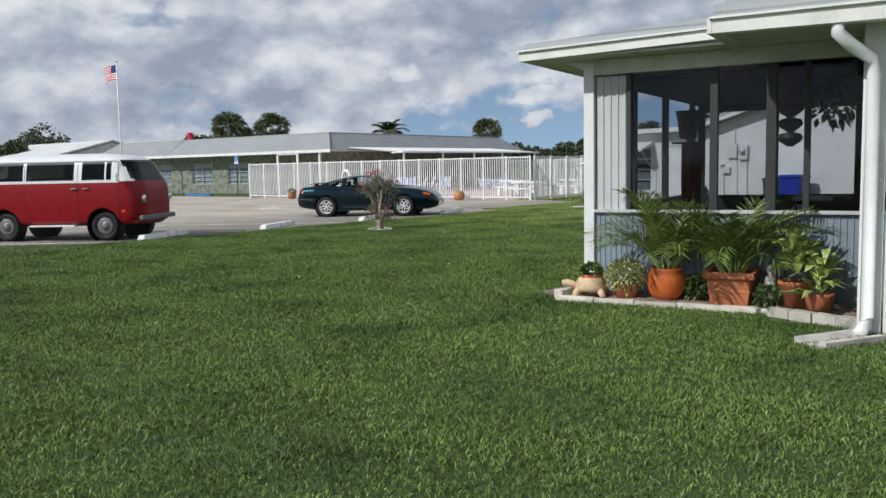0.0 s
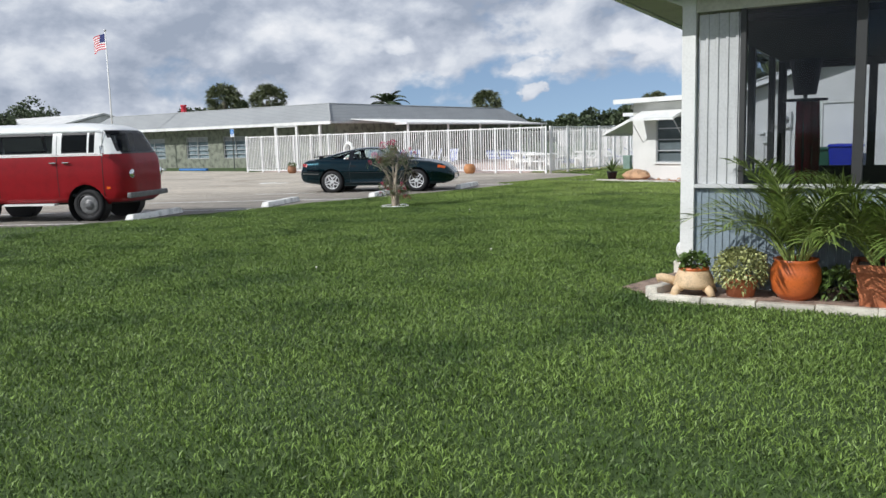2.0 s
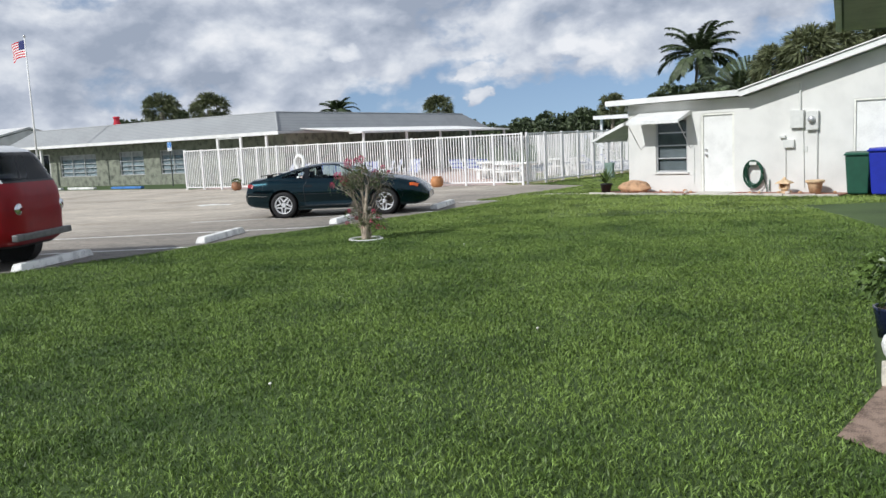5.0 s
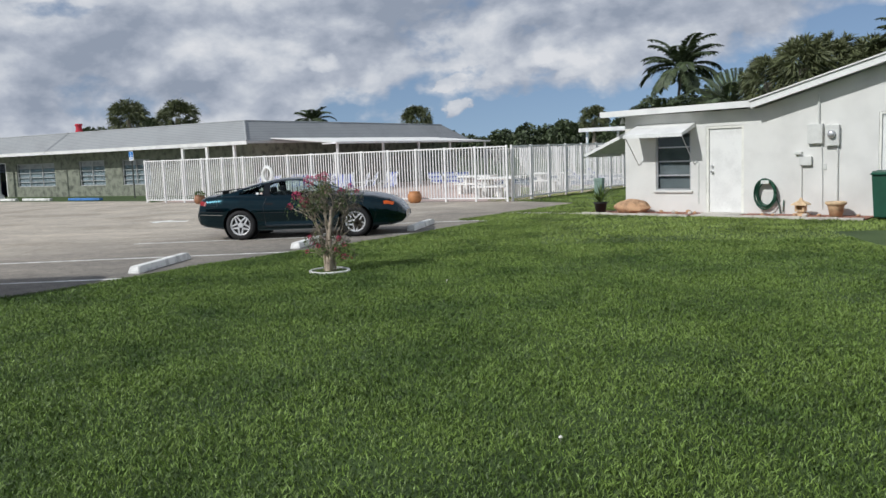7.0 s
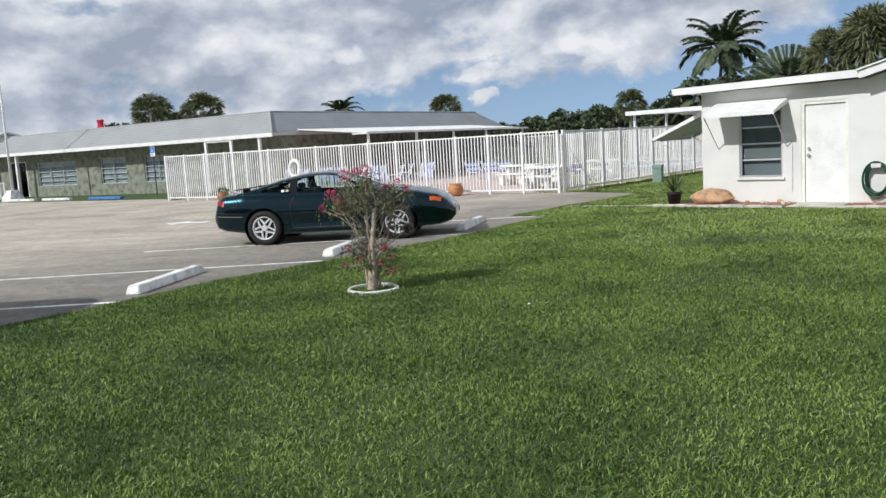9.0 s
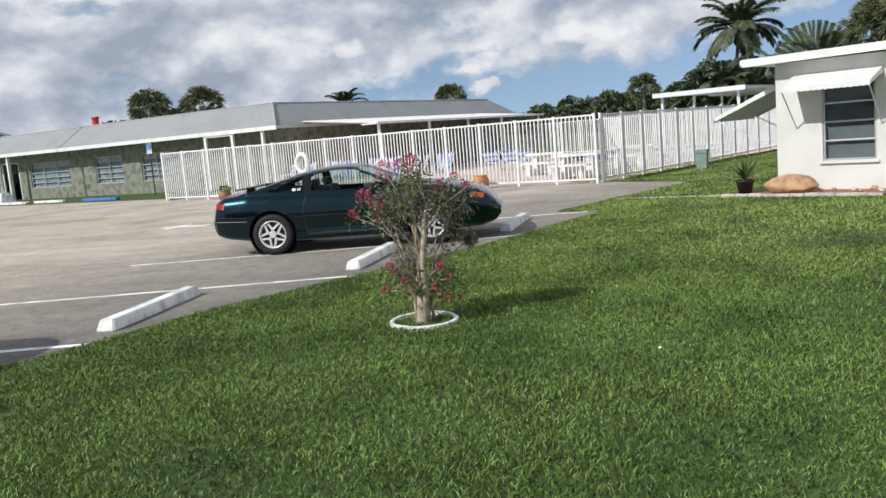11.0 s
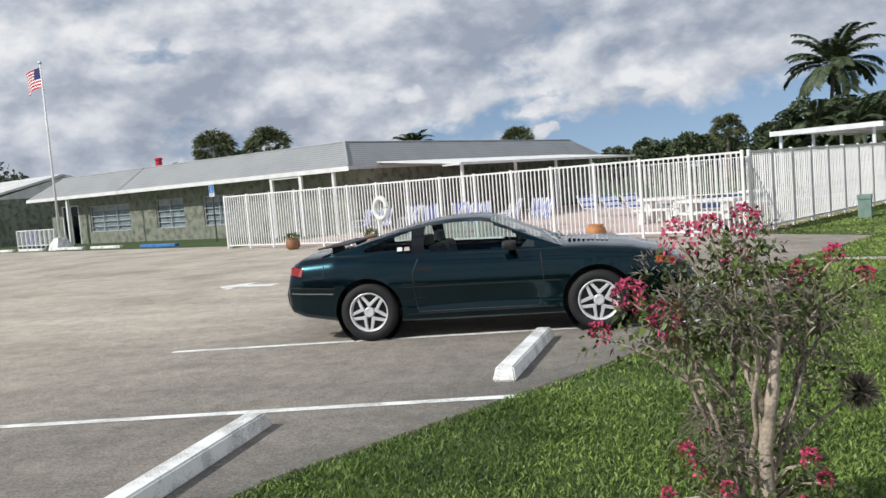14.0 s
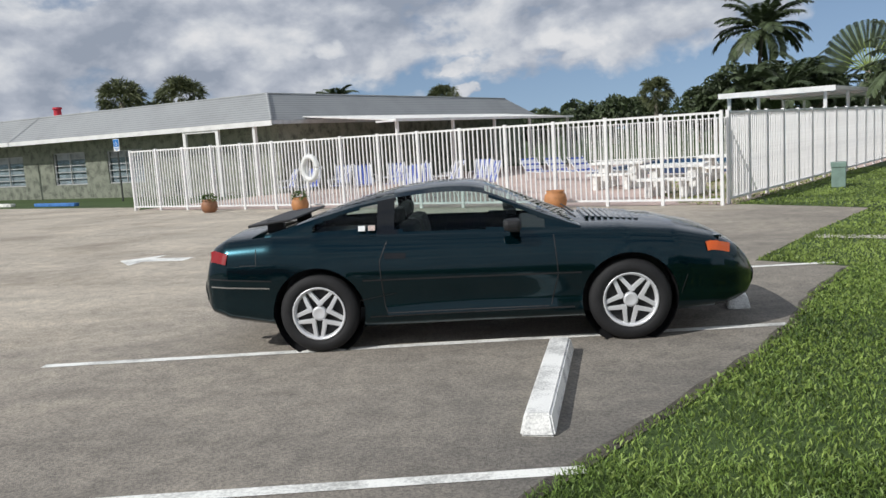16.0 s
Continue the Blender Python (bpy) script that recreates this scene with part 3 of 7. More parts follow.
awning(far, 1.55, pose(1.13, -0.005, 2.19), 0.72, 0.24)
awning(far, 2.0, pose(-0.005, 1.3, 2.12, 0, 0, -90), 1.42, 0.62)
wside = part("window", boxes((0.03, 0.09, 0.8, 0.84, 0.7, 1.93), (0.03, 0.09, 1.96, 2.0, 0.7, 1.93), (0.03, 0.09, 0.84, 1.96, 0.7, 0.74), (0.03, 0.09, 0.84, 1.96, 1.89, 1.93)), M_ALU, far)
part("slat_pane", boxes((0.055, 0.061, 0.845, 1.955, 0.745, 1.885)), M_SCREEN, wside)
# doors
d1 = part("door", boxes((2.235, 3.025, 0.05, 0.095, 0.035, 2.02), bevel=0.004), M_WHITE, far, "plain white painted side door")
part("door_frame", boxes((2.17, 2.232, 0.012, 0.12, 0.0, 2.08), (3.028, 3.09, 0.012, 0.12, 0.0, 2.08), (2.232, 3.028, 0.012, 0.12, 2.023, 2.08)), M_TRIM, far)
part("threshold", boxes((2.12, 3.14, -0.25, 0.13, 0.0, 0.033), bevel=0.006), M_CONC, far)
for z, r in ((1.0, 0.032), (1.14, 0.026)):
    bm = bmesh.new()
    lathe(bm, [(r * 0.7, 0), (r * 0.7, 0.03), (r, 0.04), (r, 0.06), (r * 0.6, 0.07)], 12, pose(2.31, 0.05, z, 90))
    part("door_knob", bm, M_ALU, d1)
part("wide_door", boxes((6.0, 6.85, 0.05, 0.095, 0.03, 2.15), bevel=0.004), M_WHITE, far)
part("door_frame", boxes((5.955, 5.998, 0.005, 0.12, 0.0, 2.196), (6.852, 6.895, 0.005, 0.12, 0.0, 2.196), (5.998, 6.852, 0.005, 0.12, 2.152, 2.196)), M_TRIM, far)

# ---------- the clubhouse ----------
CLUB = frame_at(-16.3, 48.6, -24.0)
club = root("clubhouse", CLUB, "long low clubhouse with stone walls and grey hip roof", "building")
EV = 2.66
for x0, x1, z0, z1 in ((-24.4, -23.3, 0, 2.62), (-23.3, -21.5, 2.15, 2.62), (-21.5, -20.4, 0, 2.62), (-20.4, -16.6, 0, 0.62), (-20.4, -16.6, 2.02, 2.62), (-16.6, -14.3, 0, 2.62),
                       (-14.3, -12.0, 0, 0.62), (-14.3, -12.0, 2.05, 2.62), (-12.0, -10.5, 0, 2.62), (-10.5, -8.2, 0, 0.62), (-10.5, -8.2, 2.02, 2.62), (-8.2, -0.6, 0, 2.62)):
    part("stone_wall", boxes((x0, x1, 1.0, 1.25, z0, z1)), M_STONE, club, "grey-green rough stone facing")
part("back_wall", boxes((-24.4, -11.2, 10.2, 10.4, 0, 2.62), (-24.4, -24.2, 1.26, 10.19, 0, 2.62)), M_STONE, club)
part("pool_wall", boxes((-0.8, -0.6, 1.26, 21.6, 0, 2.62)), M_STONE, club)
# near-black wall stands in for the unlit rooms behind the windows
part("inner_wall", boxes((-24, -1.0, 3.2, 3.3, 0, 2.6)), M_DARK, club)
bm = bmesh.new()
SB, TZ, YE = 1.25, 3.72, 22.6
foot_ring = [(0, 0), (0, YE), (-11, YE), (-11, 11), (-25.1, 11), (-25.1, 0)]
top_ring = [(-SB, SB), (-SB, YE - 1.8), (-11 + SB, YE - 1.8), (-11 + SB, 11 - SB), (-25.1 + 1.9, 11 - SB), (-25.1 + 1.9, SB)]
va, vb = [bm.verts.new((x, y, EV)) for x, y in foot_ring], [bm.verts.new((x, y, TZ)) for x, y in top_ring]
for k in range(6):
    bm.faces.new((va[k], va[(k + 1) % 6], vb[(k + 1) % 6], vb[k]))
bm.faces.new(vb)
bmesh.ops.recalc_face_normals(bm, faces=bm.faces[:])
part("roof", bm, M_ROOF, club, "pale grey shingle skirt roof with a flat top")
bm = bmesh.new()
tube(bm, [(-SB, SB, TZ + 0.01), (0.0, 0.0, EV + 0.03)], 0.05, 0.05, 6)
tube(bm, [(-SB, SB, TZ + 0.01), (-SB, YE - 1.8, TZ + 0.01)], 0.035, 0.035, 6)
tube(bm, [(-SB, SB, TZ + 0.01), (-23.2, SB, TZ + 0.01)], 0.035, 0.035, 6)
part("ridge_cap", bm, M_ROOF, club)
part("fascia", boxes((-25.1, 0.03, -0.03, 0.0, EV - 0.16, EV + 0.02)), M_WHITE, club)
part("pool_fascia", boxes((0.002, 0.03, 0.002, 22.6, EV - 0.12, EV + 0.02)), M_ALU, club)
part("soffit", boxes((-25.1, -0.002, 0.002, 0.998, EV - 0.04, EV - 0.02), (-0.598, -0.002, 1.0, 22.6, EV - 0.04, EV - 0.02)), M_SOFFIT, club)


M_SASH = mat("weathered_sash", (0.42, 0.43, 0.43), 0.6, grain=0.1, scale=4)


def slat_window(x0, x1, z0, z1, n, cols):
    w = part("window", boxes((x0, x0 + 0.05, 1.05, 1.12, z0, z1), (x1 - 0.05, x1, 1.05, 1.12, z0, z1), (x0 + 0.05, x1 - 0.05, 1.05, 1.12, z0, z0 + 0.04), (x0 + 0.05, x1 - 0.05, 1.05, 1.12, z1 - 0.04, z1)), M_SASH, club, "grey framed window with glass slats")
    for c in range(1, cols):
        x = x0 + (x1 - x0) * c / cols
        part("mullion", boxes((x - 0.02, x + 0.02, 1.04, 1.10, z0 + 0.04, z1 - 0.04)), M_SASH, w)
    for k in range(1, n):
        z = z0 + (z1 - z0) * k / n
        part("slat_rail", boxes((x0 + 0.05, x1 - 0.05, 1.055, 1.10, z - 0.015, z + 0.015)), M_SASH, w)
        part("pane", boxes((x0 + 0.05, x1 - 0.05, 1.105, 1.11, z - (z1 - z0) / n + 0.02, z - 0.02)), M_GLASS, w).visible_shadow = False
    part("blind", boxes((x0 + 0.05, x1 - 0.05, 1.16, 1.17, z0 + 0.04, z1 - 0.04)), M_BLIND, w)


slat_window(-20.4, -16.6, 0.62, 2.02, 5, 3)
slat_window(-14.3, -12.0, 0.62, 2.05, 5, 2)
slat_window(-10.5, -8.2, 0.62, 2.02, 5, 2)
door = part("door", boxes((-23.2, -22.45, 1.06, 1.10, 0.03, 2.1), (-22.35, -21.6, 1.06, 1.10, 0.03, 2.1)), M_SCREEN, club, "glazed double entrance door")
part("door_frame", boxes((-23.3, -23.2, 1.02, 1.15, 0, 2.15), (-21.6, -21.5, 1.02, 1.15, 0, 2.15), (-22.45, -22.35, 1.02, 1.15, 0, 2.1), (-23.2, -21.6, 1.02, 1.15, 2.1, 2.15)), M_WHITE, door)
part("entry_post", boxes((-21.15, -21.0, 0.1, 0.25, 0, 2.62)), M_WHITE, club)
part("doorway_frame", boxes((-4.6, -4.45, 0.02, 0.12, 0, 2.52), (-2.85, -2.7, 0.02, 0.12, 0, 2.52), (-4.45, -2.85, 0.02, 0.12, 2.42, 2.52)), M_WHITE, club, "white painted doorway frame")
# the taller wing beyond
hall = root("hall", CLUB @ pose(-30.0, 0, 0), "hall wing with pale grey gable roof and stone wall", "building")
part("wall", boxes((-24, 0, 0.5, 0.7, 0, 2.95), (-0.2, 0, 0.72, 9.0, 0, 2.9)), M_STONE, hall)
bm = bmesh.new()
prism(bm, [(0.0, 2.98), (5.0, 4.2), (10, 2.98), (10, 3.12), (5.0, 4.36), (0.0, 3.12)], -24, 0.06, Matrix.Rotation(math.radians(90), 4, "Z") @ Matrix.Scale(-1, 4, (0, 1, 0)))
bmesh.ops.recalc_face_normals(bm, faces=bm.faces[:])
part("roof", bm, M_ROOFW, hall)
bm = bmesh.new()
prism(bm, [(0.3, 2.92), (9.7, 2.92), (5.0, 4.15)], -0.2, 0.0, Matrix(((0, 1, 0, 0), (1, 0, 0, 0), (0, 0, 1, 0), (0, 0, 0, 1))))
bmesh.ops.recalc_face_normals(bm, faces=bm.faces[:])
part("gable", bm, M_ROOFW, hall)
part("fascia", boxes((-24, 0.06, -0.05, -0.002, 2.95, 3.14)), M_WHITE, hall)

# ---------- pool fence ----------
M_FENCE = mat("white_powder_coat", (0.80, 0.80, 0.79), 0.45, grain=0.06, scale=2, fine=30, bump=0.05)
ME_CACHE = {}


def bar_mesh(name, w, h, bevel=0.004):
    key = (name, w, h)
    if key not in ME_CACHE:
        bm = boxes((-w / 2, w / 2, -w / 2, w / 2, 0, h))
        me = bpy.data.meshes.new(name)
        bm.to_mesh(me)
        bm.free()
        me.materials.append(M_FENCE)
        ME_CACHE[key] = me
    return ME_CACHE[key]


def picket_fence(m, length, label, bay=1.2, height=1.88, per=10):
    f = root("pool_fence", m, label, "fence", "pool fence")
    n = round(length / bay)
    for i in range(n + 1):
        o = new("post", bar_mesh("post", 0.065, height + 0.01))
        o.parent, o.location = f, (-length * i / n, 0, 0)
    for z in (0.10, height - 0.06):
        part("rail", boxes((-length, 0, -0.02, 0.02, z, z + 0.045)), M_FENCE, f)
    for i in range(n):
        for k in range(1, per):
            o = new("picket", bar_mesh("picket", 0.028, height - 0.17))
            o.parent, o.location = f, (-length * (i + k / per) / n, 0, 0.11)
    return f


picket_fence(frame_at(-3.264, 37.064, -24.9), 18.04, "white metal picket fence round the pool deck", 1.2)
picket_fence(frame_at(-3.10, 37.25, 58.6 - 180), 24.0, "white metal picket fence running along the lawn", 1.2)


# ---------- vehicles ----------
M_STEELW = mat("dull_steel", (0.16, 0.16, 0.16), 0.5, 0.3, grain=0.2, scale=12, fine=60, bump=0.1)
M_GREEN = mat("dark_green_metallic", (0.0012, 0.020, 0.028), 0.20, 0.8, grain=0.05, bump=0, coat=0.5)
M_TYRE = mat("tyre_rubber", (0.012, 0.012, 0.013), 0.75, grain=0.2, scale=8, bump=0.2)
M_ALLOY = mat("alloy", (0.72, 0.73, 0.74), 0.3, 0.25, grain=0.05, bump=0)
M_BLACK = mat("black_plastic", (0.014, 0.014, 0.015), 0.5, grain=0.15, bump=0.1)
M_PIANO = mat("gloss_black", (0.006, 0.007, 0.008), 0.12, grain=0.05, bump=0)
M_CARGLASS = glass("car_glass", (0.72, 0.80, 0.78))
M_ORANGE = mat("amber_lens", (0.70, 0.11, 0.01), 0.25, grain=0.05, bump=0, coat=0.2)
M_REDLENS = mat("red_lens", (0.26, 0.006, 0.008), 0.2, grain=0.05, bump=0, coat=0.2)
M_SEAT = mat("seat_cloth", (0.022, 0.025, 0.027), 0.9, grain=0.2)
M_RED = mat("red_paint", (0.25, 0.004, 0.009), 0.42, 0.0, grain=0.07, bump=0, coat=0.12, spec=0.3)
M_CREAM = mat("white_enamel", (0.78, 0.79, 0.77), 0.35, grain=0.05, bump=0, coat=0.4)
M_CHROME = mat("chrome", (0.75, 0.75, 0.76), 0.15, 1.0, grain=0.03, bump=0)


def lerp(tab, x):
    xs, ys = zip(*tab)
    return float(np.interp(x, xs, ys))


def smooth_tab(tab, x):
    """A smoothed reading of a table."""
    return sum(lerp(tab, x + d) * w for d, w in ((-0.08, 0.25), (0, 0.5), (0.08, 0.25)))


def alloy_wheel(parent, x, y, side, r=0.315, w=0.21, spokes=5, steel=False):
    """side -1: the outer face looks along -y."""
    tm = pose(x, y, r, 90 * side * -1 if side > 0 else 90, 0, 0)
    bm = bmesh.new()
    lathe(bm, [(r * 0.66, -w / 2 + 0.01), (r * 0.80, -w / 2), (r * 0.93, -w / 2 + 0.01), (r * 0.985, -w / 2 + 0.035), (r, -w / 4), (r, w / 4), (r * 0.985, w / 2 - 0.035), (r * 0.93, w / 2 - 0.01), (r * 0.80, w / 2), (r * 0.66, w / 2 - 0.01), (r * 0.64, 0), (r * 0.66, -w / 2 + 0.01)], 40, cap=False)
    tyre = part("wheel", bm, M_TYRE, parent, "black rubber tyre on a light rim", True)
    tyre.matrix_local = tm
    bm = bmesh.new()
    rr = r * 0.665
    lathe(bm, [(rr * 0.9, -w / 2 + 0.02), (rr, w / 2 - 0.012), (rr * 1.01, w / 2 - 0.004), (rr * 0.95, w / 2 - 0.006), (rr * 0.90, w / 2 - 0.03), (rr * 0.88, w / 2 - 0.05)], 40, cap=False)
    part("rim", bm, M_ALLOY if not steel else M_BLACK, tyre, smooth=True)
    bm = bmesh.new()
    lathe(bm, [(rr * 0.90, w / 2 - 0.055), (0.03, w / 2 - 0.075)], 32, cap=False)
    part("brake_disc", bm, M_BLACK, tyre)
    if not steel:
        bm = bmesh.new()
        for k in range(spokes):
            a = 360 / spokes * k + 49
            for s in (-1, 1):
                vs = box(bm, 0.045, rr * 0.97, -0.019, 0.019, w / 2 - 0.045, w / 2 - 0.012, 0.006)
                for v in vs:
                    f = (v.co.x - 0.045) / (rr - 0.045)
                    v.co.y = v.co.y * (1.0 - 0.2 * f) + s * (0.050 - 0.028 * f)
                    v.co.z -= 0.014 * f
                bmesh.ops.transform(bm, verts=vs, matrix=pose(0, 0, 0, 0, 0, a))
        part("spokes", bm, M_ALLOY, tyre)
        bm = bmesh.new()
        lathe(bm, [(0.058, w / 2 - 0.05), (0.058, w / 2 - 0.016), (0.045, w / 2 - 0.008), (0.035, w / 2 - 0.012)], 20)
        part("hub_cap", bm, M_ALLOY, tyre, smooth=True)
    else:
        bm = bmesh.new()
        lathe(bm, [(0.20, w / 2 - 0.045), (0.185, w / 2 - 0.02), (0.12, w / 2 - 0.035), (0.085, w / 2 - 0.03), (0.075, w / 2 + 0.0), (0.03, w / 2 + 0.008)], 28)
        part("hub_cap", bm, M_STEELW, tyre, "dull dark steel hub cap", True)
    return tyre


def split_grid(parent, verts, faces, kinds):
    """Makes a part for each kind: kinds gives (name, material, label) by face centre and normal."""
    groups = {}
    for f in faces:
        c = sum((Vector(verts[i]) for i in f), Vector()) / len(f)
        k = kinds(c)
        if k is not None:
            groups.setdefault((k, c.y > 0 if 'window' in k[0] and 'rear_w' not in k[0] or k[0] in ('door_pillar', 'door') else None), []).append(f)
    obs = {}
    for ((name, material, label), _), fs in groups.items():
        used = sorted({i for f in fs for i in f})
        at = {i: n for n, i in enumerate(used)}
        ob = quads(name, [verts[i] for i in used], [[at[i] for i in f] for f in fs], material, parent, True)
        if label:
            ob["label"] = label
        obs.setdefault(name, ob)
    return obs


def arch_snap(verts, faces, centres, radius):
    """Takes wheel openings out of a grid and rounds their edges."""
    def inside(i):
        v = verts[i]
        return any(math.hypot(v[0] - cx, v[2] - cz) < radius and abs(v[1]) > 0.5 for cx, cz in centres)
    keep = [f for f in faces if not all(inside(i) for i in f)]
    for i, v in enumerate(verts):
        for cx, cz in centres:
            d = math.hypot(v[0] - cx, v[2] - cz)
            if d < radius and abs(v[1]) > 0.5:
                s = radius / max(d, 1e-4)
                verts[i] = (cx + (v[0] - cx) * s, v[1], cz + (v[2] - cz) * s)
    return keep


CAR = frame_at(-7.365, 27.29, 3.2, 0.006)
car = root("sports_coupe", CAR, "dark green metallic two-door coupe with alloy wheels parked in a bay", "car")
EDGEZ = [(-2.22, 0.62), (-2.17, 0.74), (-2.12, 0.87), (-2.0, 0.93), (-1.6, 0.960), (-1.2, 0.950), (-0.5, 0.925), (0.2, 0.908), (0.8, 0.902), (1.2, 0.890), (1.6, 0.850), (1.95, 0.765), (2.12, 0.675), (2.22, 0.57), (2.28, 0.47)]
BOTZ = [(-2.22, 0.42), (-2.15, 0.34), (-2.0, 0.29), (-1.5, 0.22), (-0.9, 0.19), (0.9, 0.20), (1.6, 0.21), (2.0, 0.22), (2.2, 0.27), (2.28, 0.36)]
WIDE = [(-2.22, 0.68), (-2.15, 0.79), (-2.0, 0.85), (-1.6, 0.905), (-1.24, 0.92), (-0.7, 0.90), (0.0, 0.89), (0.8, 0.90), (1.23, 0.92), (1.6, 0.89), (1.9, 0.82), (2.1, 0.72), (2.22, 0.60), (2.28, 0.50)]


def car_section(x):
    w, zb, ze = lerp(WIDE, x), lerp(BOTZ, x), lerp(EDGEZ, x)
    h = ze - zb
    waist = 0.025 * math.exp(-((x - 0.1) / 0.8) ** 2)
    pts = [(0, zb), (0.5 * w, zb), (0.90 * w, zb + 0.0), (0.955 * w, zb + 0.05 * h), (0.975 * w, zb + 0.12 * h), (0.965 * w - waist, zb + 0.22 * h), (0.975 * w - waist, zb + 0.33 * h), (0.99 * w, zb + 0.44 * h), (w, zb + 0.52 * h),
           (0.998 * w, zb + 0.60 * h), (0.99 * w, zb + 0.70 * h), (0.97 * w, zb + 0.80 * h), (0.935 * w, zb + 0.90 * h), (0.885 * w, zb + 0.97 * h), (0.83 * w, ze), (0.65 * w, ze + 0.018), (0.33 * w, ze + 0.032), (0, ze + 0.036)]
    return pts


xs = sorted(set([round(-2.22 + 4.5 * i / 120, 4) for i in range(121)]))
verts, faces, n = [], [], 0
for x in xs:
    sec = car_section(x)
    row = [(x, -y, z) for y, z in sec] + [(x, y, z) for y, z in sec[-2:0:-1]]
    n = len(row)
    verts += row
for i in range(len(xs) - 1):
    for k in range(n):
        faces.append((i * n + k, (i + 1) * n + k, (i + 1) * n + (k + 1) % n, i * n + (k + 1) % n))
faces.append(tuple(range(n))[::-1])
faces.append(tuple(range((len(xs) - 1) * n, len(xs) * n)))
AX = (-1.235, 1.235)
faces = arch_snap(verts, faces, [(AX[0], 0.32), (AX[1], 0.325)], 0.375)


def car_kind(c):
    if -1.35 < c.x < 0.78 and abs(c.y) < 0.72 and c.z > 0.8:
        return None
    if c.z < 0.24 and abs(c.y) < 0.75:
        return ("underbody", M_BLACK, "")
    if -0.70 < c.x < 0.67 and c.z > 0.30 and abs(c.y) > 0.70:
        return ("door", M_GREEN, "")
    if c.x < -1.60 and c.z < 0.60:
        return ("rear_bumper", M_GREEN, "")
    if c.x > 1.62 and c.z < 0.56:
        return ("front_bumper", M_GREEN, "")
    return ("body", M_GREEN, "dark green metallic body")


split_grid(car, verts, faces, car_kind)
# greenhouse
TOPZ = [(-1.66, 0.965), (-1.5, 1.01), (-1.2, 1.112), (-0.9, 1.198), (-0.6, 1.258), (-0.3, 1.287), (-0.05, 1.286), (0.12, 1.262), (0.4, 1.13), (0.7, 0.99), (0.88, 0.905)]
xs = [-1.66 + 2.54 * i / 180 for i in range(181)]
verts, faces = [], []
for x in xs:
    zt, ze = smooth_tab(TOPZ, x), lerp(EDGEZ, x) - 0.012
    w = lerp(WIDE, x) * 0.86
    hh = max(zt - ze, 0.004)
    tip = w - 0.62 * hh
    sec = [(w, ze), (w - 0.12 * hh, ze + 0.22 * hh), (w - 0.33 * hh, ze + 0.55 * hh), (tip + 0.08 * hh, ze + 0.83 * hh), (tip - 0.06, ze + 0.93 * hh), (tip - 0.16, ze + 0.972 * hh), (tip * 0.5, ze + 0.995 * hh), (0, zt)]
    fine = []
    for (y0, z0), (y1, z1) in zip(sec, sec[1:]):
        fine += [(y0 + (y1 - y0) * q / 4, z0 + (z1 - z0) * q / 4) for q in range(4)]
    sec = fine + [sec[-1]]
    row = [(x, -y, z) for y, z in sec] + [(x, y, z) for y, z in sec[-2::-1]]
    n = len(row)
    verts += row
for i in range(len(xs) - 1):
    for k in range(n - 1):
        faces.append((i * n + k, (i + 1) * n + k, (i + 1) * n + k + 1, i * n + k + 1))


def cabin_kind(c):
    zt, ze = smooth_tab(TOPZ, c.x), lerp(EDGEZ, c.x)
    hh = max(zt - ze, 0.01)
    f = (c.z - ze) / hh
    side = f < 0.82 and abs(c.y) > 0.45
    if side:
        if -0.60 < c.x < 0.60 and f > 0.05 and smooth_tab(TOPZ, c.x) - c.z > 0.07:
            return ("door_window", M_CARGLASS, "clear side window")
        if -1.26 < c.x < -0.74 and f > 0.10 and zt - c.z > 0.075:
            return ("quarter_window", M_CARGLASS, "")
        if -0.74 < c.x < -0.58:
            return ("door_pillar", M_PIANO, "gloss black pillar between the side windows")
        return ("window_frame", M_GREEN, "")
    if c.x > 0.13 and zt - ze > 0.02 and f > 0.88:
        return ("windscreen", M_CARGLASS, "")
    if -1.55 < c.x < -0.62 and f > 0.9:
        return ("rear_window", M_CARGLASS, "")
    return ("roof", M_GREEN, "dark green roof")


split_grid(car, verts, faces, cabin_kind)
for sx in AX:
    for side in (-1, 1):
        alloy_wheel(car, sx, side * 0.79, side, 0.322, 0.215)
        bm = bmesh.new()
        lathe(bm, [(0.372, 0.0), (0.372, 0.26), (0.05, 0.26)], 28, pose(sx, side * 0.86, 0.322, 90 * side), cap=False)
        part("wheel_arch_liner", bm, M_BLACK, car)


def ribbon(parent, name, pts, w, material, fn, side=-1, label="", lift=0.003):
    """A thin seam laid on the body's flank along (x, z) points."""
    bm = bmesh.new()
    prev = None
    for i, (x, z) in enumerate(pts):
        a = Vector(pts[max(i - 1, 0)])
        b = Vector(pts[min(i + 1, len(pts) - 1)])
        d = (b - a).normalized()
        nx, nz = -d.y * w / 2, d.x * w / 2
        p = [bm.verts.new((x + s * nx, side * (fn(x, z + s * nz) + lift), z + s * nz)) for s in (-1, 1)]
        q = [bm.verts.new((v.co.x, v.co.y - side * (lift + 0.003), v.co.z)) for v in p]
        if prev:
            bm.faces.new((prev[0][0], p[0], p[1], prev[0][1]))
            bm.faces.new((prev[0][1], p[1], q[1], prev[1][1]))
            bm.faces.new((prev[1][0], q[0], p[0], prev[0][0]))
        prev = (p, q)
    return part(name, bm, material, parent, label)


def flank(x, z):
    sec = car_section(x)[3:15]
    return float(np.interp(z, [p[1] for p in sec], [p[0] for p in sec]))


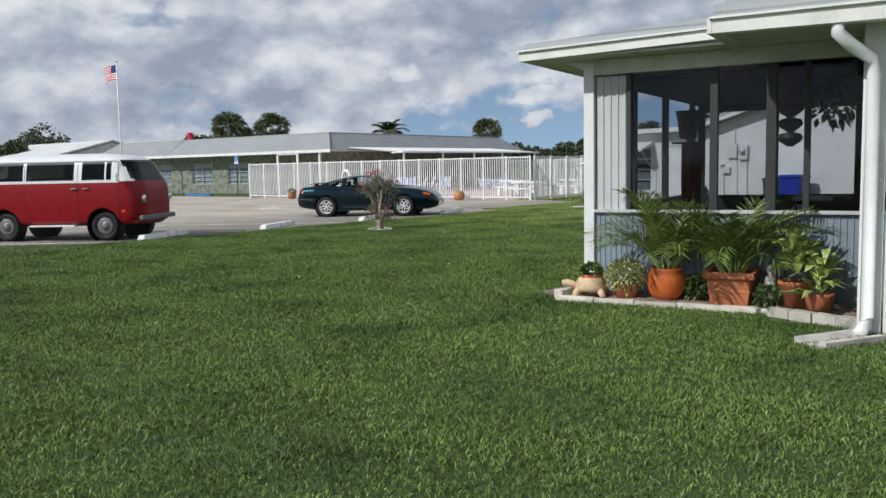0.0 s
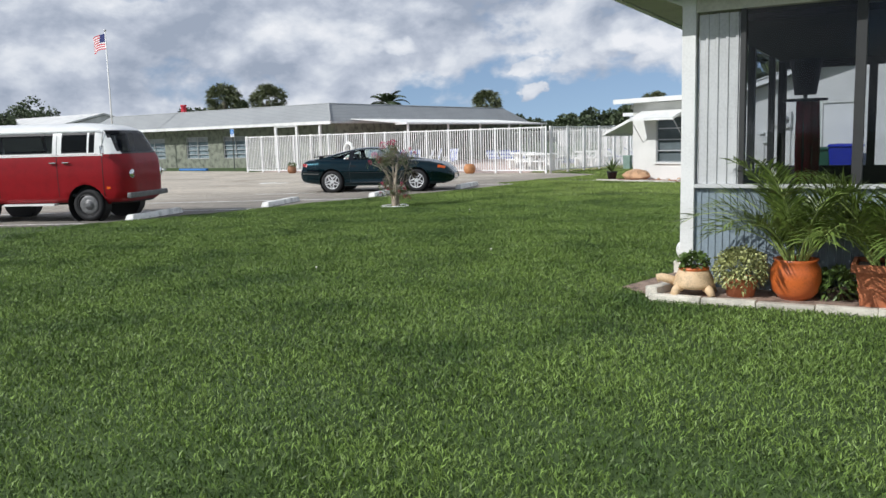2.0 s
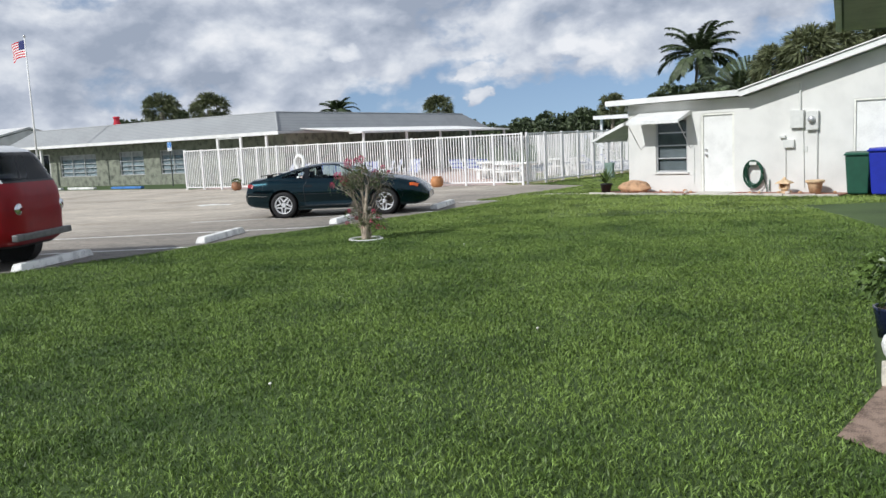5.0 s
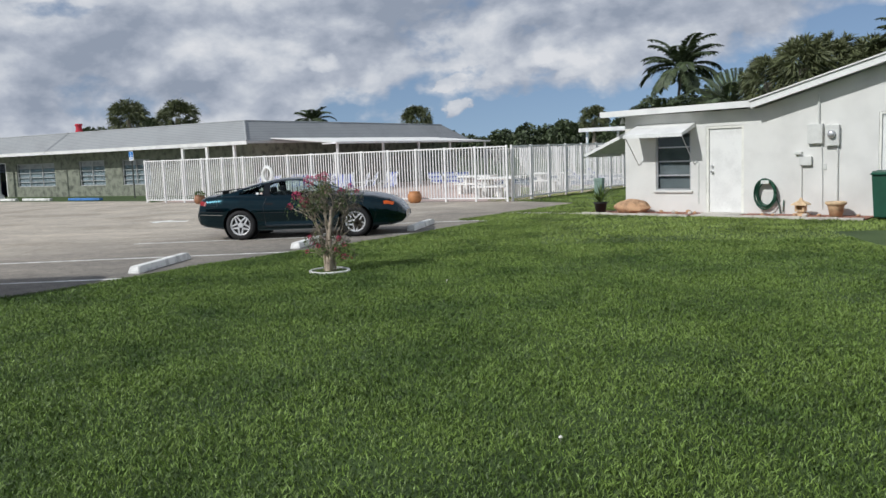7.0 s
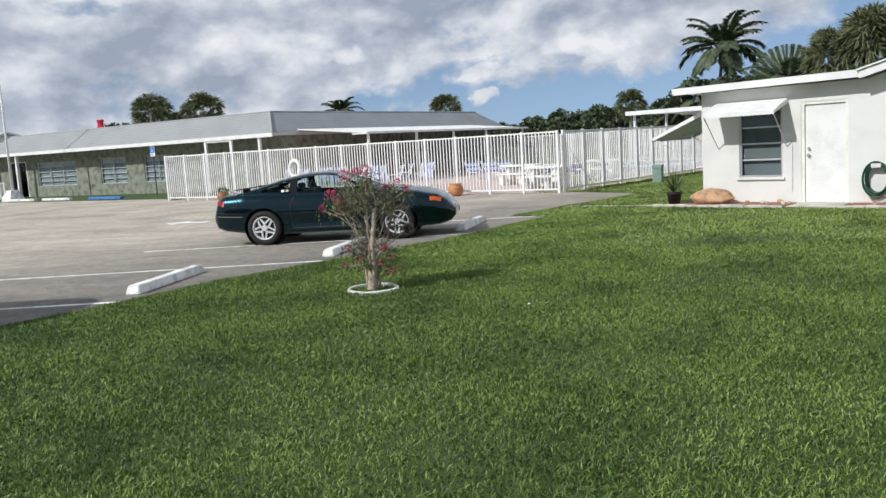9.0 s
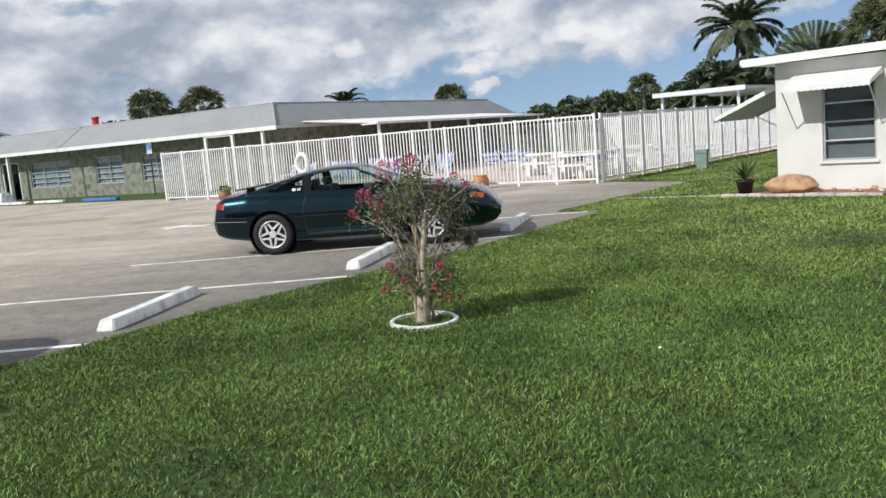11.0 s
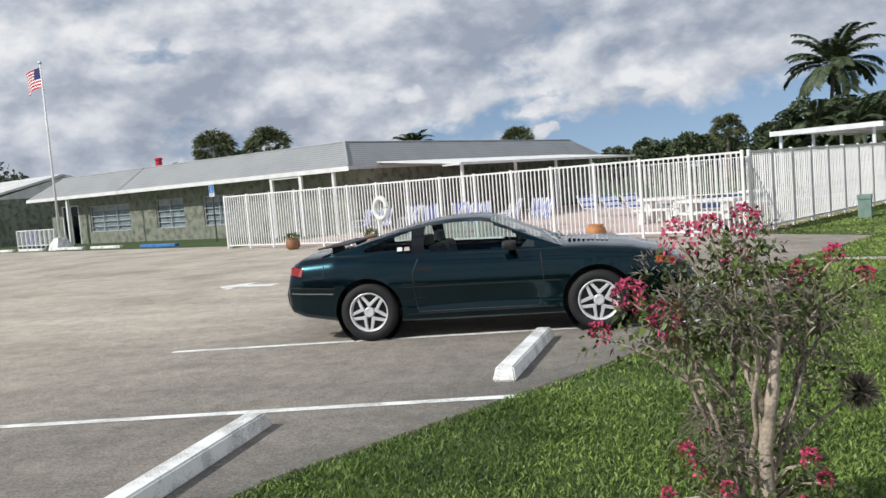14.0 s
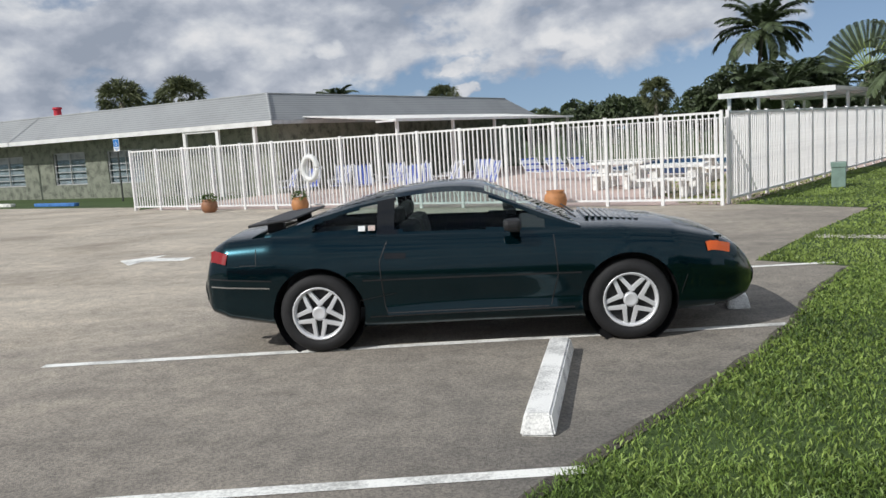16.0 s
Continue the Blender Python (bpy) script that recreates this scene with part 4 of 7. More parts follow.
def steps(a, b, n=14):
    return [(a[0] + (b[0] - a[0]) * i / n, a[1] + (b[1] - a[1]) * i / n) for i in range(n + 1)]


for side in (-1, 1):
    ribbon(car, "door_seam", steps((-0.66, 0.87), (-0.72, 0.72)) + steps((-0.72, 0.70), (-0.70, 0.36)) + steps((-0.68, 0.30), (0.60, 0.30)), 0.008, M_BLACK, flank, side)
    ribbon(car, "door_seam", steps((0.62, 0.31), (0.68, 0.55)) + steps((0.68, 0.57), (0.66, 0.86)), 0.008, M_BLACK, flank, side)
    ribbon(car, "rub_strip", steps((-0.86, 0.575), (0.86, 0.56), 30), 0.012, M_BLACK, flank, side)
    ribbon(car, "bumper_seam", steps((-2.13, 0.63), (-1.60, 0.605)), 0.010, M_BLACK, flank, side)
    ribbon(car, "bumper_trim", steps((-2.13, 0.565), (-1.62, 0.545)), 0.010, M_CHROME, flank, side, "thin bright bumper line")
    ribbon(car, "sill_line", steps((-0.82, 0.275), (0.80, 0.285), 24), 0.012, M_BLACK, flank, side)
    ribbon(car, "door_handle", steps((-0.68, 0.762), (-0.51, 0.755), 6), 0.045, M_PIANO, flank, side)
    ribbon(car, "fuel_flap" if side < 0 else "side_seam", steps((-1.72, 0.86), (-1.72, 0.74), 6) + steps((-1.72, 0.735), (-1.86, 0.735), 6), 0.006, M_BLACK, flank, side)
    ribbon(car, "side_marker", steps((1.84, 0.70), (1.88, 0.705), 2) + steps((1.92, 0.70), (2.04, 0.668), 6), 0.068, M_ORANGE, flank, side, "amber side marker lamp", 0.010)
    ribbon(car, "tail_light", steps((-2.14, 0.80), (-2.10, 0.81), 2) + steps((-2.08, 0.81), (-1.97, 0.79), 6), 0.085, M_REDLENS, flank, side, "dark red tail light", 0.010)
    for wx0, wx1, wz0, wz1 in ((-0.90, -0.60, 0.41, 0.46), (1.63, 1.68, 0.35, 0.50)):
        ribbon(car, "flare_seam", steps((wx0, wz0), (wx1, wz1), 8), 0.005, M_BLACK, flank, side)
    bm = bmesh.new()
    box(bm, 0.27, 0.41, side * 0.83, side * 0.99, 0.915, 1.005, 0.035)
    box(bm, 0.32, 0.40, side * 0.74, side * 0.84, 0.89, 0.93, 0.008)
    part("wing_mirror", bm, M_BLACK, car)
bm = bmesh.new()
box(bm, -1.82, -1.46, -0.68, 0.68, 1.058, 1.078, 0.009)
for v in bm.verts:
    v.co.z += (v.co.x + 1.62) * 0.10 - 0.10 * max(0.0, abs(v.co.y) - 0.5)
for s in (-0.5, 0.5):
    box(bm, -1.70, -1.56, s - 0.03, s + 0.03, 0.93, 1.062, 0.01)
part("rear_spoiler", bm, M_BLACK, car, "dark rear spoiler blade")
bm = bmesh.new()
for k in range(9):
    box(bm, 0.95 + k * 0.05, 0.98 + k * 0.05, -0.42, 0.42, 0.93 - k * 0.004, 0.950 - k * 0.005, 0.002)
part("bonnet_louvres", bm, M_GREEN, car)
bm = bmesh.new()
tube(bm, [(0.86, -0.5, 0.955), (0.80, 0.1, 0.98)], 0.008, 0.006, 6)
tube(bm, [(0.88, 0.0, 0.955), (0.82, 0.55, 0.975)], 0.008, 0.006, 6)
part("wiper", bm, M_BLACK, car)
for sy in (-0.36, 0.36):
    bm = bmesh.new()
    box(bm, -0.35, 0.15, sy - 0.24, sy + 0.24, 0.36, 0.55, 0.05)
    vs = box(bm, -0.48, -0.34, sy - 0.23, sy + 0.23, 0.45, 0.98, 0.05)
    for v in vs:
        v.co.x -= (v.co.z - 0.45) * 0.22
    box(bm, -0.66, -0.56, sy - 0.13, sy + 0.13, 0.98, 1.10, 0.04)
    part("seat", bm, M_SEAT, car)
part("dashboard", boxes((0.42, 0.80, -0.68, 0.68, 0.70, 0.90), bevel=0.04), M_BLACK, car)
part("cabin_floor", boxes((-1.3, 0.8, -0.78, 0.78, 0.26, 0.34), (-1.5, -1.0, -0.74, 0.74, 0.34, 0.86)), M_SEAT, car)
M_TAN0 = mat('faded_sticker', (0.5, 0.4, 0.36), 0.5, grain=0.3, scale=60)
for sx, cc in ((-0.86, M_CREAM), (-0.78, M_TAN0)):
    bm = bmesh.new()
    box(bm, sx - 0.028, sx + 0.028, -0.802, -0.797, 0.965, 1.01)
    bmesh.ops.rotate(bm, verts=bm.verts[:], cent=(sx, -0.81, 0.945), matrix=Matrix.Rotation(radians(-27), 3, "X"))
    part("window_sticker", bm, cc, car)
part("head_lamp_lid", boxes((1.72, 1.98, -0.70, -0.36, 0.755, 0.772), (1.72, 1.98, 0.36, 0.70, 0.755, 0.772), bevel=0.006), M_GREEN, car)
part("exhaust", boxes((-2.18, -1.9, -0.5, -0.42, 0.26, 0.32), bevel=0.02), M_CHROME, car)

# the old camper van
M_VANGLASS = glass("van_glass", (0.22, 0.24, 0.26))
VAN = frame_at(-12.13, 19.0, 4.5, 0.006)
van = root("camper_van", VAN, "old red and white camper van with whitewashed roof", "van")
VW = [(0.34, 0.72), (0.42, 0.82), (0.55, 0.845), (0.9, 0.86), (1.2, 0.855), (1.33, 0.84), (1.42, 0.825), (1.6, 0.79), (1.76, 0.74), (1.84, 0.68), (1.90, 0.58), (1.94, 0.44), (1.965, 0.25)]
VF = [(0.34, 2.05), (0.42, 2.14), (0.55, 2.19), (0.9, 2.20), (1.2, 2.17), (1.33, 2.12), (1.42, 2.06), (1.6, 1.98), (1.76, 1.90), (1.84, 1.80), (1.90, 1.64), (1.94, 1.40), (1.965, 1.1)]
VF = [(z, x - 0.08) for z, x in VF]
VR = [(0.34, 2.05), (0.42, 2.14), (0.55, 2.18), (0.9, 2.19), (1.33, 2.15), (1.6, 2.08), (1.76, 2.0), (1.84, 1.92), (1.90, 1.80), (1.94, 1.60), (1.965, 1.3)]
SX = sorted(set([round(-1.56 + 0.08 * i, 3) for i in range(38)] + [-1.62, -0.68, -0.60, 0.55, 0.74, 1.28, 1.32, 1.44]))
ZL = sorted(set([0.34, 0.38, 0.42, 0.48, 0.55, 0.62, 0.68, 0.74, 0.80, 0.9, 1.0, 1.1, 1.2, 1.28, 1.33, 1.36, 1.38, 1.45, 1.55, 1.65, 1.72, 1.76, 1.80, 1.84, 1.87, 1.90, 1.92, 1.94, 1.955, 1.965]))


def van_ring(z):
    w, f, r = lerp(VW, z), lerp(VF, z), lerp(VR, z)
    half = [(x * min(1, (f - 0.38) / 1.44) if x > 0 else x * min(1, (r - 0.38) / 1.62), -w) for x in SX]
    c = 0.38
    fr = [(f - c + c * math.sin(a), -w + c - c * math.cos(a)) if w > c else (f - c + c * math.sin(a), -w * math.cos(a)) for a in np.linspace(0.15, math.pi / 2, 9)]
    re = [(-x + f - r, y) for x, y in fr][::-1]
    lower = re + half + fr
    mid_f = [(f, y) for y in (-0.3 * (w / 0.86), 0, 0.3 * (w / 0.86))]
    upper = [(x, -y) for x, y in lower[::-1]]
    mid_r = [(-r, y) for y in (0.3 * (w / 0.86), 0, -0.3 * (w / 0.86))]
    return [(x, y, z) for x, y in lower + mid_f + upper + mid_r]


verts, faces = [], []
for z in ZL:
    row = van_ring(z)
    n = len(row)
    verts += row
for i in range(len(ZL) - 1):
    for k in range(n):
        faces.append((i * n + k, i * n + (k + 1) % n, (i + 1) * n + (k + 1) % n, (i + 1) * n + k))
faces.append(tuple(range((len(ZL) - 1) * n, len(ZL) * n)))
faces.append(tuple(range(n))[::-1])
faces = arch_snap(verts, faces, [(-1.2, 0.34), (1.2, 0.34)], 0.40)


def van_kind(c):
    seal = not 1.38 < c.z < 1.72
    if c.x > 1.62 and abs(c.y) < 0.72 and 1.33 < c.z < 1.82:
        return ("windscreen_seal", M_BLACK, "") if not 1.36 < c.z < 1.80 or abs(c.y) > 0.68 else ("windscreen", M_VANGLASS, "curved windscreen")
    if 1.36 < c.z < 1.76:
        if abs(c.y) > 0.70:
            for x0, x1, nm in ((-1.60, -0.68, "rear_side_window"), (-0.60, 0.55, "middle_side_window"), (0.74, 1.28, "door_window"), (1.32, 1.44, "vent_window")):
                if x0 < c.x < x1:
                    return ("window_seal", M_BLACK, "") if seal else (nm, M_VANGLASS, "dark tinted side window")
        if c.x < -1.9 and abs(c.y) < 0.6:
            return ("rear_window", M_CARGLASS, "")
    if c.z > 1.31:
        return ("upper_body", M_CREAM, "white painted upper body and roof")
    if c.z < 0.36:
        return ("underbody", M_BLACK, "")
    return ("lower_body", M_RED, "red painted lower body")


split_grid(van, verts, faces, van_kind)
for sx in (-1.2, 1.2):
    for side in (-1, 1):
        alloy_wheel(van, sx, side * 0.70, side, 0.33, 0.17, steel=True)
        bm = bmesh.new()
        lathe(bm, [(0.398, 0.0), (0.398, 0.24), (0.05, 0.24)], 24, pose(sx, side * 0.83, 0.34, 90 * side), cap=False)
        part("wheel_arch_liner", bm, M_BLACK, van)


def vflank(x, z):
    return lerp(VW, z)


for side in (-1, 1):
    ribbon(van, "belt_moulding", steps((-1.7, 1.315), (1.62, 1.315), 10), 0.022, M_CREAM, vflank, side)
    for x in (0.64, 1.60, -0.64):
        ribbon(van, "door_seam", steps((x, 0.5), (x, 1.78), 16), 0.010, M_BLACK, vflank, side)
    for x in (0.50, 0.78):
        bm = boxes((x, x + 0.14, side * 0.868, side * 0.90, 1.165, 1.19), bevel=0.006)
        part("door_handle", bm, M_CHROME, van)
    bm = bmesh.new()
    lathe(bm, [(0.0, -0.02), (0.09, -0.02), (0.095, 0.02), (0.08, 0.035), (0.03, 0.05)], 20, pose(2.07, side * 0.60, 0.93, 0, 90, 0), cap=False)
    part("headlight", bm, M_CHROME, van, "round chrome headlight", True)
    part("side_marker", boxes((1.66, 1.74, side * 0.83, side * 0.855, 0.64, 0.69), bevel=0.005), M_ORANGE, van)
    bm = bmesh.new()
    tube(bm, [(1.62, side * 0.84, 1.30), (1.68, side * 0.95, 1.36)], 0.008, 0.008, 6)
    box(bm, 1.66, 1.69, side * 0.90, side * 1.02, 1.34, 1.50, 0.01)
    part("wing_mirror", bm, M_CHROME, van)
bm = bmesh.new()
box(bm, 2.04, 2.14, -0.80, 0.80, 0.45, 0.56, 0.025)
part("front_bumper", bm, M_STEELW, van, "dark front bumper bar")
bm = bmesh.new()
box(bm, -2.28, -2.16, -0.80, 0.80, 0.44, 0.58, 0.025)
part("rear_bumper", bm, M_BLACK, van)
part("side_step", boxes((-0.55, 0.55, -0.90, -0.74, 0.33, 0.37), bevel=0.006), M_CREAM, van)
part("roof_gutter", boxes((-1.75, 1.55, -0.755, -0.735, 1.78, 1.80), (-1.75, 1.55, 0.735, 0.755, 1.78, 1.80)), M_CREAM, van)
for sx in (0.95, -0.3, -1.35):
    bm = bmesh.new()
    box(bm, sx - 0.22, sx + 0.22, -0.66, 0.66, 0.75, 0.9, 0.04)
    box(bm, sx - 0.30, sx - 0.18, -0.66, 0.66, 0.85, 1.42, 0.05)
    part("seat", bm, M_SEAT, van)
part("van_floor", boxes((-1.9, 1.9, -0.72, 0.72, 0.5, 0.55)), M_SEAT, van)
part("dashboard", boxes((1.62, 1.95, -0.66, 0.66, 1.1, 1.3), bevel=0.04), M_BLACK, van)


# ---------- lawn blades ----------
def in_poly(px, py, poly):
    inside = np.zeros(len(px), bool)
    n = len(poly)
    for i in range(n):
        (x0, y0), (x1, y1) = poly[i], poly[(i + 1) % n]
        hit = ((y0 > py) != (y1 > py)) & (px < (x1 - x0) * (py - y0) / (y1 - y0 + 1e-12) + x0)
        inside ^= hit
    return inside


def local_rect(m, x0, x1, y0, y1):
    return [tuple((m @ Vector((x, y, 0))).to_2d()) for x, y in ((x0, y0), (x1, y0), (x1, y1), (x0, y1))]


BARE = [LOT, local_rect(NEAR, -0.2, 7, -0.58, 6), local_rect(NEAR, 1.98, 2.8, -0.95, 0), local_rect(NEAR, 2.78, 7, -1.2, 0), local_rect(FAR, -0.72, 6.0, -0.92, 9), local_rect(FAR, 5.8, 9.6, -0.1, 9),
        [tuple((NEAR @ Vector((x, y, 0))).to_2d()) for x, y in ((-0.62, -0.06), (0.0, -0.6), (0.05, 1.0), (-0.36, 1.0))], local_rect(NEAR, -0.4, 0.1, 0.9, 2.6)]


def lawn(name, area, count, height, width, seed, label, turf=None):
    rng = np.random.default_rng(seed)
    x = rng.uniform(area[0], area[1], count)
    y = rng.uniform(area[2], area[3], count)
    ok = np.ones(count, bool)
    for poly in BARE:
        ok &= ~in_poly(x, y, poly)
    ok &= ~((np.hypot(x + 5.31, y - 21.2) > 0.255) & (np.hypot(x + 5.31, y - 21.2) < 0.31))
    # tufts: thinner and thicker patches
    dens = 0.5 + 0.5 * np.sin(x * 2.3 + 1.3 * np.sin(y * 1.7)) * np.sin(y * 2.9 + 1.1 * np.sin(x * 2.1))
    ok &= rng.uniform(0, 1, count) < 0.72 + 0.28 * dens
    x, y = x[ok], y[ok]
    n = len(x)
    a = rng.uniform(0, 2 * np.pi, n)
    lean_a = rng.uniform(0, 2 * np.pi, n)
    h = height * rng.uniform(0.45, 1.15, n) * (0.8 + 0.35 * dens[ok])
    lean = h * rng.uniform(0.25, 1.1, n)
    w = width * rng.uniform(0.6, 1.2, n) / 2
    cx, cy = np.cos(a) * w, np.sin(a) * w
    lx, ly = np.cos(lean_a) * lean, np.sin(lean_a) * lean
    v = np.zeros((n, 4, 3), np.float32)
    v[:, 0] = np.stack([x, y, np.zeros(n)], 1)
    v[:, 1] = np.stack([x + cx + lx * 0.35, y + cy + ly * 0.35, h * 0.55], 1)
    v[:, 2] = np.stack([x + lx, y + ly, h * (1 - 0.25 * lean / h)], 1)
    v[:, 3] = np.stack([x - cx + lx * 0.35, y - cy + ly * 0.35, h * 0.55], 1)
    loops = np.arange(n * 4, dtype=np.int32)
    starts = np.arange(n, dtype=np.int32) * 4
    me = bpy.data.meshes.new(name)
    me.vertices.add(n * 4)
    me.vertices.foreach_set("co", v.ravel())
    me.loops.add(n * 4)
    me.loops.foreach_set("vertex_index", loops)
    me.polygons.add(n)
    me.polygons.foreach_set("loop_start", starts)
    me.update(calc_edges=True)
    me.materials.append(turf or M_GRASS)
    return tagged(new(name, me), label, "grass", kind="stuff")



TURF = "thick green lawn grass blades with pale tips"
lawn("lawn_grass", (-9.5, 4.5, 3.5, 13.0), 660000, 0.046, 0.0085, 1, TURF)
lawn("lawn_grass", (-10.5, 3.0, 13.0, 24.0), 480000, 0.046, 0.009, 2, TURF)
lawn("lawn_grass", (-6.5, 9.0, 25.0, 33.0), 140000, 0.045, 0.018, 3, TURF, M_DRYTURF)
lawn("lawn_grass", (-6.5, 3.0, 22.0, 25.0), 24000, 0.048, 0.014, 7, TURF, M_DRYTURF)
lawn("lawn_grass", (-4.0, 8.0, 33.0, 47.0), 80000, 0.045, 0.026, 4, TURF, M_DRYTURF)
lawn("lawn_grass", (-8.6, -2.2, 20.5, 29.5), 150000, 0.046, 0.009, 6, TURF)
lawn("lawn_grass", (-26.0, -9.5, 5.0, 18.2), 110000, 0.05, 0.014, 5, TURF)
lawn("lawn_grass", (-8.2, 0.8, 13.0, 20.5), 125000, 0.046, 0.009, 8, TURF)

M_MUSH = mat("mushroom_skin", (0.78, 0.76, 0.70), 0.7, grain=0.1, scale=40)
for k, (x, y) in enumerate(((-2.12, 13.98), (-3.43, 19.92), (-3.9, 12.4))):
    bm = bmesh.new()
    lathe(bm, [(0.004, 0.0), (0.004, 0.036), (0.013, 0.038), (0.012, 0.044), (0.005, 0.05)], 12)
    o = finish("mushroom", bm, M_MUSH, smooth=True)
    o.matrix_world = frame_at(x, y, 0)
    tagged(o, "tiny white mushroom standing in the lawn", "mushroom", "lawn mushrooms")

# ---------- plants ----------
M_MYRTLE = mat("myrtle_leaf", (0.035, 0.066, 0.018), 0.5, grain=0.3, scale=3, fine=30, bump=0, color2=(0.11, 0.150, 0.036), per="island")
M_LEAF = mat("shrub_leaf", (0.05, 0.095, 0.022), 0.45, grain=0.3, scale=3, fine=30, bump=0, color2=(0.12, 0.19, 0.045), per="island")
M_PALM = mat("palm_leaf", (0.04, 0.085, 0.016), 0.4, grain=0.3, scale=3, fine=30, bump=0, color2=(0.14, 0.20, 0.04), per="island")
M_DKPALM = mat("far_palm_leaf", (0.034, 0.055, 0.026), 0.55, grain=0.3, scale=1, fine=8, bump=0, color2=(0.085, 0.115, 0.052), per="island")
M_VARI = mat("variegated_leaf", (0.16, 0.22, 0.05), 0.45, grain=0.4, scale=20, fine=60, bump=0, color2=(0.50, 0.52, 0.22), per="island")
M_LIME = mat("lime_leaf", (0.19, 0.29, 0.06), 0.4, grain=0.3, scale=9, fine=40, bump=0, color2=(0.40, 0.50, 0.15), per="island")
M_PINK = mat("pink_blossom", (0.36, 0.018, 0.06), 0.6, grain=0.3, scale=20, fine=60, bump=0, color2=(0.62, 0.07, 0.17), per="island")
M_YELLOW = mat("yellow_leaf", (0.66, 0.58, 0.11), 0.5, grain=0.3, scale=20, fine=60, bump=0, color2=(0.78, 0.74, 0.36), per="island")
M_DRY = mat("dry_seed_head", (0.11, 0.09, 0.07), 0.9, grain=0.3, scale=20, fine=60, bump=0, color2=(0.22, 0.19, 0.15), per="island")
M_BARK = mat("pale_bark", (0.38, 0.315, 0.245), 0.85, grain=0.35, scale=9, fine=70, bump=0.6)
M_SABAL = mat("sabal_leaf", (0.055, 0.078, 0.034), 0.55, grain=0.3, scale=1, fine=8, bump=0, color2=(0.15, 0.17, 0.078), per="island")
M_TRUNK = mat("palm_trunk", (0.24, 0.21, 0.17), 0.9, grain=0.3, scale=4, fine=40, bump=0.7)
M_TERRA = mat("terracotta", (0.44, 0.15, 0.065), 0.75, grain=0.2, scale=5, fine=60, bump=0.3)
M_TERRA2 = mat("glazed_terracotta", (0.55, 0.13, 0.03), 0.35, grain=0.15, scale=5, fine=60, bump=0.1)
M_TAN = mat("tan_ceramic", (0.58, 0.42, 0.25), 0.6, grain=0.2, scale=9, fine=70, bump=0.3)
M_MULCH = mat("red_mulch", (0.20, 0.13, 0.10), 0.95, grain=0.4, scale=9, fine=90, bump=0.9, color2=(0.36, 0.26, 0.20))
M_KERB = mat("cream_kerb_stone", (0.50, 0.47, 0.40), 0.9, grain=0.25, scale=6, fine=90, bump=0.6, per="object")
M_BLUEPOT = mat("dark_blue_glaze", (0.012, 0.018, 0.05), 0.25, grain=0.1, scale=6, bump=0.05)
M_SOILD = mat("potting_soil", (0.05, 0.035, 0.025), 0.95, grain=0.3, scale=9, fine=90, bump=0.8)


class Leaves:
    """Gathers many small leaves into one mesh."""

    def __init__(self):
        self.v, self.f = [], []

    def leaf(self, p, d, up, length, width, fold=0.0, droop=0.0):
        d = d.normalized()
        s = d.cross(up)
        s = s.normalized() if s.length > 1e-4 else d.orthogonal().normalized()
        n = s.cross(d)
        b = len(self.v)
        mid = p + d * length * 0.45
        tip = p + d * length + Vector((0, 0, -droop * length))
        self.v += [p, mid + s * width / 2 + n * fold * width, tip, mid - s * width / 2 + n * fold * width]
        self.f += [(b, b + 1, b + 2, b + 3)]

    def make(self, name, material, parent, label=""):
        ob = quads(name, self.v, self.f, material, parent)
        if label:
            ob["label"] = label
        return ob


def rand_dir(rng, up=0.0):
    v = Vector((rng.gauss(0, 1), rng.gauss(0, 1), rng.gauss(0, 1) + up))
    return v.normalized()


def clump(lv, rng, c, radius, count, length, width, up=0.3, flat=1.0):
    for _ in range(count):
        d = rand_dir(rng, up)
        r = radius * rng.uniform(0.35, 1.0) ** 0.6
        p = c + Vector((d.x * r, d.y * r, d.z * r * flat))
        lv.leaf(p, (d + rand_dir(rng) * 0.8), rand_dir(rng), length * rng.uniform(0.6, 1.3), width * rng.uniform(0.7, 1.2), droop=rng.uniform(0, 0.5))


def frond(lv, rng, base, az, rise, length, leaf_len, leaf_w, pairs, arch=1.2, vee=0.5, stems=None, stem_r=0.008, fan=1.0):
    """A feather frond: an arching stem with leaflets on both sides."""
    pts = []
    p = base.copy()
    ang = rise
    seg = length / 12
    for i in range(13):
        pts.append(p.copy())
        d = Vector((math.cos(az) * math.cos(ang), math.sin(az) * math.cos(ang), math.sin(ang)))
        p = p + d * seg
        ang -= arch / 12 * (0.6 + 0.8 * i / 12)
    if stems is not None:
        tube(stems, pts, stem_r, stem_r * 0.25, 5)
    for k in range(pairs):
        t = 0.16 + 0.84 * (k + rng.uniform(-0.3, 0.3)) / pairs
        f = min(max(t, 0.0), 0.999) * 12
        i = int(f)
        p = pts[i].lerp(pts[i + 1], f - i)
        d = (pts[i + 1] - pts[i]).normalized()
        side = d.cross(Vector((0, 0, 1)))
        side = side.normalized() if side.length > 1e-3 else Vector((math.sin(az), -math.cos(az), 0))
        upv = side.cross(d)
        ll = leaf_len * (0.55 + 0.45 * math.sin(math.pi * min(1, t * 0.9 + 0.1))) * rng.uniform(0.85, 1.1)
        for s in (-1, 1):
            dd = d * rng.uniform(0.55, 0.9) + side * s * fan + upv * vee * rng.uniform(0.2, 1.0)
            lv.leaf(p, dd, upv, ll, leaf_w, droop=rng.uniform(0.05, 0.35))


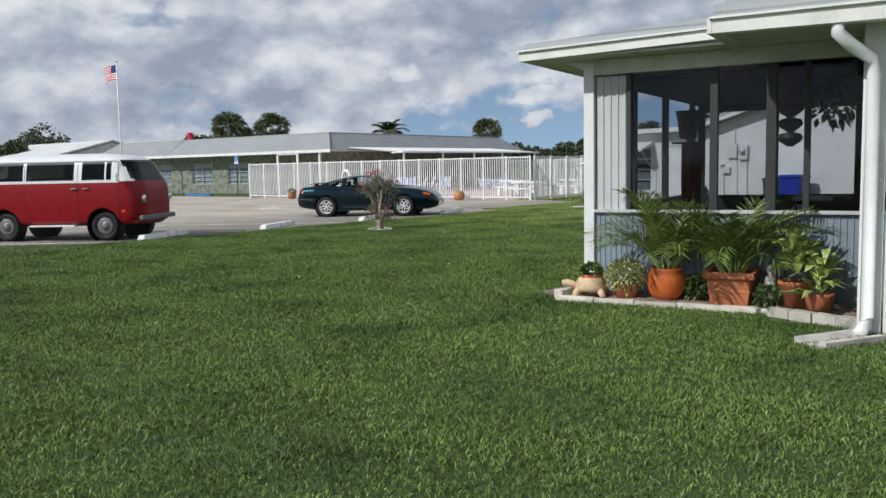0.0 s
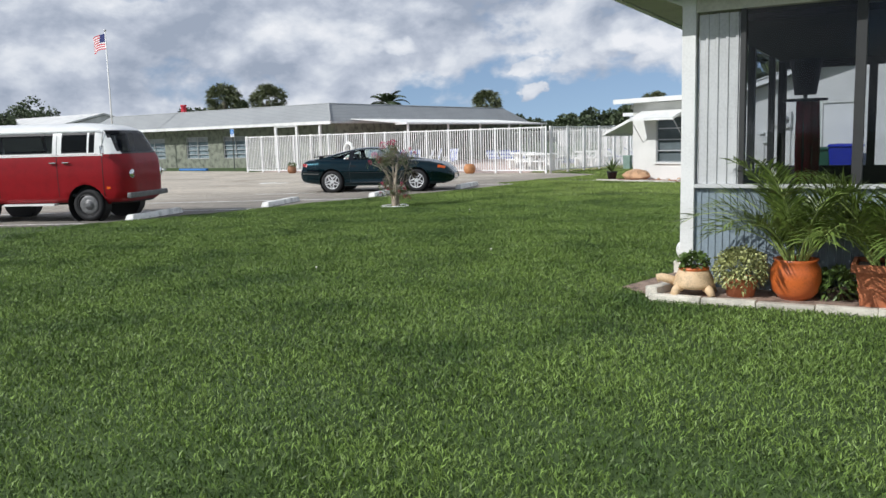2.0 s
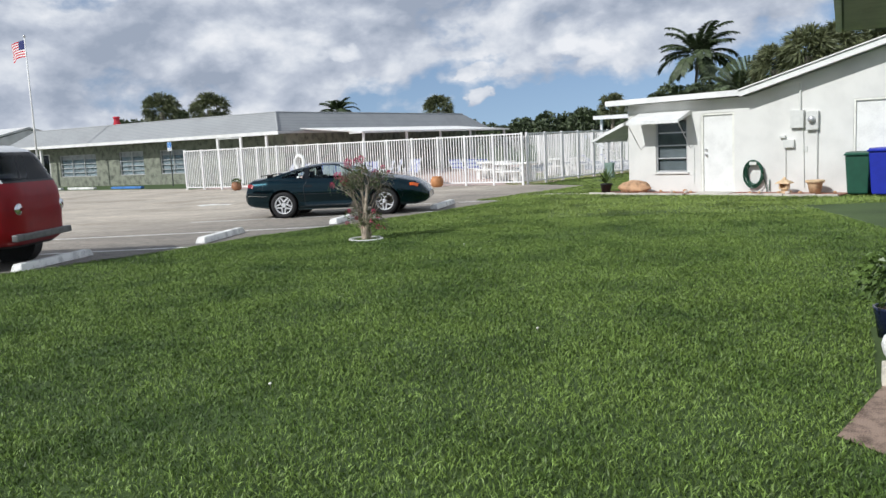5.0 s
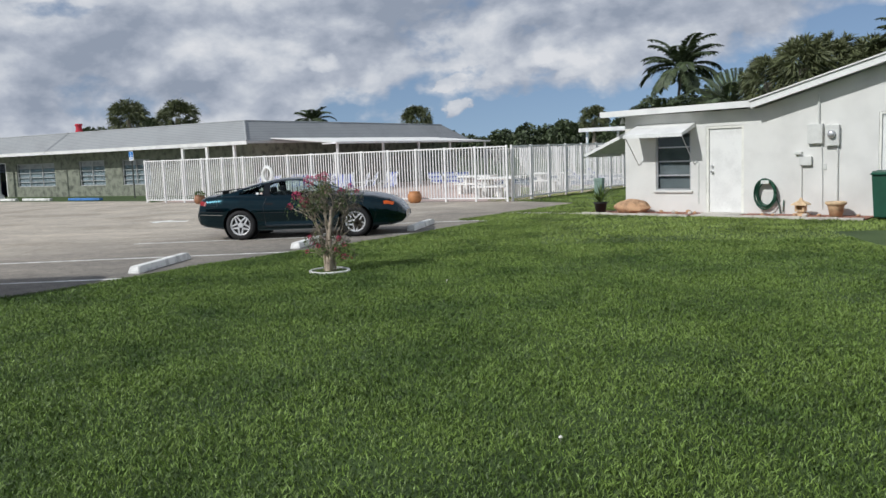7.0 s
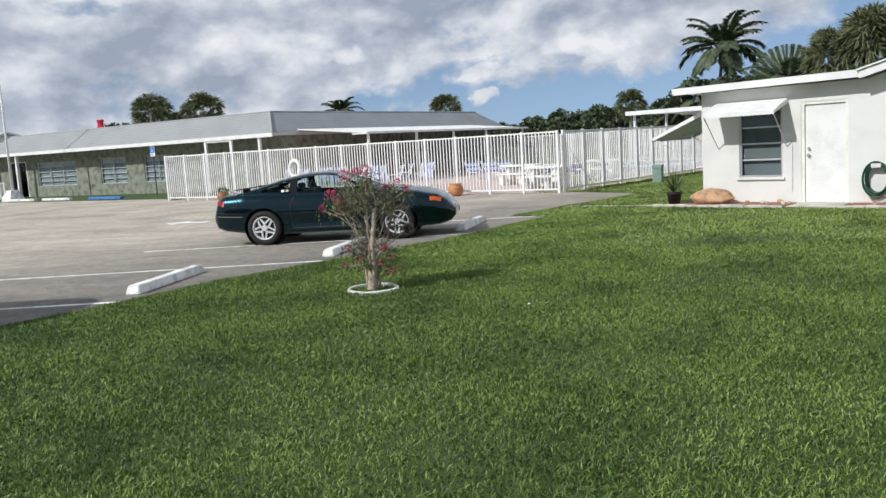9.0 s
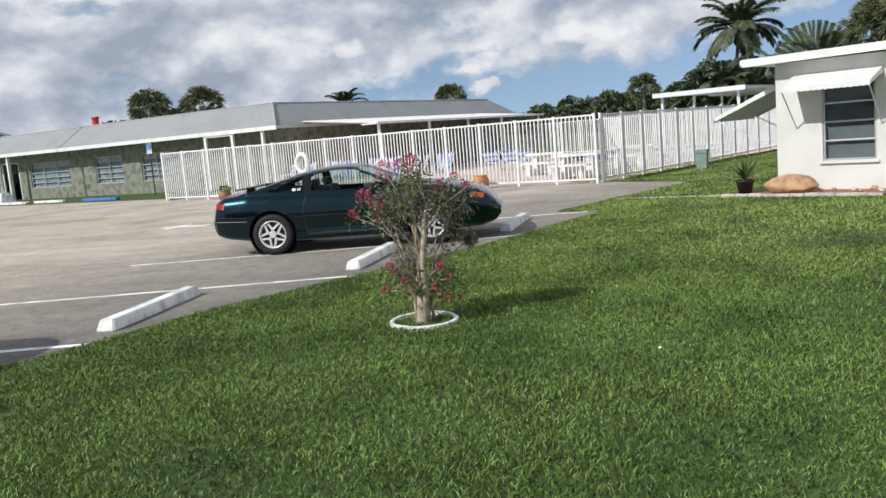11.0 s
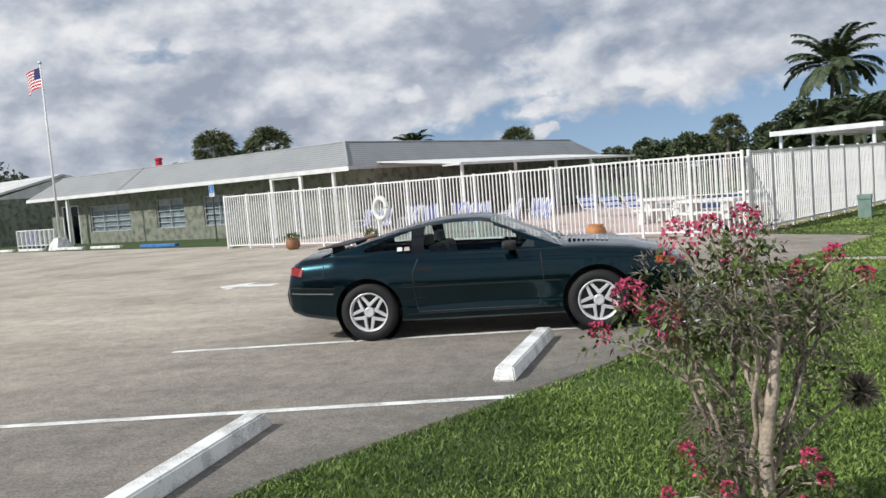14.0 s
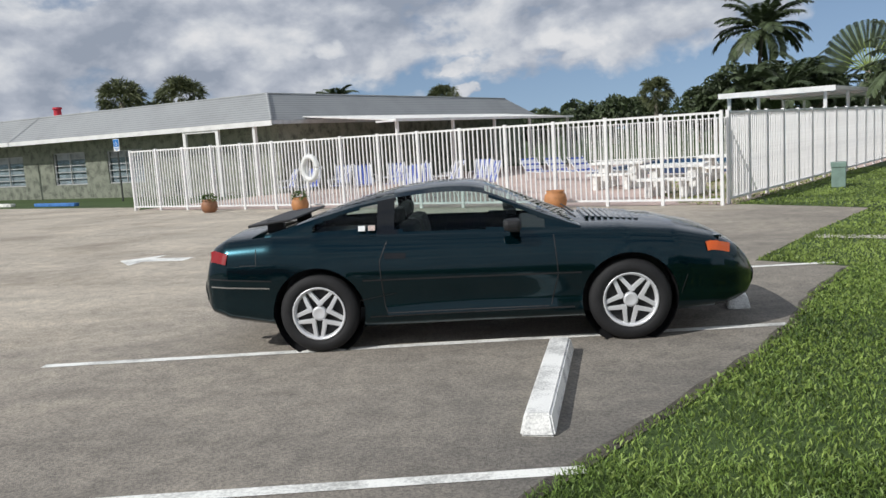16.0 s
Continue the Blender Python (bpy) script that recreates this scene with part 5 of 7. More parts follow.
def crape_myrtle():
    rng = random.Random(5)
    t = root("crape_myrtle", frame_at(-5.31, 21.2, 0, 0), "small crape myrtle with pink blossom and pale twisted stems", "shrub")
    tips = []
    stems = [(-0.10, -0.04, 1.0, -0.28, 0.05), (-0.02, 0.03, 1.12, -0.08, 0.16), (0.05, -0.05, 1.05, 0.16, -0.08), (0.08, 0.05, 0.95, 0.42, 0.10), (-0.06, 0.06, 0.9, -0.40, -0.12), (0.01, -0.07, 0.98, 0.02, -0.24), (0.11, 0.0, 0.85, 0.32, 0.3)]
    for bx, by, h, lx, ly in stems:
        bm = bmesh.new()
        pts = []
        for i in range(9):
            f = i / 8
            pts.append((bx * 0.7 + 0.56 * lx * f ** 2.0 + rng.uniform(-0.018, 0.018), by * 0.7 + 0.56 * ly * f ** 2.0 + rng.uniform(-0.018, 0.018), h * f))
        tube(bm, pts, 0.017 * rng.uniform(0.8, 1.2), 0.007, 8)
        part("stem", bm, M_BARK, t, smooth=True)
        tips.append(Vector(pts[-1]))
        tips.append(Vector(pts[7]))
    bm = bmesh.new()
    tube(bm, [(0.04, -0.08, 0.0), (0.055, -0.10, 0.30), (0.05, -0.12, 0.55), (0.085, -0.13, 0.78), (0.10, -0.13, 0.98)], 0.030, 0.024, 9)
    tube(bm, [(0.06, -0.12, 0.66), (0.02, -0.12, 0.78), (-0.02, -0.11, 0.90)], 0.020, 0.015, 8)
    tube(bm, [(0.12, -0.10, 0.62), (0.17, -0.09, 0.72), (0.20, -0.08, 0.82)], 0.008, 0.006, 6)
    part("cut_stem", bm, M_BARK, t, "pale pruned stem with a sawn end", True)
    bm = bmesh.new()
    lathe(bm, [(0.085, 0.0), (0.062, 0.05), (0.050, 0.14), (0.045, 0.22), (0.02, 0.27)], 14)
    for v in bm.verts:
        v.co += noise.noise_vector(v.co * 9) * 0.025
    part("root_stock", bm, M_BARK, t, smooth=True)
    lv, fl, dr = Leaves(), Leaves(), Leaves()
    ends = []
    for tip in tips:
        for _ in range(4):
            d = rand_dir(rng, 0.5)
            e = tip + Vector((d.x * 0.15, d.y * 0.15, d.z * 0.18 + 0.05))
            bm = bmesh.new()
            tube(bm, [tip, tip.lerp(e, 0.5) + rand_dir(rng) * 0.03, e], 0.008, 0.003, 5)
            part("twig", bm, M_BARK, t)
            ends.append(e)
    for _ in range(26):
        a, z = rng.uniform(0, 6.28), rng.uniform(0.20, 0.56)
        e = Vector((math.cos(a) * rng.uniform(0.12, 0.32), math.sin(a) * rng.uniform(0.12, 0.32), z))
        bm = bmesh.new()
        tube(bm, [(0.05 * math.cos(a), 0.05 * math.sin(a), z - 0.1), e], 0.007, 0.003, 5)
        part("twig", bm, M_BARK, t)
        ends.append(e)
    # long side shoots that carry the large sprays
    sprays = []
    for x, y, z, z0, size in ((-0.42, -0.05, 1.12, 0.72, 0.075), (-0.55, 0.02, 0.97, 0.66, 0.045), (-0.22, -0.06, 1.34, 0.9, 0.085), (-0.30, 0.05, 1.02, 0.7, 0.06), (-0.32, -0.02, 0.30, 0.2, 0.026), (-0.24, -0.12, 0.52, 0.3, 0.030), (-0.10, -0.20, 0.40, 0.25, 0.026), (0.20, -0.16, 0.50, 0.3, 0.032), (0.26, -0.10, 0.40, 0.25, 0.03), (0.16, -0.20, 0.34, 0.2, 0.026), (0.36, 0.05, 1.24, 0.8, 0.035), (0.46, 0.02, 1.16, 0.8, 0.03), (0.02, -0.1, 1.40, 0.95, 0.06), (-0.10, 0.0, 1.38, 0.9, 0.05)):
        e = Vector((x, y, z))
        base = Vector((x * 0.16, y * 0.3, z0))
        mid = base.lerp(e, 0.55) + Vector((0, 0, 0.05))
        bm = bmesh.new()
        tube(bm, [base, mid, e], 0.009, 0.004, 5)
        part("twig", bm, M_BARK, t)
        sprays.append((e, size))
        clump(lv, rng, mid, 0.10, 26, 0.038, 0.020)
        clump(lv, rng, e - Vector((0, 0, 0.05)), 0.09, 30, 0.038, 0.020)
    for e in ends:
        clump(lv, rng, e, rng.uniform(0.06, 0.12), rng.randint(16, 40) if e.z > 0.95 else rng.randint(12, 30), 0.036, 0.020)
        if rng.random() < 0.3:
            clump(dr, rng, e + Vector((0, 0, 0.05)), rng.uniform(0.08, 0.13), 130, 0.055, 0.006, 0.6)
    for c, r in ((Vector((0.40, 0.08, 1.06)), 0.13), (Vector((0.30, 0.0, 0.98)), 0.12), (Vector((0.02, -0.05, 1.08)), 0.16), (Vector((-0.06, 0.02, 0.62)), 0.15), (Vector((0.14, 0.02, 0.66)), 0.12)):
        clump(dr, rng, c, r, 240, 0.075, 0.005, 0.2)
    lv.make("crown", M_MYRTLE, t, "dark green small-leaved crown with gaps")
    dr.make("dry_growth", M_DRY, t, "dry grey seed heads")
    for e in sorted(ends, key=lambda v: v.x - 0.5 * v.y - 0.6 * v.z)[:16]:
        if rng.random() < 0.14:
            clump(fl, rng, e + Vector((-0.02, -0.03, 0.04)), rng.uniform(0.04, 0.075), 60, 0.026, 0.022, 0.5)
    for e in [v for v in ends if v.z > 1.05][:16]:
        if rng.random() < 0.12:
            clump(fl, rng, e + Vector((0, 0, 0.05)), rng.uniform(0.04, 0.07), 46, 0.026, 0.022, 0.5)
    for e in [v for v in ends if v.z < 0.5]:
        if rng.random() < 0.3:
            clump(fl, rng, e, 0.035, 24, 0.024, 0.02, 0.5)
    for e, size in sprays:
        clump(fl, rng, e + Vector((0, 0, 0.02)), size, int(2400 * size), 0.017, 0.015, 0.5)
    fl.make("blossom", M_PINK, t, "clusters of crinkled pink-red blossom")
    # a bristly air-plant ball on a side twig
    ball = Leaves()
    c = Vector((0.44, 0.10, 0.70))
    for _ in range(420):
        d = rand_dir(rng)
        ball.leaf(c, d, rand_dir(rng), 0.095, 0.007)
    ball.make("air_plant", M_DRY, t, "dark bristly air-plant ball")
    bm = bmesh.new()
    tube(bm, [(0.10, 0.03, 0.45), (0.32, 0.07, 0.62), tuple(c)], 0.008, 0.005, 5)
    part("side_twig", bm, M_BARK, t)
    ring = bmesh.new()
    lathe(ring, [(0.262, 0.0), (0.267, 0.038), (0.285, 0.044), (0.302, 0.036), (0.306, 0.0), (0.262, 0.0)], 48, cap=False)
    for v in ring.verts:
        v.co.z *= 1 + 0.25 * noise.noise(v.co * 4)
    r = finish("tree_ring", ring, M_BLOCK)
    r.matrix_world = frame_at(-5.31, 21.2, 0)
    tagged(r, "white concrete edging ring round the crape myrtle", "edging")


crape_myrtle()


def pot(name, prof, material, m, label, square=False, soil=0.9):
    """A planter on its support; prof: (radius, height) pairs up the outside."""
    t = root(name, m, label, "flower pot")
    bm = bmesh.new()
    top = prof[-1]
    full = prof + [(top[0] * 0.88, top[1]), (top[0] * 0.84, top[1] * soil - 0.01)]
    if square:
        lathe(bm, [(r * 1.38, z) for r, z in full], 4, pose(0, 0, 0, 0, 0, 45), cap=True)
    else:
        lathe(bm, full, 32, cap=True)
    part("planter", bm, material, t, smooth=not square)
    bm = bmesh.new()
    lathe(bm, [(top[0] * 0.845 * (1.38 if square else 1), top[1] * soil), (0.01, top[1] * soil + 0.015)], 4 if square else 20, pose(0, 0, 0, 0, 0, 45), cap=False)
    part("soil", bm, M_SOILD, t)
    return t


def areca(t, z, count, length, seed, spread=0.05, leaf=0.24):
    rng = random.Random(seed)
    lv = Leaves()
    for i in range(count):
        st = bmesh.new()
        a = 2 * math.pi * i / count + rng.uniform(-0.3, 0.3)
        f = rng.random()
        base = Vector((math.cos(a) * spread, math.sin(a) * spread, z))
        frond(lv, rng, base, a, radians(88 - 30 * f), length * rng.uniform(0.75, 1.08), leaf * 1.25, 0.017, 30, arch=1.1 + 0.9 * f, vee=0.45, stems=st, stem_r=0.008, fan=0.62)
        part("frond_stem", st, M_LIME, t)
    lv.make("foliage", M_PALM, t, "arching feathery green fronds")


# planting bed with kerb
def kerb_row(m, x0, x1, n, h, d, label, y=0.0):
    t = root("bed_edging", m, label, "edging")
    rng = random.Random(int(x1 * 100) + n)
    w = (x1 - x0) / n
    for i in range(n):
        bm = bmesh.new()
        box(bm, x0 + i * w + 0.004, x0 + (i + 1) * w - 0.004, y - d / 2 + rng.uniform(-0.008, 0.008), y + d / 2, 0, h + rng.uniform(-0.008, 0.008), 0.01)
        for v in bm.verts:
            v.co += noise.noise_vector(v.co * 7 + Vector((i, 0, 0))) * 0.007
        part("kerb_stone", bm, M_KERB, t)
    return t


kerb_row(NEAR, -0.22, 2.0, 5, 0.062, 0.085, "weathered cream concrete edging of the planting bed", -0.57)
kerb_row(NEAR @ pose(2.02, -0.62, 0, 0, 0, -28), 0.0, 0.95, 4, 0.10, 0.12, "rough cream edging stones by the column")
kerb_row(NEAR @ pose(-0.22, -0.52, 0, 0, 0, 70), 0.0, 0.45, 2, 0.12, 0.12, "rough cream edging stones at the bed's end")
bed = boxes((-0.15, 2.9, -0.52, 0.0, 0.0, 0.055))
bed = finish("planting_bed", bed, M_MULCH)
bed.matrix_world = NEAR
tagged(bed, "dark mulch bed along the porch wall", "planting bed", kind="structure")
sheet("mulch_patch", [tuple((NEAR @ Vector((x, y, 0))).to_2d()) for x, y in ((-0.62, -0.06), (-0.2, -0.45), (-0.05, 0.0), (-0.06, 0.98), (-0.36, 1.0))], 0.012, M_MULCH, "reddish brown bark mulch patch at the house corner", "mulch")

areca(pot("orange_pot", [(0.12, 0), (0.175, 0.06), (0.20, 0.16), (0.195, 0.25), (0.165, 0.31), (0.18, 0.335)], M_TERRA2, NEAR @ pose(0.93, -0.30, 0.055), "round orange glazed pot with an areca palm in the bed"), 0.28, 26, 1.02, 11, 0.06, 0.25)
areca(pot("square_planter", [(0.185, 0), (0.20, 0.12), (0.207, 0.13), (0.207, 0.15), (0.20, 0.155), (0.222, 0.27), (0.255, 0.275), (0.255, 0.335)], M_TERRA, NEAR @ pose(1.60, -0.28, 0.055), "square terracotta planter with a full areca palm in the bed", True), 0.28, 36, 0.98, 12, 0.1, 0.27)


def leafy(t, z, material, seed, radius, count, length, width, label, flat=0.85):
    lv = Leaves()
    rng = random.Random(seed)
    clump(lv, rng, Vector((0, 0, z)), radius, count, length, width, 0.4, flat)
    return lv.make("foliage", material, t, label)


leafy(pot("shrub_pot", [(0.11, 0), (0.14, 0.14), (0.15, 0.16)], M_TERRA, NEAR @ pose(0.50, -0.33, 0.055), "brown pot with a round variegated cream and green shrub"), 0.23, M_VARI, 3, 0.225, 2200, 0.036, 0.024, "dense variegated cream-edged leaves")
# turtle-shaped planter
tur = root("turtle_planter", NEAR @ pose(0.12, -0.38, 0.055, 0, 0, 8), "tan ceramic turtle planter with a dark green herb", "flower pot")
bm = bmesh.new()
lathe(bm, [(0.12, 0.05), (0.175, 0.07), (0.18, 0.10), (0.15, 0.17), (0.125, 0.215), (0.11, 0.215), (0.10, 0.19)], 28)
for sx, sy in ((-0.14, -0.12), (0.14, -0.12), (-0.14, 0.12), (0.14, 0.12)):
    tube(bm, [(sx * 0.7, sy * 0.7, 0.08), (sx, sy, 0.045), (sx * 1.15, sy * 1.2, 0.0)], 0.045, 0.03, 10)
tube(bm, [(-0.13, -0.02, 0.10), (-0.22, -0.03, 0.13), (-0.27, -0.03, 0.14), (-0.31, -0.03, 0.13)], 0.04, 0.035, 12)
part("shell", bm, M_TAN, tur, smooth=True)
bm = bmesh.new()
lathe(bm, [(0.115, 0.20), (0.13, 0.215), (0.13, 0.235), (0.11, 0.24), (0.10, 0.225)], 28)
part("pot_rim", bm, M_TERRA2, tur, "orange pot rim", True)
leafy(tur, 0.27, M_LEAF, 4, 0.12, 420, 0.05, 0.035, "dark green leaves", 0.7)
# pale statuette: a plain upright form
bm = bmesh.new()
lathe(bm, [(0.06, 0), (0.065, 0.04), (0.05, 0.10), (0.06, 0.2), (0.05, 0.28), (0.03, 0.31), (0.045, 0.35), (0.03, 0.39), (0.008, 0.41)], 18)
for v in bm.verts:
    v.co += noise.noise_vector(v.co * 14) * 0.012
st = finish("statuette", bm, M_CONC, smooth=True)
st.matrix_world = NEAR @ pose(1.98, -0.34, 0.055)
tagged(st, "weathered pale stone garden statuette in the bed", "statue")


def broadleaf(t, z, material, seed, count, length, label):
    lv = Leaves()
    rng = random.Random(seed)
    for i in range(count):
        a, e = rng.uniform(0, 6.28), radians(rng.uniform(15, 85))
        d = Vector((math.cos(a) * math.cos(e), math.sin(a) * math.cos(e), math.sin(e)))
        p = Vector((rng.uniform(-0.05, 0.05), rng.uniform(-0.05, 0.05), z + rng.uniform(0, 0.28)))
        lv.leaf(p + d * 0.08, d, Vector((0, 0, 1)), length * rng.uniform(0.7, 1.2), length * 0.36, 0.15, rng.uniform(0.1, 0.6))
    lv.make("foliage", material, t, label)


broadleaf(pot("leaf_pot", [(0.12, 0), (0.15, 0.22), (0.165, 0.23), (0.165, 0.27)], M_TERRA, NEAR @ pose(2.22, -0.42, 0.06), "terracotta pot of tall lime green broad leaves"), 0.28, M_LIME, 6, 70, 0.27, "broad lime green leaves")
broadleaf(pot("small_leaf_pot", [(0.10, 0), (0.13, 0.16), (0.14, 0.19)], M_TERRA, NEAR @ pose(2.45, -0.62, 0.06), "small clay pot of spreading lime green leaves"), 0.14, M_LIME, 7, 48, 0.25, "spreading lime green leaves")
leafy(pot("fern_pot", [(0.07, 0), (0.085, 0.08), (0.09, 0.09)], M_SOILD, NEAR @ pose(1.24, -0.22, 0.055), "small dark pot of dark green trailing leaves"), 0.12, M_LEAF, 8, 0.16, 420, 0.06, 0.03, "dark green leaves")
leafy(pot("hedge_pot", [(0.07, 0), (0.085, 0.07), (0.09, 0.08)], M_SOILD, NEAR @ pose(1.98, -0.50, 0.055), "small dark pot with a low green herb"), 0.12, M_LEAF, 9, 0.13, 260, 0.05, 0.03, "green leaves")
# bed beyond the corner: edging, round stone, dark blue pot
kerb_row(NEAR @ pose(-0.38, 1.02, 0), 0.0, 1.1, 4, 0.14, 0.16, "cream edging stones of the side bed")
bm = bmesh.new()
bmesh.ops.create_icosphere(bm, subdivisions=3, radius=0.115)
for v in bm.verts:
    v.co = Vector((v.co.x, v.co.y, v.co.z * 1.02 + 0.10)) + noise.noise_vector(v.co * 9) * 0.012
tube(bm, [(0, 0, 0.20), (0.0, 0.0, 0.245)], 0.022, 0.012, 8)
gb = finish("stone_ball", bm, M_BLOCK, smooth=True)
gb.matrix_world = NEAR @ pose(-0.27, 1.07, 0.135)
tagged(gb, "round pale grey stone garden ornament on the edging", "ornament")
side_bed = finish("side_bed", boxes((-0.3, -0.06, 1.12, 2.6, 0, 0.09)), M_MULCH)
side_bed.matrix_world = NEAR
tagged(side_bed, "mulched side bed along the house", "planting bed", kind="structure")
t = pot("blue_planter", [(0.13, 0), (0.16, 0.24), (0.175, 0.25), (0.18, 0.33)], M_BLUEPOT, NEAR @ pose(-0.12, 1.42, 0.09), "dark blue glazed planter with yellow leaves", True)
broadleaf(t, 0.30, M_YELLOW, 14, 60, 0.13, "bright yellow leaves")
leafy(pot("dark_shrub", [(0.12, 0), (0.15, 0.2), (0.16, 0.22)], M_BLUEPOT, NEAR @ pose(-0.25, 1.95, 0.09), "dark green bushy shrub beside the house wall"), 0.42, M_LEAF, 15, 0.26, 900, 0.06, 0.03, "dense dark green leaves")


# ---------- beside the white house ----------
M_HOSE = mat("green_hose", (0.012, 0.07, 0.04), 0.4, grain=0.1)
M_GBIN = mat("green_plastic", (0.012, 0.075, 0.045), 0.5, grain=0.1)
M_BBIN = mat("blue_plastic", (0.012, 0.025, 0.33), 0.45, grain=0.1)
M_ROCK = mat("tan_rock", (0.42, 0.26, 0.15), 0.9, grain=0.3, scale=5, fine=40, bump=0.8)
M_GREYBOX = mat("grey_enamel", (0.62, 0.63, 0.60), 0.5, grain=0.08)
M_UTIL = mat("grey_green_steel", (0.20, 0.29, 0.25), 0.55, grain=0.12)
M_RUBBLE = mat("red_bark", (0.27, 0.13, 0.09), 0.95, grain=0.4, scale=12, fine=90, bump=0.9)

bm = bmesh.new()
rng = random.Random(21)
for k in range(9):
    r, dx0, dz0 = 0.215 + rng.uniform(-0.035, 0.03), rng.uniform(-0.02, 0.02), rng.uniform(-0.03, 0.02)
    tube(bm, [(r * 0.86 * math.cos(a) + dx0, -0.03 - 0.016 * k + rng.uniform(-0.006, 0.006), r * 1.12 * math.sin(a) + dz0) for a in np.linspace(0, 2 * math.pi, 31)], 0.013, 0.013, 6)
tube(bm, [(0.18, -0.06, -0.05), (0.24, -0.05, -0.2), (0.26, -0.04, -0.36), (0.31, -0.04, -0.33), (0.32, -0.03, -0.12)], 0.011, 0.011, 6)
hose = finish("garden_hose", bm, M_HOSE, smooth=True)
hose.matrix_world = FAR @ pose(3.64, -0.005, 0.50)
hose.scale = (1.18, 1.0, 1.28)
tagged(hose, "coiled dark green garden hose hung on the white wall", "garden hose")
hanger = finish("hose_hanger", boxes((-0.09, 0.09, -0.16, 0.0, 0.14, 0.17), (-0.09, 0.09, -0.17, -0.15, 0.14, 0.22), bevel=0.004), M_GREYBOX)
hanger.matrix_world = FAR @ pose(3.64, -0.002, 0.58)
tagged(hanger, "small metal bracket holding the garden hose", "bracket")

meter = root("electric_meter", FAR @ pose(5.05, 0, 1.75), "grey electric meter and conduit on the white wall", "electric meter")
part("meter_box", boxes((-0.14, 0.14, -0.11, -0.002, -0.22, 0.22), bevel=0.008), M_GREYBOX, meter)
bm = bmesh.new()
lathe(bm, [(0.085, 0), (0.085, 0.05), (0.07, 0.09), (0.03, 0.10)], 20, pose(0, -0.11, 0.03, 90))
part("meter_glass", bm, M_ALU, meter, smooth=True)
part("breaker_box", boxes((-0.52, -0.20, -0.10, -0.002, -0.16, 0.26), bevel=0.006), M_GREYBOX, meter)
bm = bmesh.new()
tube(bm, [(-0.30, -0.03, 0.26), (-0.30, -0.03, 0.86), (-0.31, -0.03, 0.90)], 0.024, 0.024, 8)
part("mast_conduit", bm, M_GREYBOX, meter)
bm = bmesh.new()
tube(bm, [(0.10, -0.03, -0.22), (0.10, -0.03, -1.55)], 0.018, 0.018, 8)
tube(bm, [(-0.24, -0.025, -0.16), (-0.22, -0.025, -0.5), (-0.20, -0.025, -1.6)], 0.010, 0.010, 6)
part("lower_conduit", bm, M_GREYBOX, meter)
cable = root("cable_box", FAR @ pose(4.50, 0, 1.22), "small grey cable box with conduit on the white wall", "cable box")
part("box_body", boxes((-0.14, 0.12, -0.09, -0.002, -0.10, 0.09), bevel=0.008), M_GREYBOX, cable)
part("vent_cap", boxes((-0.24, -0.09, -0.08, -0.002, 0.14, 0.20), bevel=0.01), M_GREYBOX, cable)
bm = bmesh.new()
tube(bm, [(-0.10, -0.025, -0.10), (-0.10, -0.025, -1.12)], 0.011, 0.011, 6)
part("conduit", bm, M_GREYBOX, cable)
part("seal_plate", boxes((0.30, 0.42, -0.015, -0.002, -0.2, -0.08)), M_GREYBOX, cable)
bell = finish("door_bell_pipe", boxes((-0.015, 0.015, -0.02, -0.002, 0, 1.0)), M_GREYBOX)
bell.matrix_world = FAR @ pose(1.98, 0, 0.25)
tagged(bell, "thin white conduit beside the side door", "conduit")
lamp = root("eave_lamp", FAR @ pose(-0.3, 0.4, 2.42), "small white flood lamp under the eave", "lamp")
bm = bmesh.new()
lathe(bm, [(0.02, 0.0), (0.03, -0.05), (0.07, -0.14), (0.06, -0.145)], 14)
part("lamp_head", bm, M_GREYBOX, lamp)

M_KERB = M_CONC
kerb_row(FAR @ pose(-0.68, -0.98, 0), 0.0, 2.85, 11, 0.06, 0.10, "low cream edging stones of the bed by the white wall")
kerb_row(FAR @ pose(3.2, -0.93, 0), 0.0, 2.75, 11, 0.06, 0.10, "low cream edging stones of the bed by the white wall")
slab = finish("door_slab", boxes((2.2, 3.17, -0.95, -0.26, 0, 0.035), bevel=0.005), M_CONC)
slab.matrix_world = FAR
tagged(slab, "pale concrete slab before the side door", "slab", kind="structure")
bed2 = finish("gravel_bed", boxes((-0.66, 2.15, -0.92, -0.003, 0, 0.03), (3.21, 5.93, -0.87, -0.003, 0, 0.03)), M_RUBBLE)
bed2.matrix_world = FAR
tagged(bed2, "reddish bark bed along the white wall", "planting bed", kind="structure")

bm = bmesh.new()
bmesh.ops.create_icosphere(bm, subdivisions=4, radius=1.0)
for v in bm.verts:
    n_ = noise.noise_vector(v.co * 1.8) * 0.16 + noise.noise_vector(v.co * 6) * 0.04
    v.co = Vector((v.co.x * 0.46 + n_.x * 0.5, v.co.y * 0.26 + n_.y * 0.3, max(0.0, v.co.z * 0.20 + 0.13 + n_.z * 0.2)))
rock = finish("boulder", bm, M_ROCK, smooth=True)
rock.matrix_world = FAR @ pose(0.42, -0.42, 0.028)
tagged(rock, "long low tan boulder in the bed", "rock")

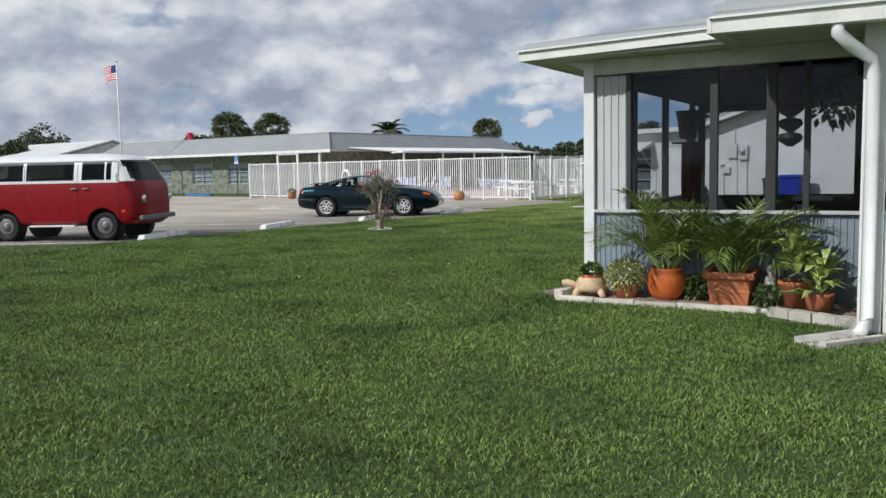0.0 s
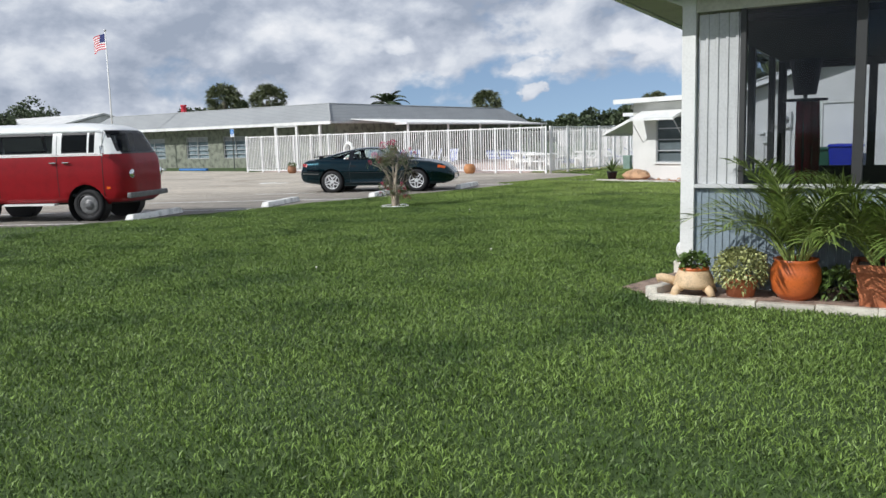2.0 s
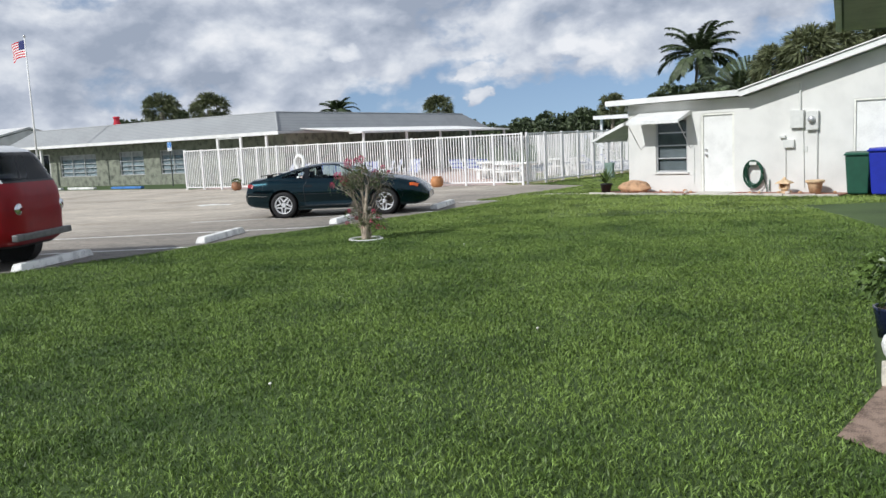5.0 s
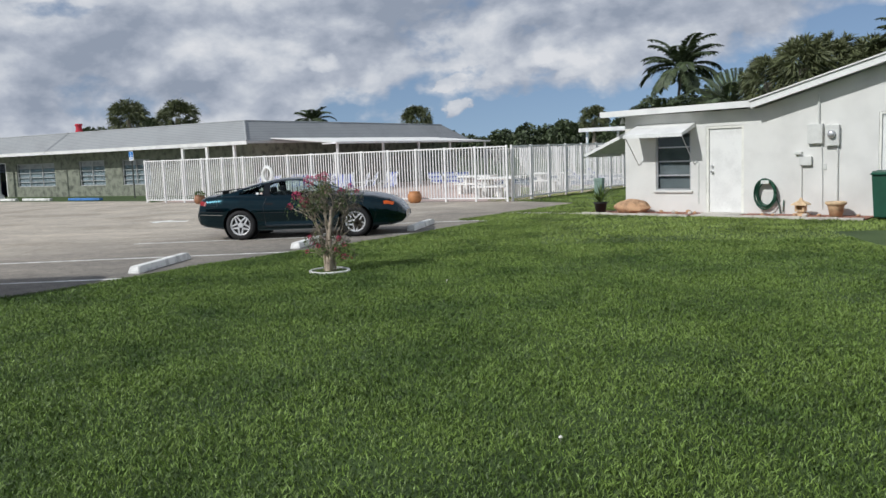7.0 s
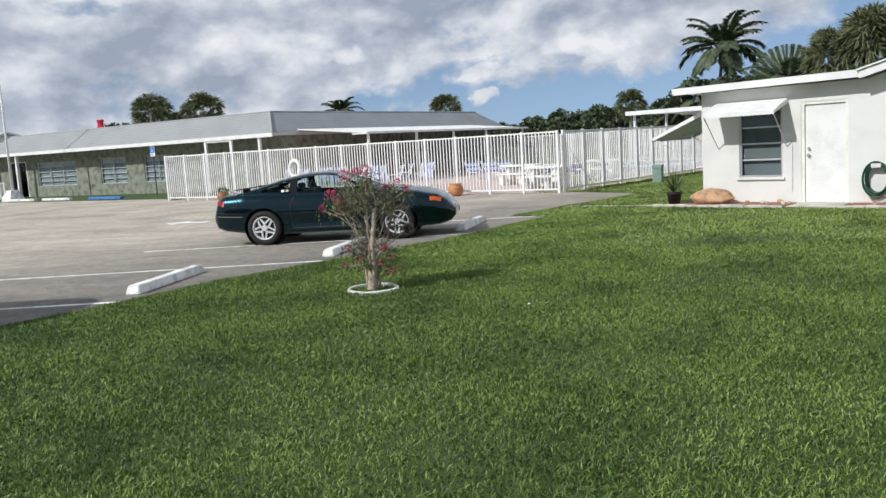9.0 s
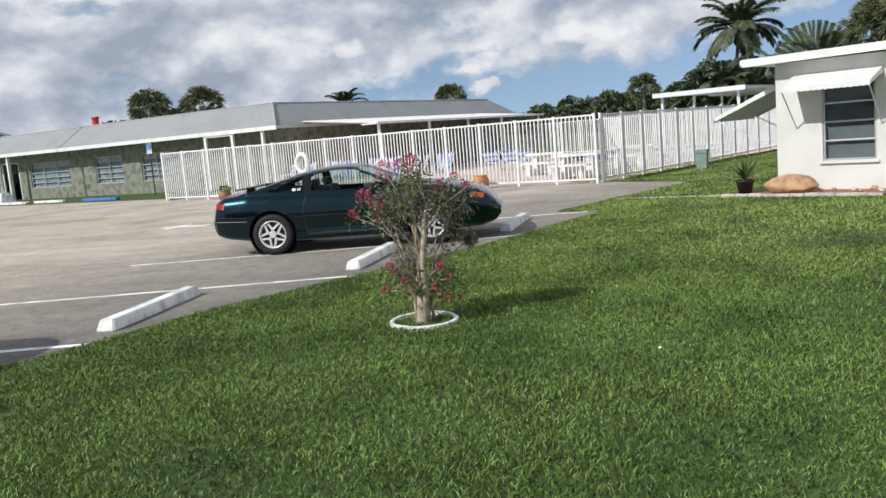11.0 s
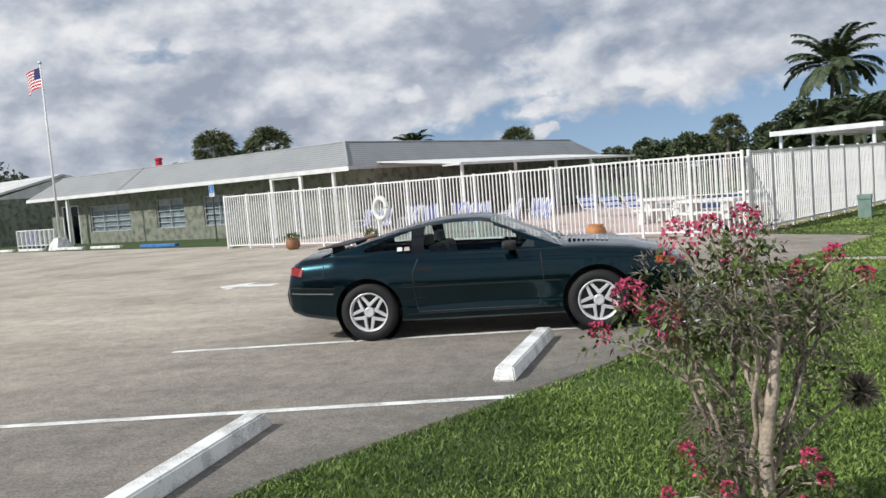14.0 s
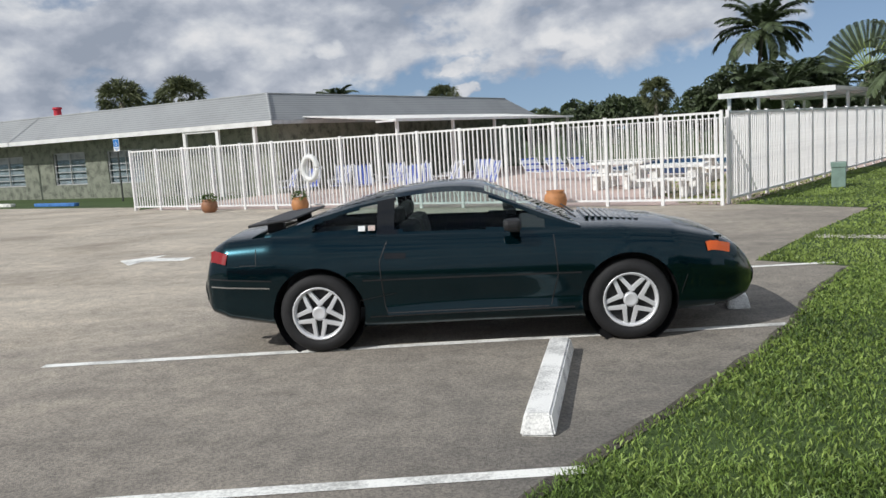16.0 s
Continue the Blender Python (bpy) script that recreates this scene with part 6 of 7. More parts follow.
ag = pot("agave_pot", [(0.12, 0), (0.16, 0.22), (0.18, 0.23), (0.18, 0.26)], M_BLACK, FAR @ pose(-0.42, -0.55, 0.03), "dark pot with a spiky agave at the house corner")
lv = Leaves()
rng = random.Random(31)
for i in range(30):
    a, e = i * 2.4, radians(18 + 65 * rng.random())
    d = Vector((math.cos(a) * math.cos(e), math.sin(a) * math.cos(e), math.sin(e)))
    lv.leaf(Vector((0, 0, 0.24)), d, Vector((0, 0, 1)), rng.uniform(0.42, 0.62), 0.055, 0.25, 0.08)
lv.make("leaves", M_LEAF, ag, "spiky grey-green agave leaves")
pot("tan_pot", [(0.12, 0), (0.17, 0.24), (0.175, 0.25), (0.215, 0.27), (0.215, 0.32)], M_TAN, FAR @ pose(5.25, -0.42, 0.03), "pale tan flared clay pot by the wall")
lan = root("stone_lantern", FAR @ pose(4.52, -0.40, 0.03), "small pagoda-shaped stone garden lantern", "garden lantern")
part("base", boxes((-0.13, 0.13, -0.13, 0.13, 0, 0.06), (-0.06, 0.06, -0.06, 0.06, 0.06, 0.10), bevel=0.008), M_TAN, lan)
part("lamp_house", boxes((-0.10, -0.06, -0.10, 0.10, 0.10, 0.24), (0.06, 0.10, -0.10, 0.10, 0.10, 0.24), (-0.06, 0.06, 0.06, 0.10, 0.10, 0.24), (-0.06, 0.06, -0.10, -0.08, 0.10, 0.14), bevel=0.004), M_TAN, lan)
bm = bmesh.new()
lathe(bm, [(0.24, 0.24), (0.22, 0.265), (0.10, 0.32), (0.05, 0.34), (0.045, 0.37), (0.012, 0.40)], 4, pose(0, 0, 0, 0, 0, 45))
part("lantern_roof", bm, M_TAN, lan)
rng = random.Random(8)
for k in range(14):
    bm = bmesh.new()
    bmesh.ops.create_icosphere(bm, subdivisions=2, radius=rng.uniform(0.04, 0.07))
    for v in bm.verts:
        v.co = Vector((v.co.x, v.co.y, v.co.z * 0.7 + 0.03)) + noise.noise_vector(v.co * 20 + Vector((k, 0, 0))) * 0.012
    o = finish("bed_stone", bm, M_ROCK if k % 3 else M_KERB, smooth=True)
    o.matrix_world = FAR @ pose(rng.choice((rng.uniform(0.95, 2.1), rng.uniform(3.3, 5.8))), rng.uniform(-0.7, -0.15), 0.028)
    tagged(o, "small rounded stone lying in the bark bed", "stone", "bed stones")


def wheelie_bin(m, material, label, w=0.56, h=1.0):
    t = root("wheelie_bin", m, label, "wheelie bin", "bins by the white house")
    bm = bmesh.new()
    vs = box(bm, -w / 2, w / 2, -0.32, 0.32, 0.06, h - 0.08, 0.03)
    for v in vs:
        f = 0.80 + 0.20 * v.co.z / h
        v.co.x *= f
        v.co.y *= f
    part("tub", bm, material, t)
    bm = bmesh.new()
    vs = box(bm, -w / 2 - 0.02, w / 2 + 0.02, -0.36, 0.36, h - 0.08, h, 0.025)
    for v in vs:
        if v.co.z > h - 0.04:
            v.co.x *= 0.9
            v.co.y *= 0.9
    part("lid", bm, material, t)
    for s in (-1, 1):
        bm = bmesh.new()
        lathe(bm, [(0.10, -0.025), (0.10, 0.025)], 18, pose(s * (w / 2 - 0.02), 0.26, 0.10, 0, 90, 0))
        part("bin_wheel", bm, M_TYRE, t)
    return t


wheelie_bin(FAR @ pose(6.26, -0.50, 0, 0, 0, 6), M_GBIN, "dark green wheeled rubbish bin beside the wall", 0.52, 1.0)
wheelie_bin(FAR @ pose(6.88, -0.62, 0, 0, 0, -4), M_BBIN, "bright blue wheeled recycling bin beside the wall", 0.62, 1.08)

# ---------- parking lot edge, sign and flag ----------
for k, x in enumerate((-21.8, -19.0, -15.6, -12.7)):
    bm = bmesh.new()
    box(bm, -1.2, 1.2, -0.11, 0.11, 0.0, 0.12, 0.02)
    o = finish("wheel_stop", bm, M_BLOCK)
    o.matrix_world = CLUB @ pose(x, -3.2 + 0.12 * k, 0.006)
    tagged(o, "white painted concrete stop along the lot's far edge", "wheel stop", "far wheel stops")
bm = bmesh.new()
box(bm, -1.25, 1.25, -0.11, 0.11, 0.0, 0.12, 0.02)
o = finish("wheel_stop", bm, M_BLUEP)
o.matrix_world = CLUB @ pose(-8.6, -2.9, 0.006)
tagged(o, "blue painted wheel stop of the accessible bay", "wheel stop", "far wheel stops")
M_POLE = mat("dark_steel_post", (0.05, 0.055, 0.05), 0.6, grain=0.1)
M_SIGNB = mat("sign_blue", (0.02, 0.19, 0.55), 0.5, grain=0.05)
sg = root("parking_sign", CLUB @ pose(-7.15, -1.0, 0), "blue and white accessible parking sign on a post", "road sign")
part("sign_post", boxes((-0.03, 0.03, -0.02, 0.02, 0, 2.45)), M_POLE, sg)
part("sign_plate", boxes((-0.17, 0.17, -0.035, -0.021, 1.95, 2.42)), M_WHITE, sg)
part("blue_panel", boxes((-0.155, 0.155, -0.042, -0.036, 2.12, 2.405)), M_SIGNB, sg)
bm = bmesh.new()
tube(bm, [(0.055 * math.cos(a) - 0.005, -0.045, 2.22 + 0.055 * math.sin(a)) for a in np.linspace(2.4, 6.6, 14)], 0.010, 0.010, 5)
tube(bm, [(-0.02, -0.045, 2.36), (-0.015, -0.045, 2.27), (0.045, -0.045, 2.265), (0.07, -0.045, 2.19)], 0.011, 0.011, 5)
part("wheelchair_mark", bm, M_WHITE, sg)
part("text_bars", boxes((-0.12, 0.12, -0.040, -0.036, 2.05, 2.075), (-0.10, 0.10, -0.040, -0.036, 2.0, 2.02)), M_SIGNB, sg)

fp = root("flagpole", CLUB @ pose(-17.1, -2.6, 0), "tall white flagpole on a white concrete base with a flag", "flagpole")
bm = bmesh.new()
lathe(bm, [(0.62, 0.0), (0.55, 0.2), (0.32, 0.55), (0.30, 0.6)], 4, pose(0, 0, 0, 0, 0, 45))
part("base", bm, M_BLOCK, fp)
bm = bmesh.new()
tube(bm, [(0, 0, 0.55), (0, 0, 4.5), (0, 0, 9.0)], 0.065, 0.04, 12)
part("pole", bm, M_WHITE, fp, smooth=True)
bm = bmesh.new()
bmesh.ops.create_icosphere(bm, subdivisions=2, radius=0.09, matrix=Matrix.Translation((0, 0, 9.06)))
part("finial", bm, M_ALU, fp, smooth=True)
M_FRED = mat("flag_red", (0.50, 0.03, 0.05), 0.8, grain=0.08)
M_FWHITE = mat("flag_white", (0.75, 0.75, 0.75), 0.8, grain=0.05)
M_FBLUE = mat("flag_blue", (0.02, 0.03, 0.13), 0.8, grain=0.08)


def flag_point(u, v):
    return (-0.06 - 1.55 * u * (1 - 0.04 * u), 0.10 * math.sin(u * 7 + v * 1.4) * (0.3 + u), 8.85 - 0.98 * v - 0.16 * u + 0.05 * math.sin(u * 5))


def flag_patch(u0, u1, v0, v1, material, off=0.0, name="stripe"):
    nu, nv = 12, 2
    vs = [tuple(Vector(flag_point(u0 + (u1 - u0) * i / nu, v0 + (v1 - v0) * j / nv)) + Vector((0, off, 0))) for i in range(nu + 1) for j in range(nv + 1)]
    fs = [(i * (nv + 1) + j, (i + 1) * (nv + 1) + j, (i + 1) * (nv + 1) + j + 1, i * (nv + 1) + j + 1) for i in range(nu) for j in range(nv)]
    return quads(name, vs, fs, material, flag_root, True)


flag_root = new("flag")
flag_root.parent = fp
for k in range(13):
    flag_patch(0.4 if k < 7 else 0, 1, k / 13, (k + 1) / 13, M_FRED if k % 2 == 0 else M_FWHITE)
flag_patch(0, 0.4, 0, 7 / 13, M_FBLUE, name="canton")

rail = root("ramp_railing", CLUB @ pose(-24.2, -0.9, 0), "white metal ramp railing by the entrance", "railing")
for k in range(9):
    o = new("post", bar_mesh("post", 0.065, 1.0))
    o.parent, o.location = rail, (k * 0.5 - 0.6, 0, 0)
for z in (0.12, 0.95):
    part("rail", boxes((-0.6, 3.4, -0.02, 0.02, z, z + 0.045)), M_FENCE, rail)
for k in range(32):
    o = new("picket", bar_mesh("rail_picket", 0.022, 0.82))
    o.parent, o.location = rail, (-0.6 + k * 0.125, 0, 0.14)
bx = finish("blue_box", boxes((-0.4, 0.4, -0.25, 0.25, 0, 0.85), (-0.43, 0.43, -0.28, 0.28, 0.852, 0.93), bevel=0.02), M_BBIN)
bx.matrix_world = CLUB @ pose(-24.0, -0.3, 0)
tagged(bx, "blue plastic storage box behind the railing", "storage box")

# arrow on the lot
bm = bmesh.new()
for poly in (((-0.45, -0.07), (0.1, -0.07), (0.1, 0.07), (-0.45, 0.07)), ((0.1, -0.22), (0.5, 0.0), (0.1, 0.22))):
    bm.faces.new([bm.verts.new((x, y, 0.011)) for x, y in poly])
ar = finish("lot_arrow", bm, M_LINE)
ar.matrix_world = frame_at(-13.0, 32.5, 175)
ar.scale = (1.3, 2.6, 1)
tagged(ar, "faded white painted arrow on the asphalt", "road marking", kind="structure")

ub = finish("utility_box", boxes((-0.15, 0.15, -0.15, 0.15, 0, 0.46), (-0.165, 0.165, -0.165, 0.165, 0.462, 0.58), bevel=0.015), M_UTIL)
ub.matrix_world = frame_at(-0.03, 40.2, -20)
tagged(ub, "grey-green steel utility pedestal on the grass", "utility box")
strip("garden_path", (-3.05, 31.95), (-0.75, 30.85), 0.35, M_CONC, 0.014, "narrow pale concrete path across the grass", "path")

# ---------- pool terrace ----------
POOL = frame_at(-3.264, 37.064, -24.9)
M_DECK = mat("pink_pool_deck", (0.56, 0.43, 0.38), 0.85, grain=0.15, scale=1.2, fine=60, bump=0.3)
M_WATER = mat("pool_water", (0.05, 0.22, 0.32), 0.05, grain=0.1, scale=2, fine=6, bump=0.15)
M_TILE = mat("dark_pool_tile", (0.03, 0.06, 0.13), 0.3, grain=0.2, scale=8)
sheet("pool_deck", [tuple((POOL @ Vector((x, y, 0))).to_2d()) for x, y in ((-18.0, 0.1), (0.2, 0.1), (2.6, 22.5), (-16.5, 22.5))], 0.012, M_DECK, "pale pink painted pool terrace", "terrace")
pool = finish("swimming_pool", boxes((-7.4, 0.0, 11.5, 11.9, 0.013, 0.20), (-7.4, 0.0, 18.6, 19.0, 0.013, 0.20), (-7.4, -7.0, 11.9, 18.6, 0.013, 0.20), (-0.4, 0.0, 11.9, 18.6, 0.013, 0.20)), M_TILE)
pool.matrix_world = POOL
tagged(pool, "swimming pool edge with dark blue tiles", "pool", kind="structure")
wt = finish("water", boxes((-7.0, -0.4, 11.9, 18.6, 0.02, 0.12)), M_WATER)
wt.matrix_world = POOL
tagged(wt, "still blue pool water", "water", kind="structure")
picket_fence(POOL @ pose(4.0, 22.3, 0), 19.2, "white metal picket fence behind the pool", 1.2)
# canopy on posts along the clubhouse
can = root("patio_canopy", CLUB, "white ribbed metal patio canopy on posts", "canopy")
bm = bmesh.new()
for k in range(52):
    y = 1.9 + k * 0.31
    prism(bm, [(-0.45, 2.80), (4.0, 2.40), (4.0, 2.44), (-0.45, 2.84)], y, y + 0.20)
    prism(bm, [(-0.45, 2.77), (4.0, 2.37), (4.0, 2.40), (-0.45, 2.80)], y + 0.201, y + 0.309)
part("canopy_sheet", bm, M_WHITE, can, "ribbed white metal sheet")
part("canopy_fascia", boxes((4.002, 4.05, 1.85, 18.0, 2.36, 2.46), (3.2, 4.0, 1.82, 1.898, 2.36, 2.42)), M_WHITE, can)
for y in (2.1, 6.0, 9.5, 13, 17.5):
    part("canopy_post", boxes((3.82, 3.92, y, y + 0.1, 0.012, 2.40)), M_WHITE, can)
for x in (-7.0,):
    part("porch_post", boxes((x + 6, x + 6.12, 0.05, 0.17, 0.0, 2.62)), M_WHITE, can)


def stone_table(m):
    t = root("stone_table", m, "white cast stone garden table on the pool terrace", "table", "terrace tables")
    bm = bmesh.new()
    box(bm, -0.75, 0.75, -0.38, 0.38, 0.66, 0.74, 0.02)
    part("tabletop", bm, M_BLOCK, t)
    for s in (-0.45, 0.45):
        bm = bmesh.new()
        vs = box(bm, s - 0.10, s + 0.10, -0.28, 0.28, 0.0, 0.66, 0.02)
        for v in vs:
            if 0.15 < v.co.z < 0.5:
                v.co.y *= 0.6
        part("leg", bm, M_BLOCK, t)
    return t


def stone_bench(m):
    t = root("stone_bench", m, "white cast stone bench by the table", "bench", "terrace benches")
    bm = bmesh.new()
    box(bm, -0.65, 0.65, -0.18, 0.18, 0.38, 0.45, 0.015)
    part("seat", bm, M_BLOCK, t)
    for s in (-0.42, 0.42):
        bm = bmesh.new()
        box(bm, s - 0.07, s + 0.07, -0.13, 0.13, 0.0, 0.38, 0.015)
        part("leg", bm, M_BLOCK, t)


for x, y in ((-1.7, 2.6), (-4.0, 5.2), (-1.6, 7.2)):
    stone_table(POOL @ pose(x, y, 0.012))
    stone_bench(POOL @ pose(x, y - 0.72, 0.012))
    stone_bench(POOL @ pose(x, y + 0.72, 0.012))

M_STRAP = mat("blue_white_strap", (0.55, 0.58, 0.68), 0.6, grain=0.1, scale=20)
M_STRAPB = mat("blue_strap", (0.06, 0.10, 0.42), 0.6, grain=0.1, scale=20)


def patio_chair():
    t = root("patio_chair", Matrix(), "white patio chair with blue and white straps", "chair", "patio chairs")
    for s in (-0.27, 0.27):
        bm = bmesh.new()
        tube(bm, [(s, -0.25, 0.0), (s, -0.28, 0.60), (s, 0.20, 0.62), (s, 0.28, 0.95)], 0.014, 0.014, 6)
        tube(bm, [(s, 0.30, 0.0), (s, 0.16, 0.42), (s, 0.38, 1.0)], 0.014, 0.014, 6)
        part("side_frame", bm, M_FENCE, t)
    for k in range(6):
        y = -0.24 + 0.075 * k
        part("seat_strap", boxes((-0.265, 0.265, y, y + 0.06, 0.40, 0.408)), M_STRAPB if k % 2 else M_STRAP, t)
    for k in range(7):
        bm = boxes((-0.265 + k * 0.076, -0.205 + k * 0.076, -0.004, 0.004, 0, 0.58))
        bm.transform(pose(0, 0.175, 0.42, -21))
        part("back_strap", bm, M_STRAPB if k % 2 else M_STRAP, t)
    return t


ch = patio_chair()
ch.matrix_world = POOL @ pose(-9.0, 2.2, 0.012, 0, 0, 20)
rng = random.Random(77)
for k in range(15):
    copy_thing(ch, POOL @ pose(-14.6 + (k % 8) * 1.05 + rng.uniform(-0.2, 0.2), 3.2 + (k // 8) * 1.6 + rng.uniform(-0.3, 0.3), 0.012, 0, 0, rng.uniform(-60, 60)))
def sun_lounger(m):
    t = root("sun_lounger", m, "white sun lounger with blue and white straps", "lounger", "sun loungers")
    for s in (-0.32, 0.32):
        bm = bmesh.new()
        tube(bm, [(s, -0.95, 0.32), (s, 0.35, 0.32), (s, 0.95, 0.80)], 0.016, 0.016, 6)
        part("side_frame", bm, M_FENCE, t)
        for y in (-0.8, 0.3):
            bm = bmesh.new()
            tube(bm, [(s, y, 0.32), (s, y - 0.06, 0.0)], 0.015, 0.015, 6)
            part("leg", bm, M_FENCE, t)
    for k in range(13):
        y = -0.93 + 0.1 * k
        part("strap", boxes((-0.31, 0.31, y, y + 0.07, 0.325, 0.333)), M_STRAPB if k % 3 == 0 else M_STRAP, t)
    for k in range(7):
        bm = boxes((-0.31, 0.31, k * 0.1, k * 0.1 + 0.07, -0.004, 0.004))
        bm.transform(pose(0, 0.37, 0.345, 38.6))
        part("strap", bm, M_STRAPB if k % 3 == 0 else M_STRAP, t)


for x, y, a in ((-0.9, 9.6, 100), (-0.5, 10.8, 95), (-6.2, 8.6, 60), (-7.4, 9.2, 55), (-8.6, 9.6, 50)):
    sun_lounger(POOL @ pose(x, y, 0.012, 0, 0, a))
lr = root("life_ring", POOL @ pose(-10.66, -0.06, 1.10), "white life ring hung on the pool fence", "life ring")
bm = bmesh.new()
tube(bm, [(0.24 * math.cos(a), 0, 0.30 * math.sin(a)) for a in np.linspace(0, 2 * math.pi, 37)], 0.068, 0.068, 10)
part("ring", bm, M_CREAM, lr, smooth=True)
bm = bmesh.new()
tube(bm, [(0.33 * math.cos(a), -0.01, 0.38 * math.sin(a)) for a in np.linspace(0.2, 6.4, 25)], 0.008, 0.008, 5)
part("grab_rope", bm, M_CREAM, lr)

def fence_pot(x, y, r, label, material, leaf):
    t = pot("urn", [(0.62 * r, 0), (0.92 * r, 0.3 * r), (r, 0.8 * r), (0.9 * r, 1.25 * r), (0.72 * r, 1.45 * r), (0.84 * r, 1.6 * r)], material, POOL @ pose(x, y, 0.006), label)
    if leaf:
        leafy(t, 1.7 * r, M_LEAF, int(-x * 10), 0.20, 260, 0.08, 0.035, "low dark green leaves", 0.6)


M_BROWN = mat("brown_clay", (0.26, 0.12, 0.06), 0.6, grain=0.2, scale=6, fine=50, bump=0.2)
fence_pot(-13.87, -0.75, 0.23, "round brown clay urn with a green plant by the fence", M_BROWN, True)
M_OCHRE = mat("ochre_clay", (0.42, 0.19, 0.075), 0.65, grain=0.2, scale=6, fine=50, bump=0.2)
fence_pot(-10.67, -0.55, 0.23, "round orange clay urn with a green plant by the fence", M_OCHRE, True)
fence_pot(-3.42, -0.45, 0.25, "round orange clay urn standing empty by the fence", M_OCHRE, False)

# flat-roofed shelter behind the side fence
sh = root("shelter", frame_at(3.516, 51.335, -30), "white flat-roofed shelter on posts behind the fence", "shelter")
for y0, y1, top in ((-0.02, 6.4, 2.70), (6.404, 9.0, 2.63), (9.004, 11.9, 2.59)):
    part("roof_panel", boxes((-4.05, 0.0, y0, y1, top - 0.12, top), bevel=0.01), M_WHITE, sh)
part("fascia", boxes((-4.15, 0.02, -0.07, -0.024, 2.52, 2.715)), M_WHITE, sh)
for y in (0.25, 4.0, 7.75, 11.4):
    for x in (-3.9, -0.45):
        part("post", boxes((x, x + 0.11, y, y + 0.11, 0, 2.465 if y > 9 else 2.505 if y > 6 else 2.575)), M_WHITE, sh)

# ---------- porch interior ----------
M_BURG = mat("red_cloth", (0.20, 0.02, 0.03), 0.9, grain=0.3, scale=8)
hang = root("hanging_cloth", NEAR @ pose(0.82, 1.1, 0.06), "dark red cloth hanging from a lamp stand in the porch", "floor lamp")
bm = bmesh.new()
tube(bm, [(0, 0, 0), (0, 0, 2.0)], 0.02, 0.02, 8)
lathe(bm, [(0.16, 0), (0.15, 0.02), (0.02, 0.04)], 18)
part("stand", bm, M_BLACK, hang)
bm = bmesh.new()
lathe(bm, [(0.10, 1.72), (0.13, 1.95), (0.15, 2.05)], 16, cap=False)
lathe(bm, [(0.20, 1.66), (0.20, 1.68)], 16)
part("shade", bm, M_BLACK, hang)
bm = bmesh.new()
for k, (x, y) in enumerate(((-0.04, 0.03), (0.03, -0.03), (0.08, 0.05))):
    tube(bm, [(x, y, 1.68), (x * 1.3, y, 1.2), (x * 1.1, y * 1.4, 0.7)], 0.045, 0.03, 8)
part("cloth", bm, M_BURG, hang)
pt = root("porch_table", NEAR @ pose(2.6, 1.4, 0.06), "dark wooden table inside the porch", "table")
part("tabletop", boxes((-0.6, 0.6, -0.4, 0.4, 0.98, 1.03), bevel=0.008), M_DARK, pt)
for x in (-0.52, 0.52):
    for y in (-0.32, 0.32):
        part("leg", boxes((x - 0.03, x + 0.03, y - 0.03, y + 0.03, 0, 0.98)), M_DARK, pt)
hp = root("hanging_basket", NEAR @ pose(2.45, 0.7, 2.64), "dark leafy plant in a basket hung from the porch ceiling", "hanging plant")
bm = bmesh.new()
tube(bm, [(0, 0, 0), (0, 0, -0.35)], 0.006, 0.006, 5)
lathe(bm, [(0.05, -0.50), (0.13, -0.42), (0.15, -0.35)], 14)
part("basket", bm, M_BLACK, hp)
leafy(hp, -0.45, M_LEAF, 41, 0.30, 420, 0.10, 0.06, "trailing dark leaves", 1.1)
gl = root("wind_chime", NEAR @ pose(2.02, 0.6, 2.64), "dark lobed ornament hung inside the porch window", "ornament")
bm = bmesh.new()
for k in range(6):
    lathe(bm, [(0.03, -0.22 - 0.155 * k), (0.105, -0.17 - 0.155 * k), (0.13, -0.13 - 0.155 * k), (0.105, -0.085 - 0.155 * k), (0.03, -0.065 - 0.155 * k)], 16)
tube(bm, [(0, 0, 0), (0, 0, -0.16)], 0.005, 0.005, 5)
part("lobes", bm, M_BLACK, gl)

# ---------- trees beyond ----------
def feather_palm(x, y, h, crown_len, n, seed, lean=0.0, label="tall feather palm with drooping dark fronds", group="", leaf=0.55, material=None, name="palm_tree"):
    t = root(name, frame_at(x, y, 0), label, "palm tree", group)
    rng = random.Random(seed)
    bm = bmesh.new()
    pts = [(lean * (i / 8) ** 2, 0, h * i / 8) for i in range(9)]
    tube(bm, pts, 0.22, 0.13, 10)
    part("trunk", bm, M_TRUNK, t, smooth=True)
    lv = Leaves()
    st = bmesh.new()
    top = Vector(pts[-1])
    for i in range(n):
        a = 2.4 * i + rng.uniform(-0.3, 0.3)
        f = i / n
        frond(lv, rng, top, a, radians(78 - 95 * f), crown_len * rng.uniform(0.85, 1.1), leaf, leaf * 0.16, 52, arch=1.1 + 0.5 * rng.random(), vee=-0.15, stems=st, stem_r=0.035)
    part("midrib", st, M_DKPALM, t)
    lv.make("crown", material or M_DKPALM, t, "drooping dark green fronds")
    return t


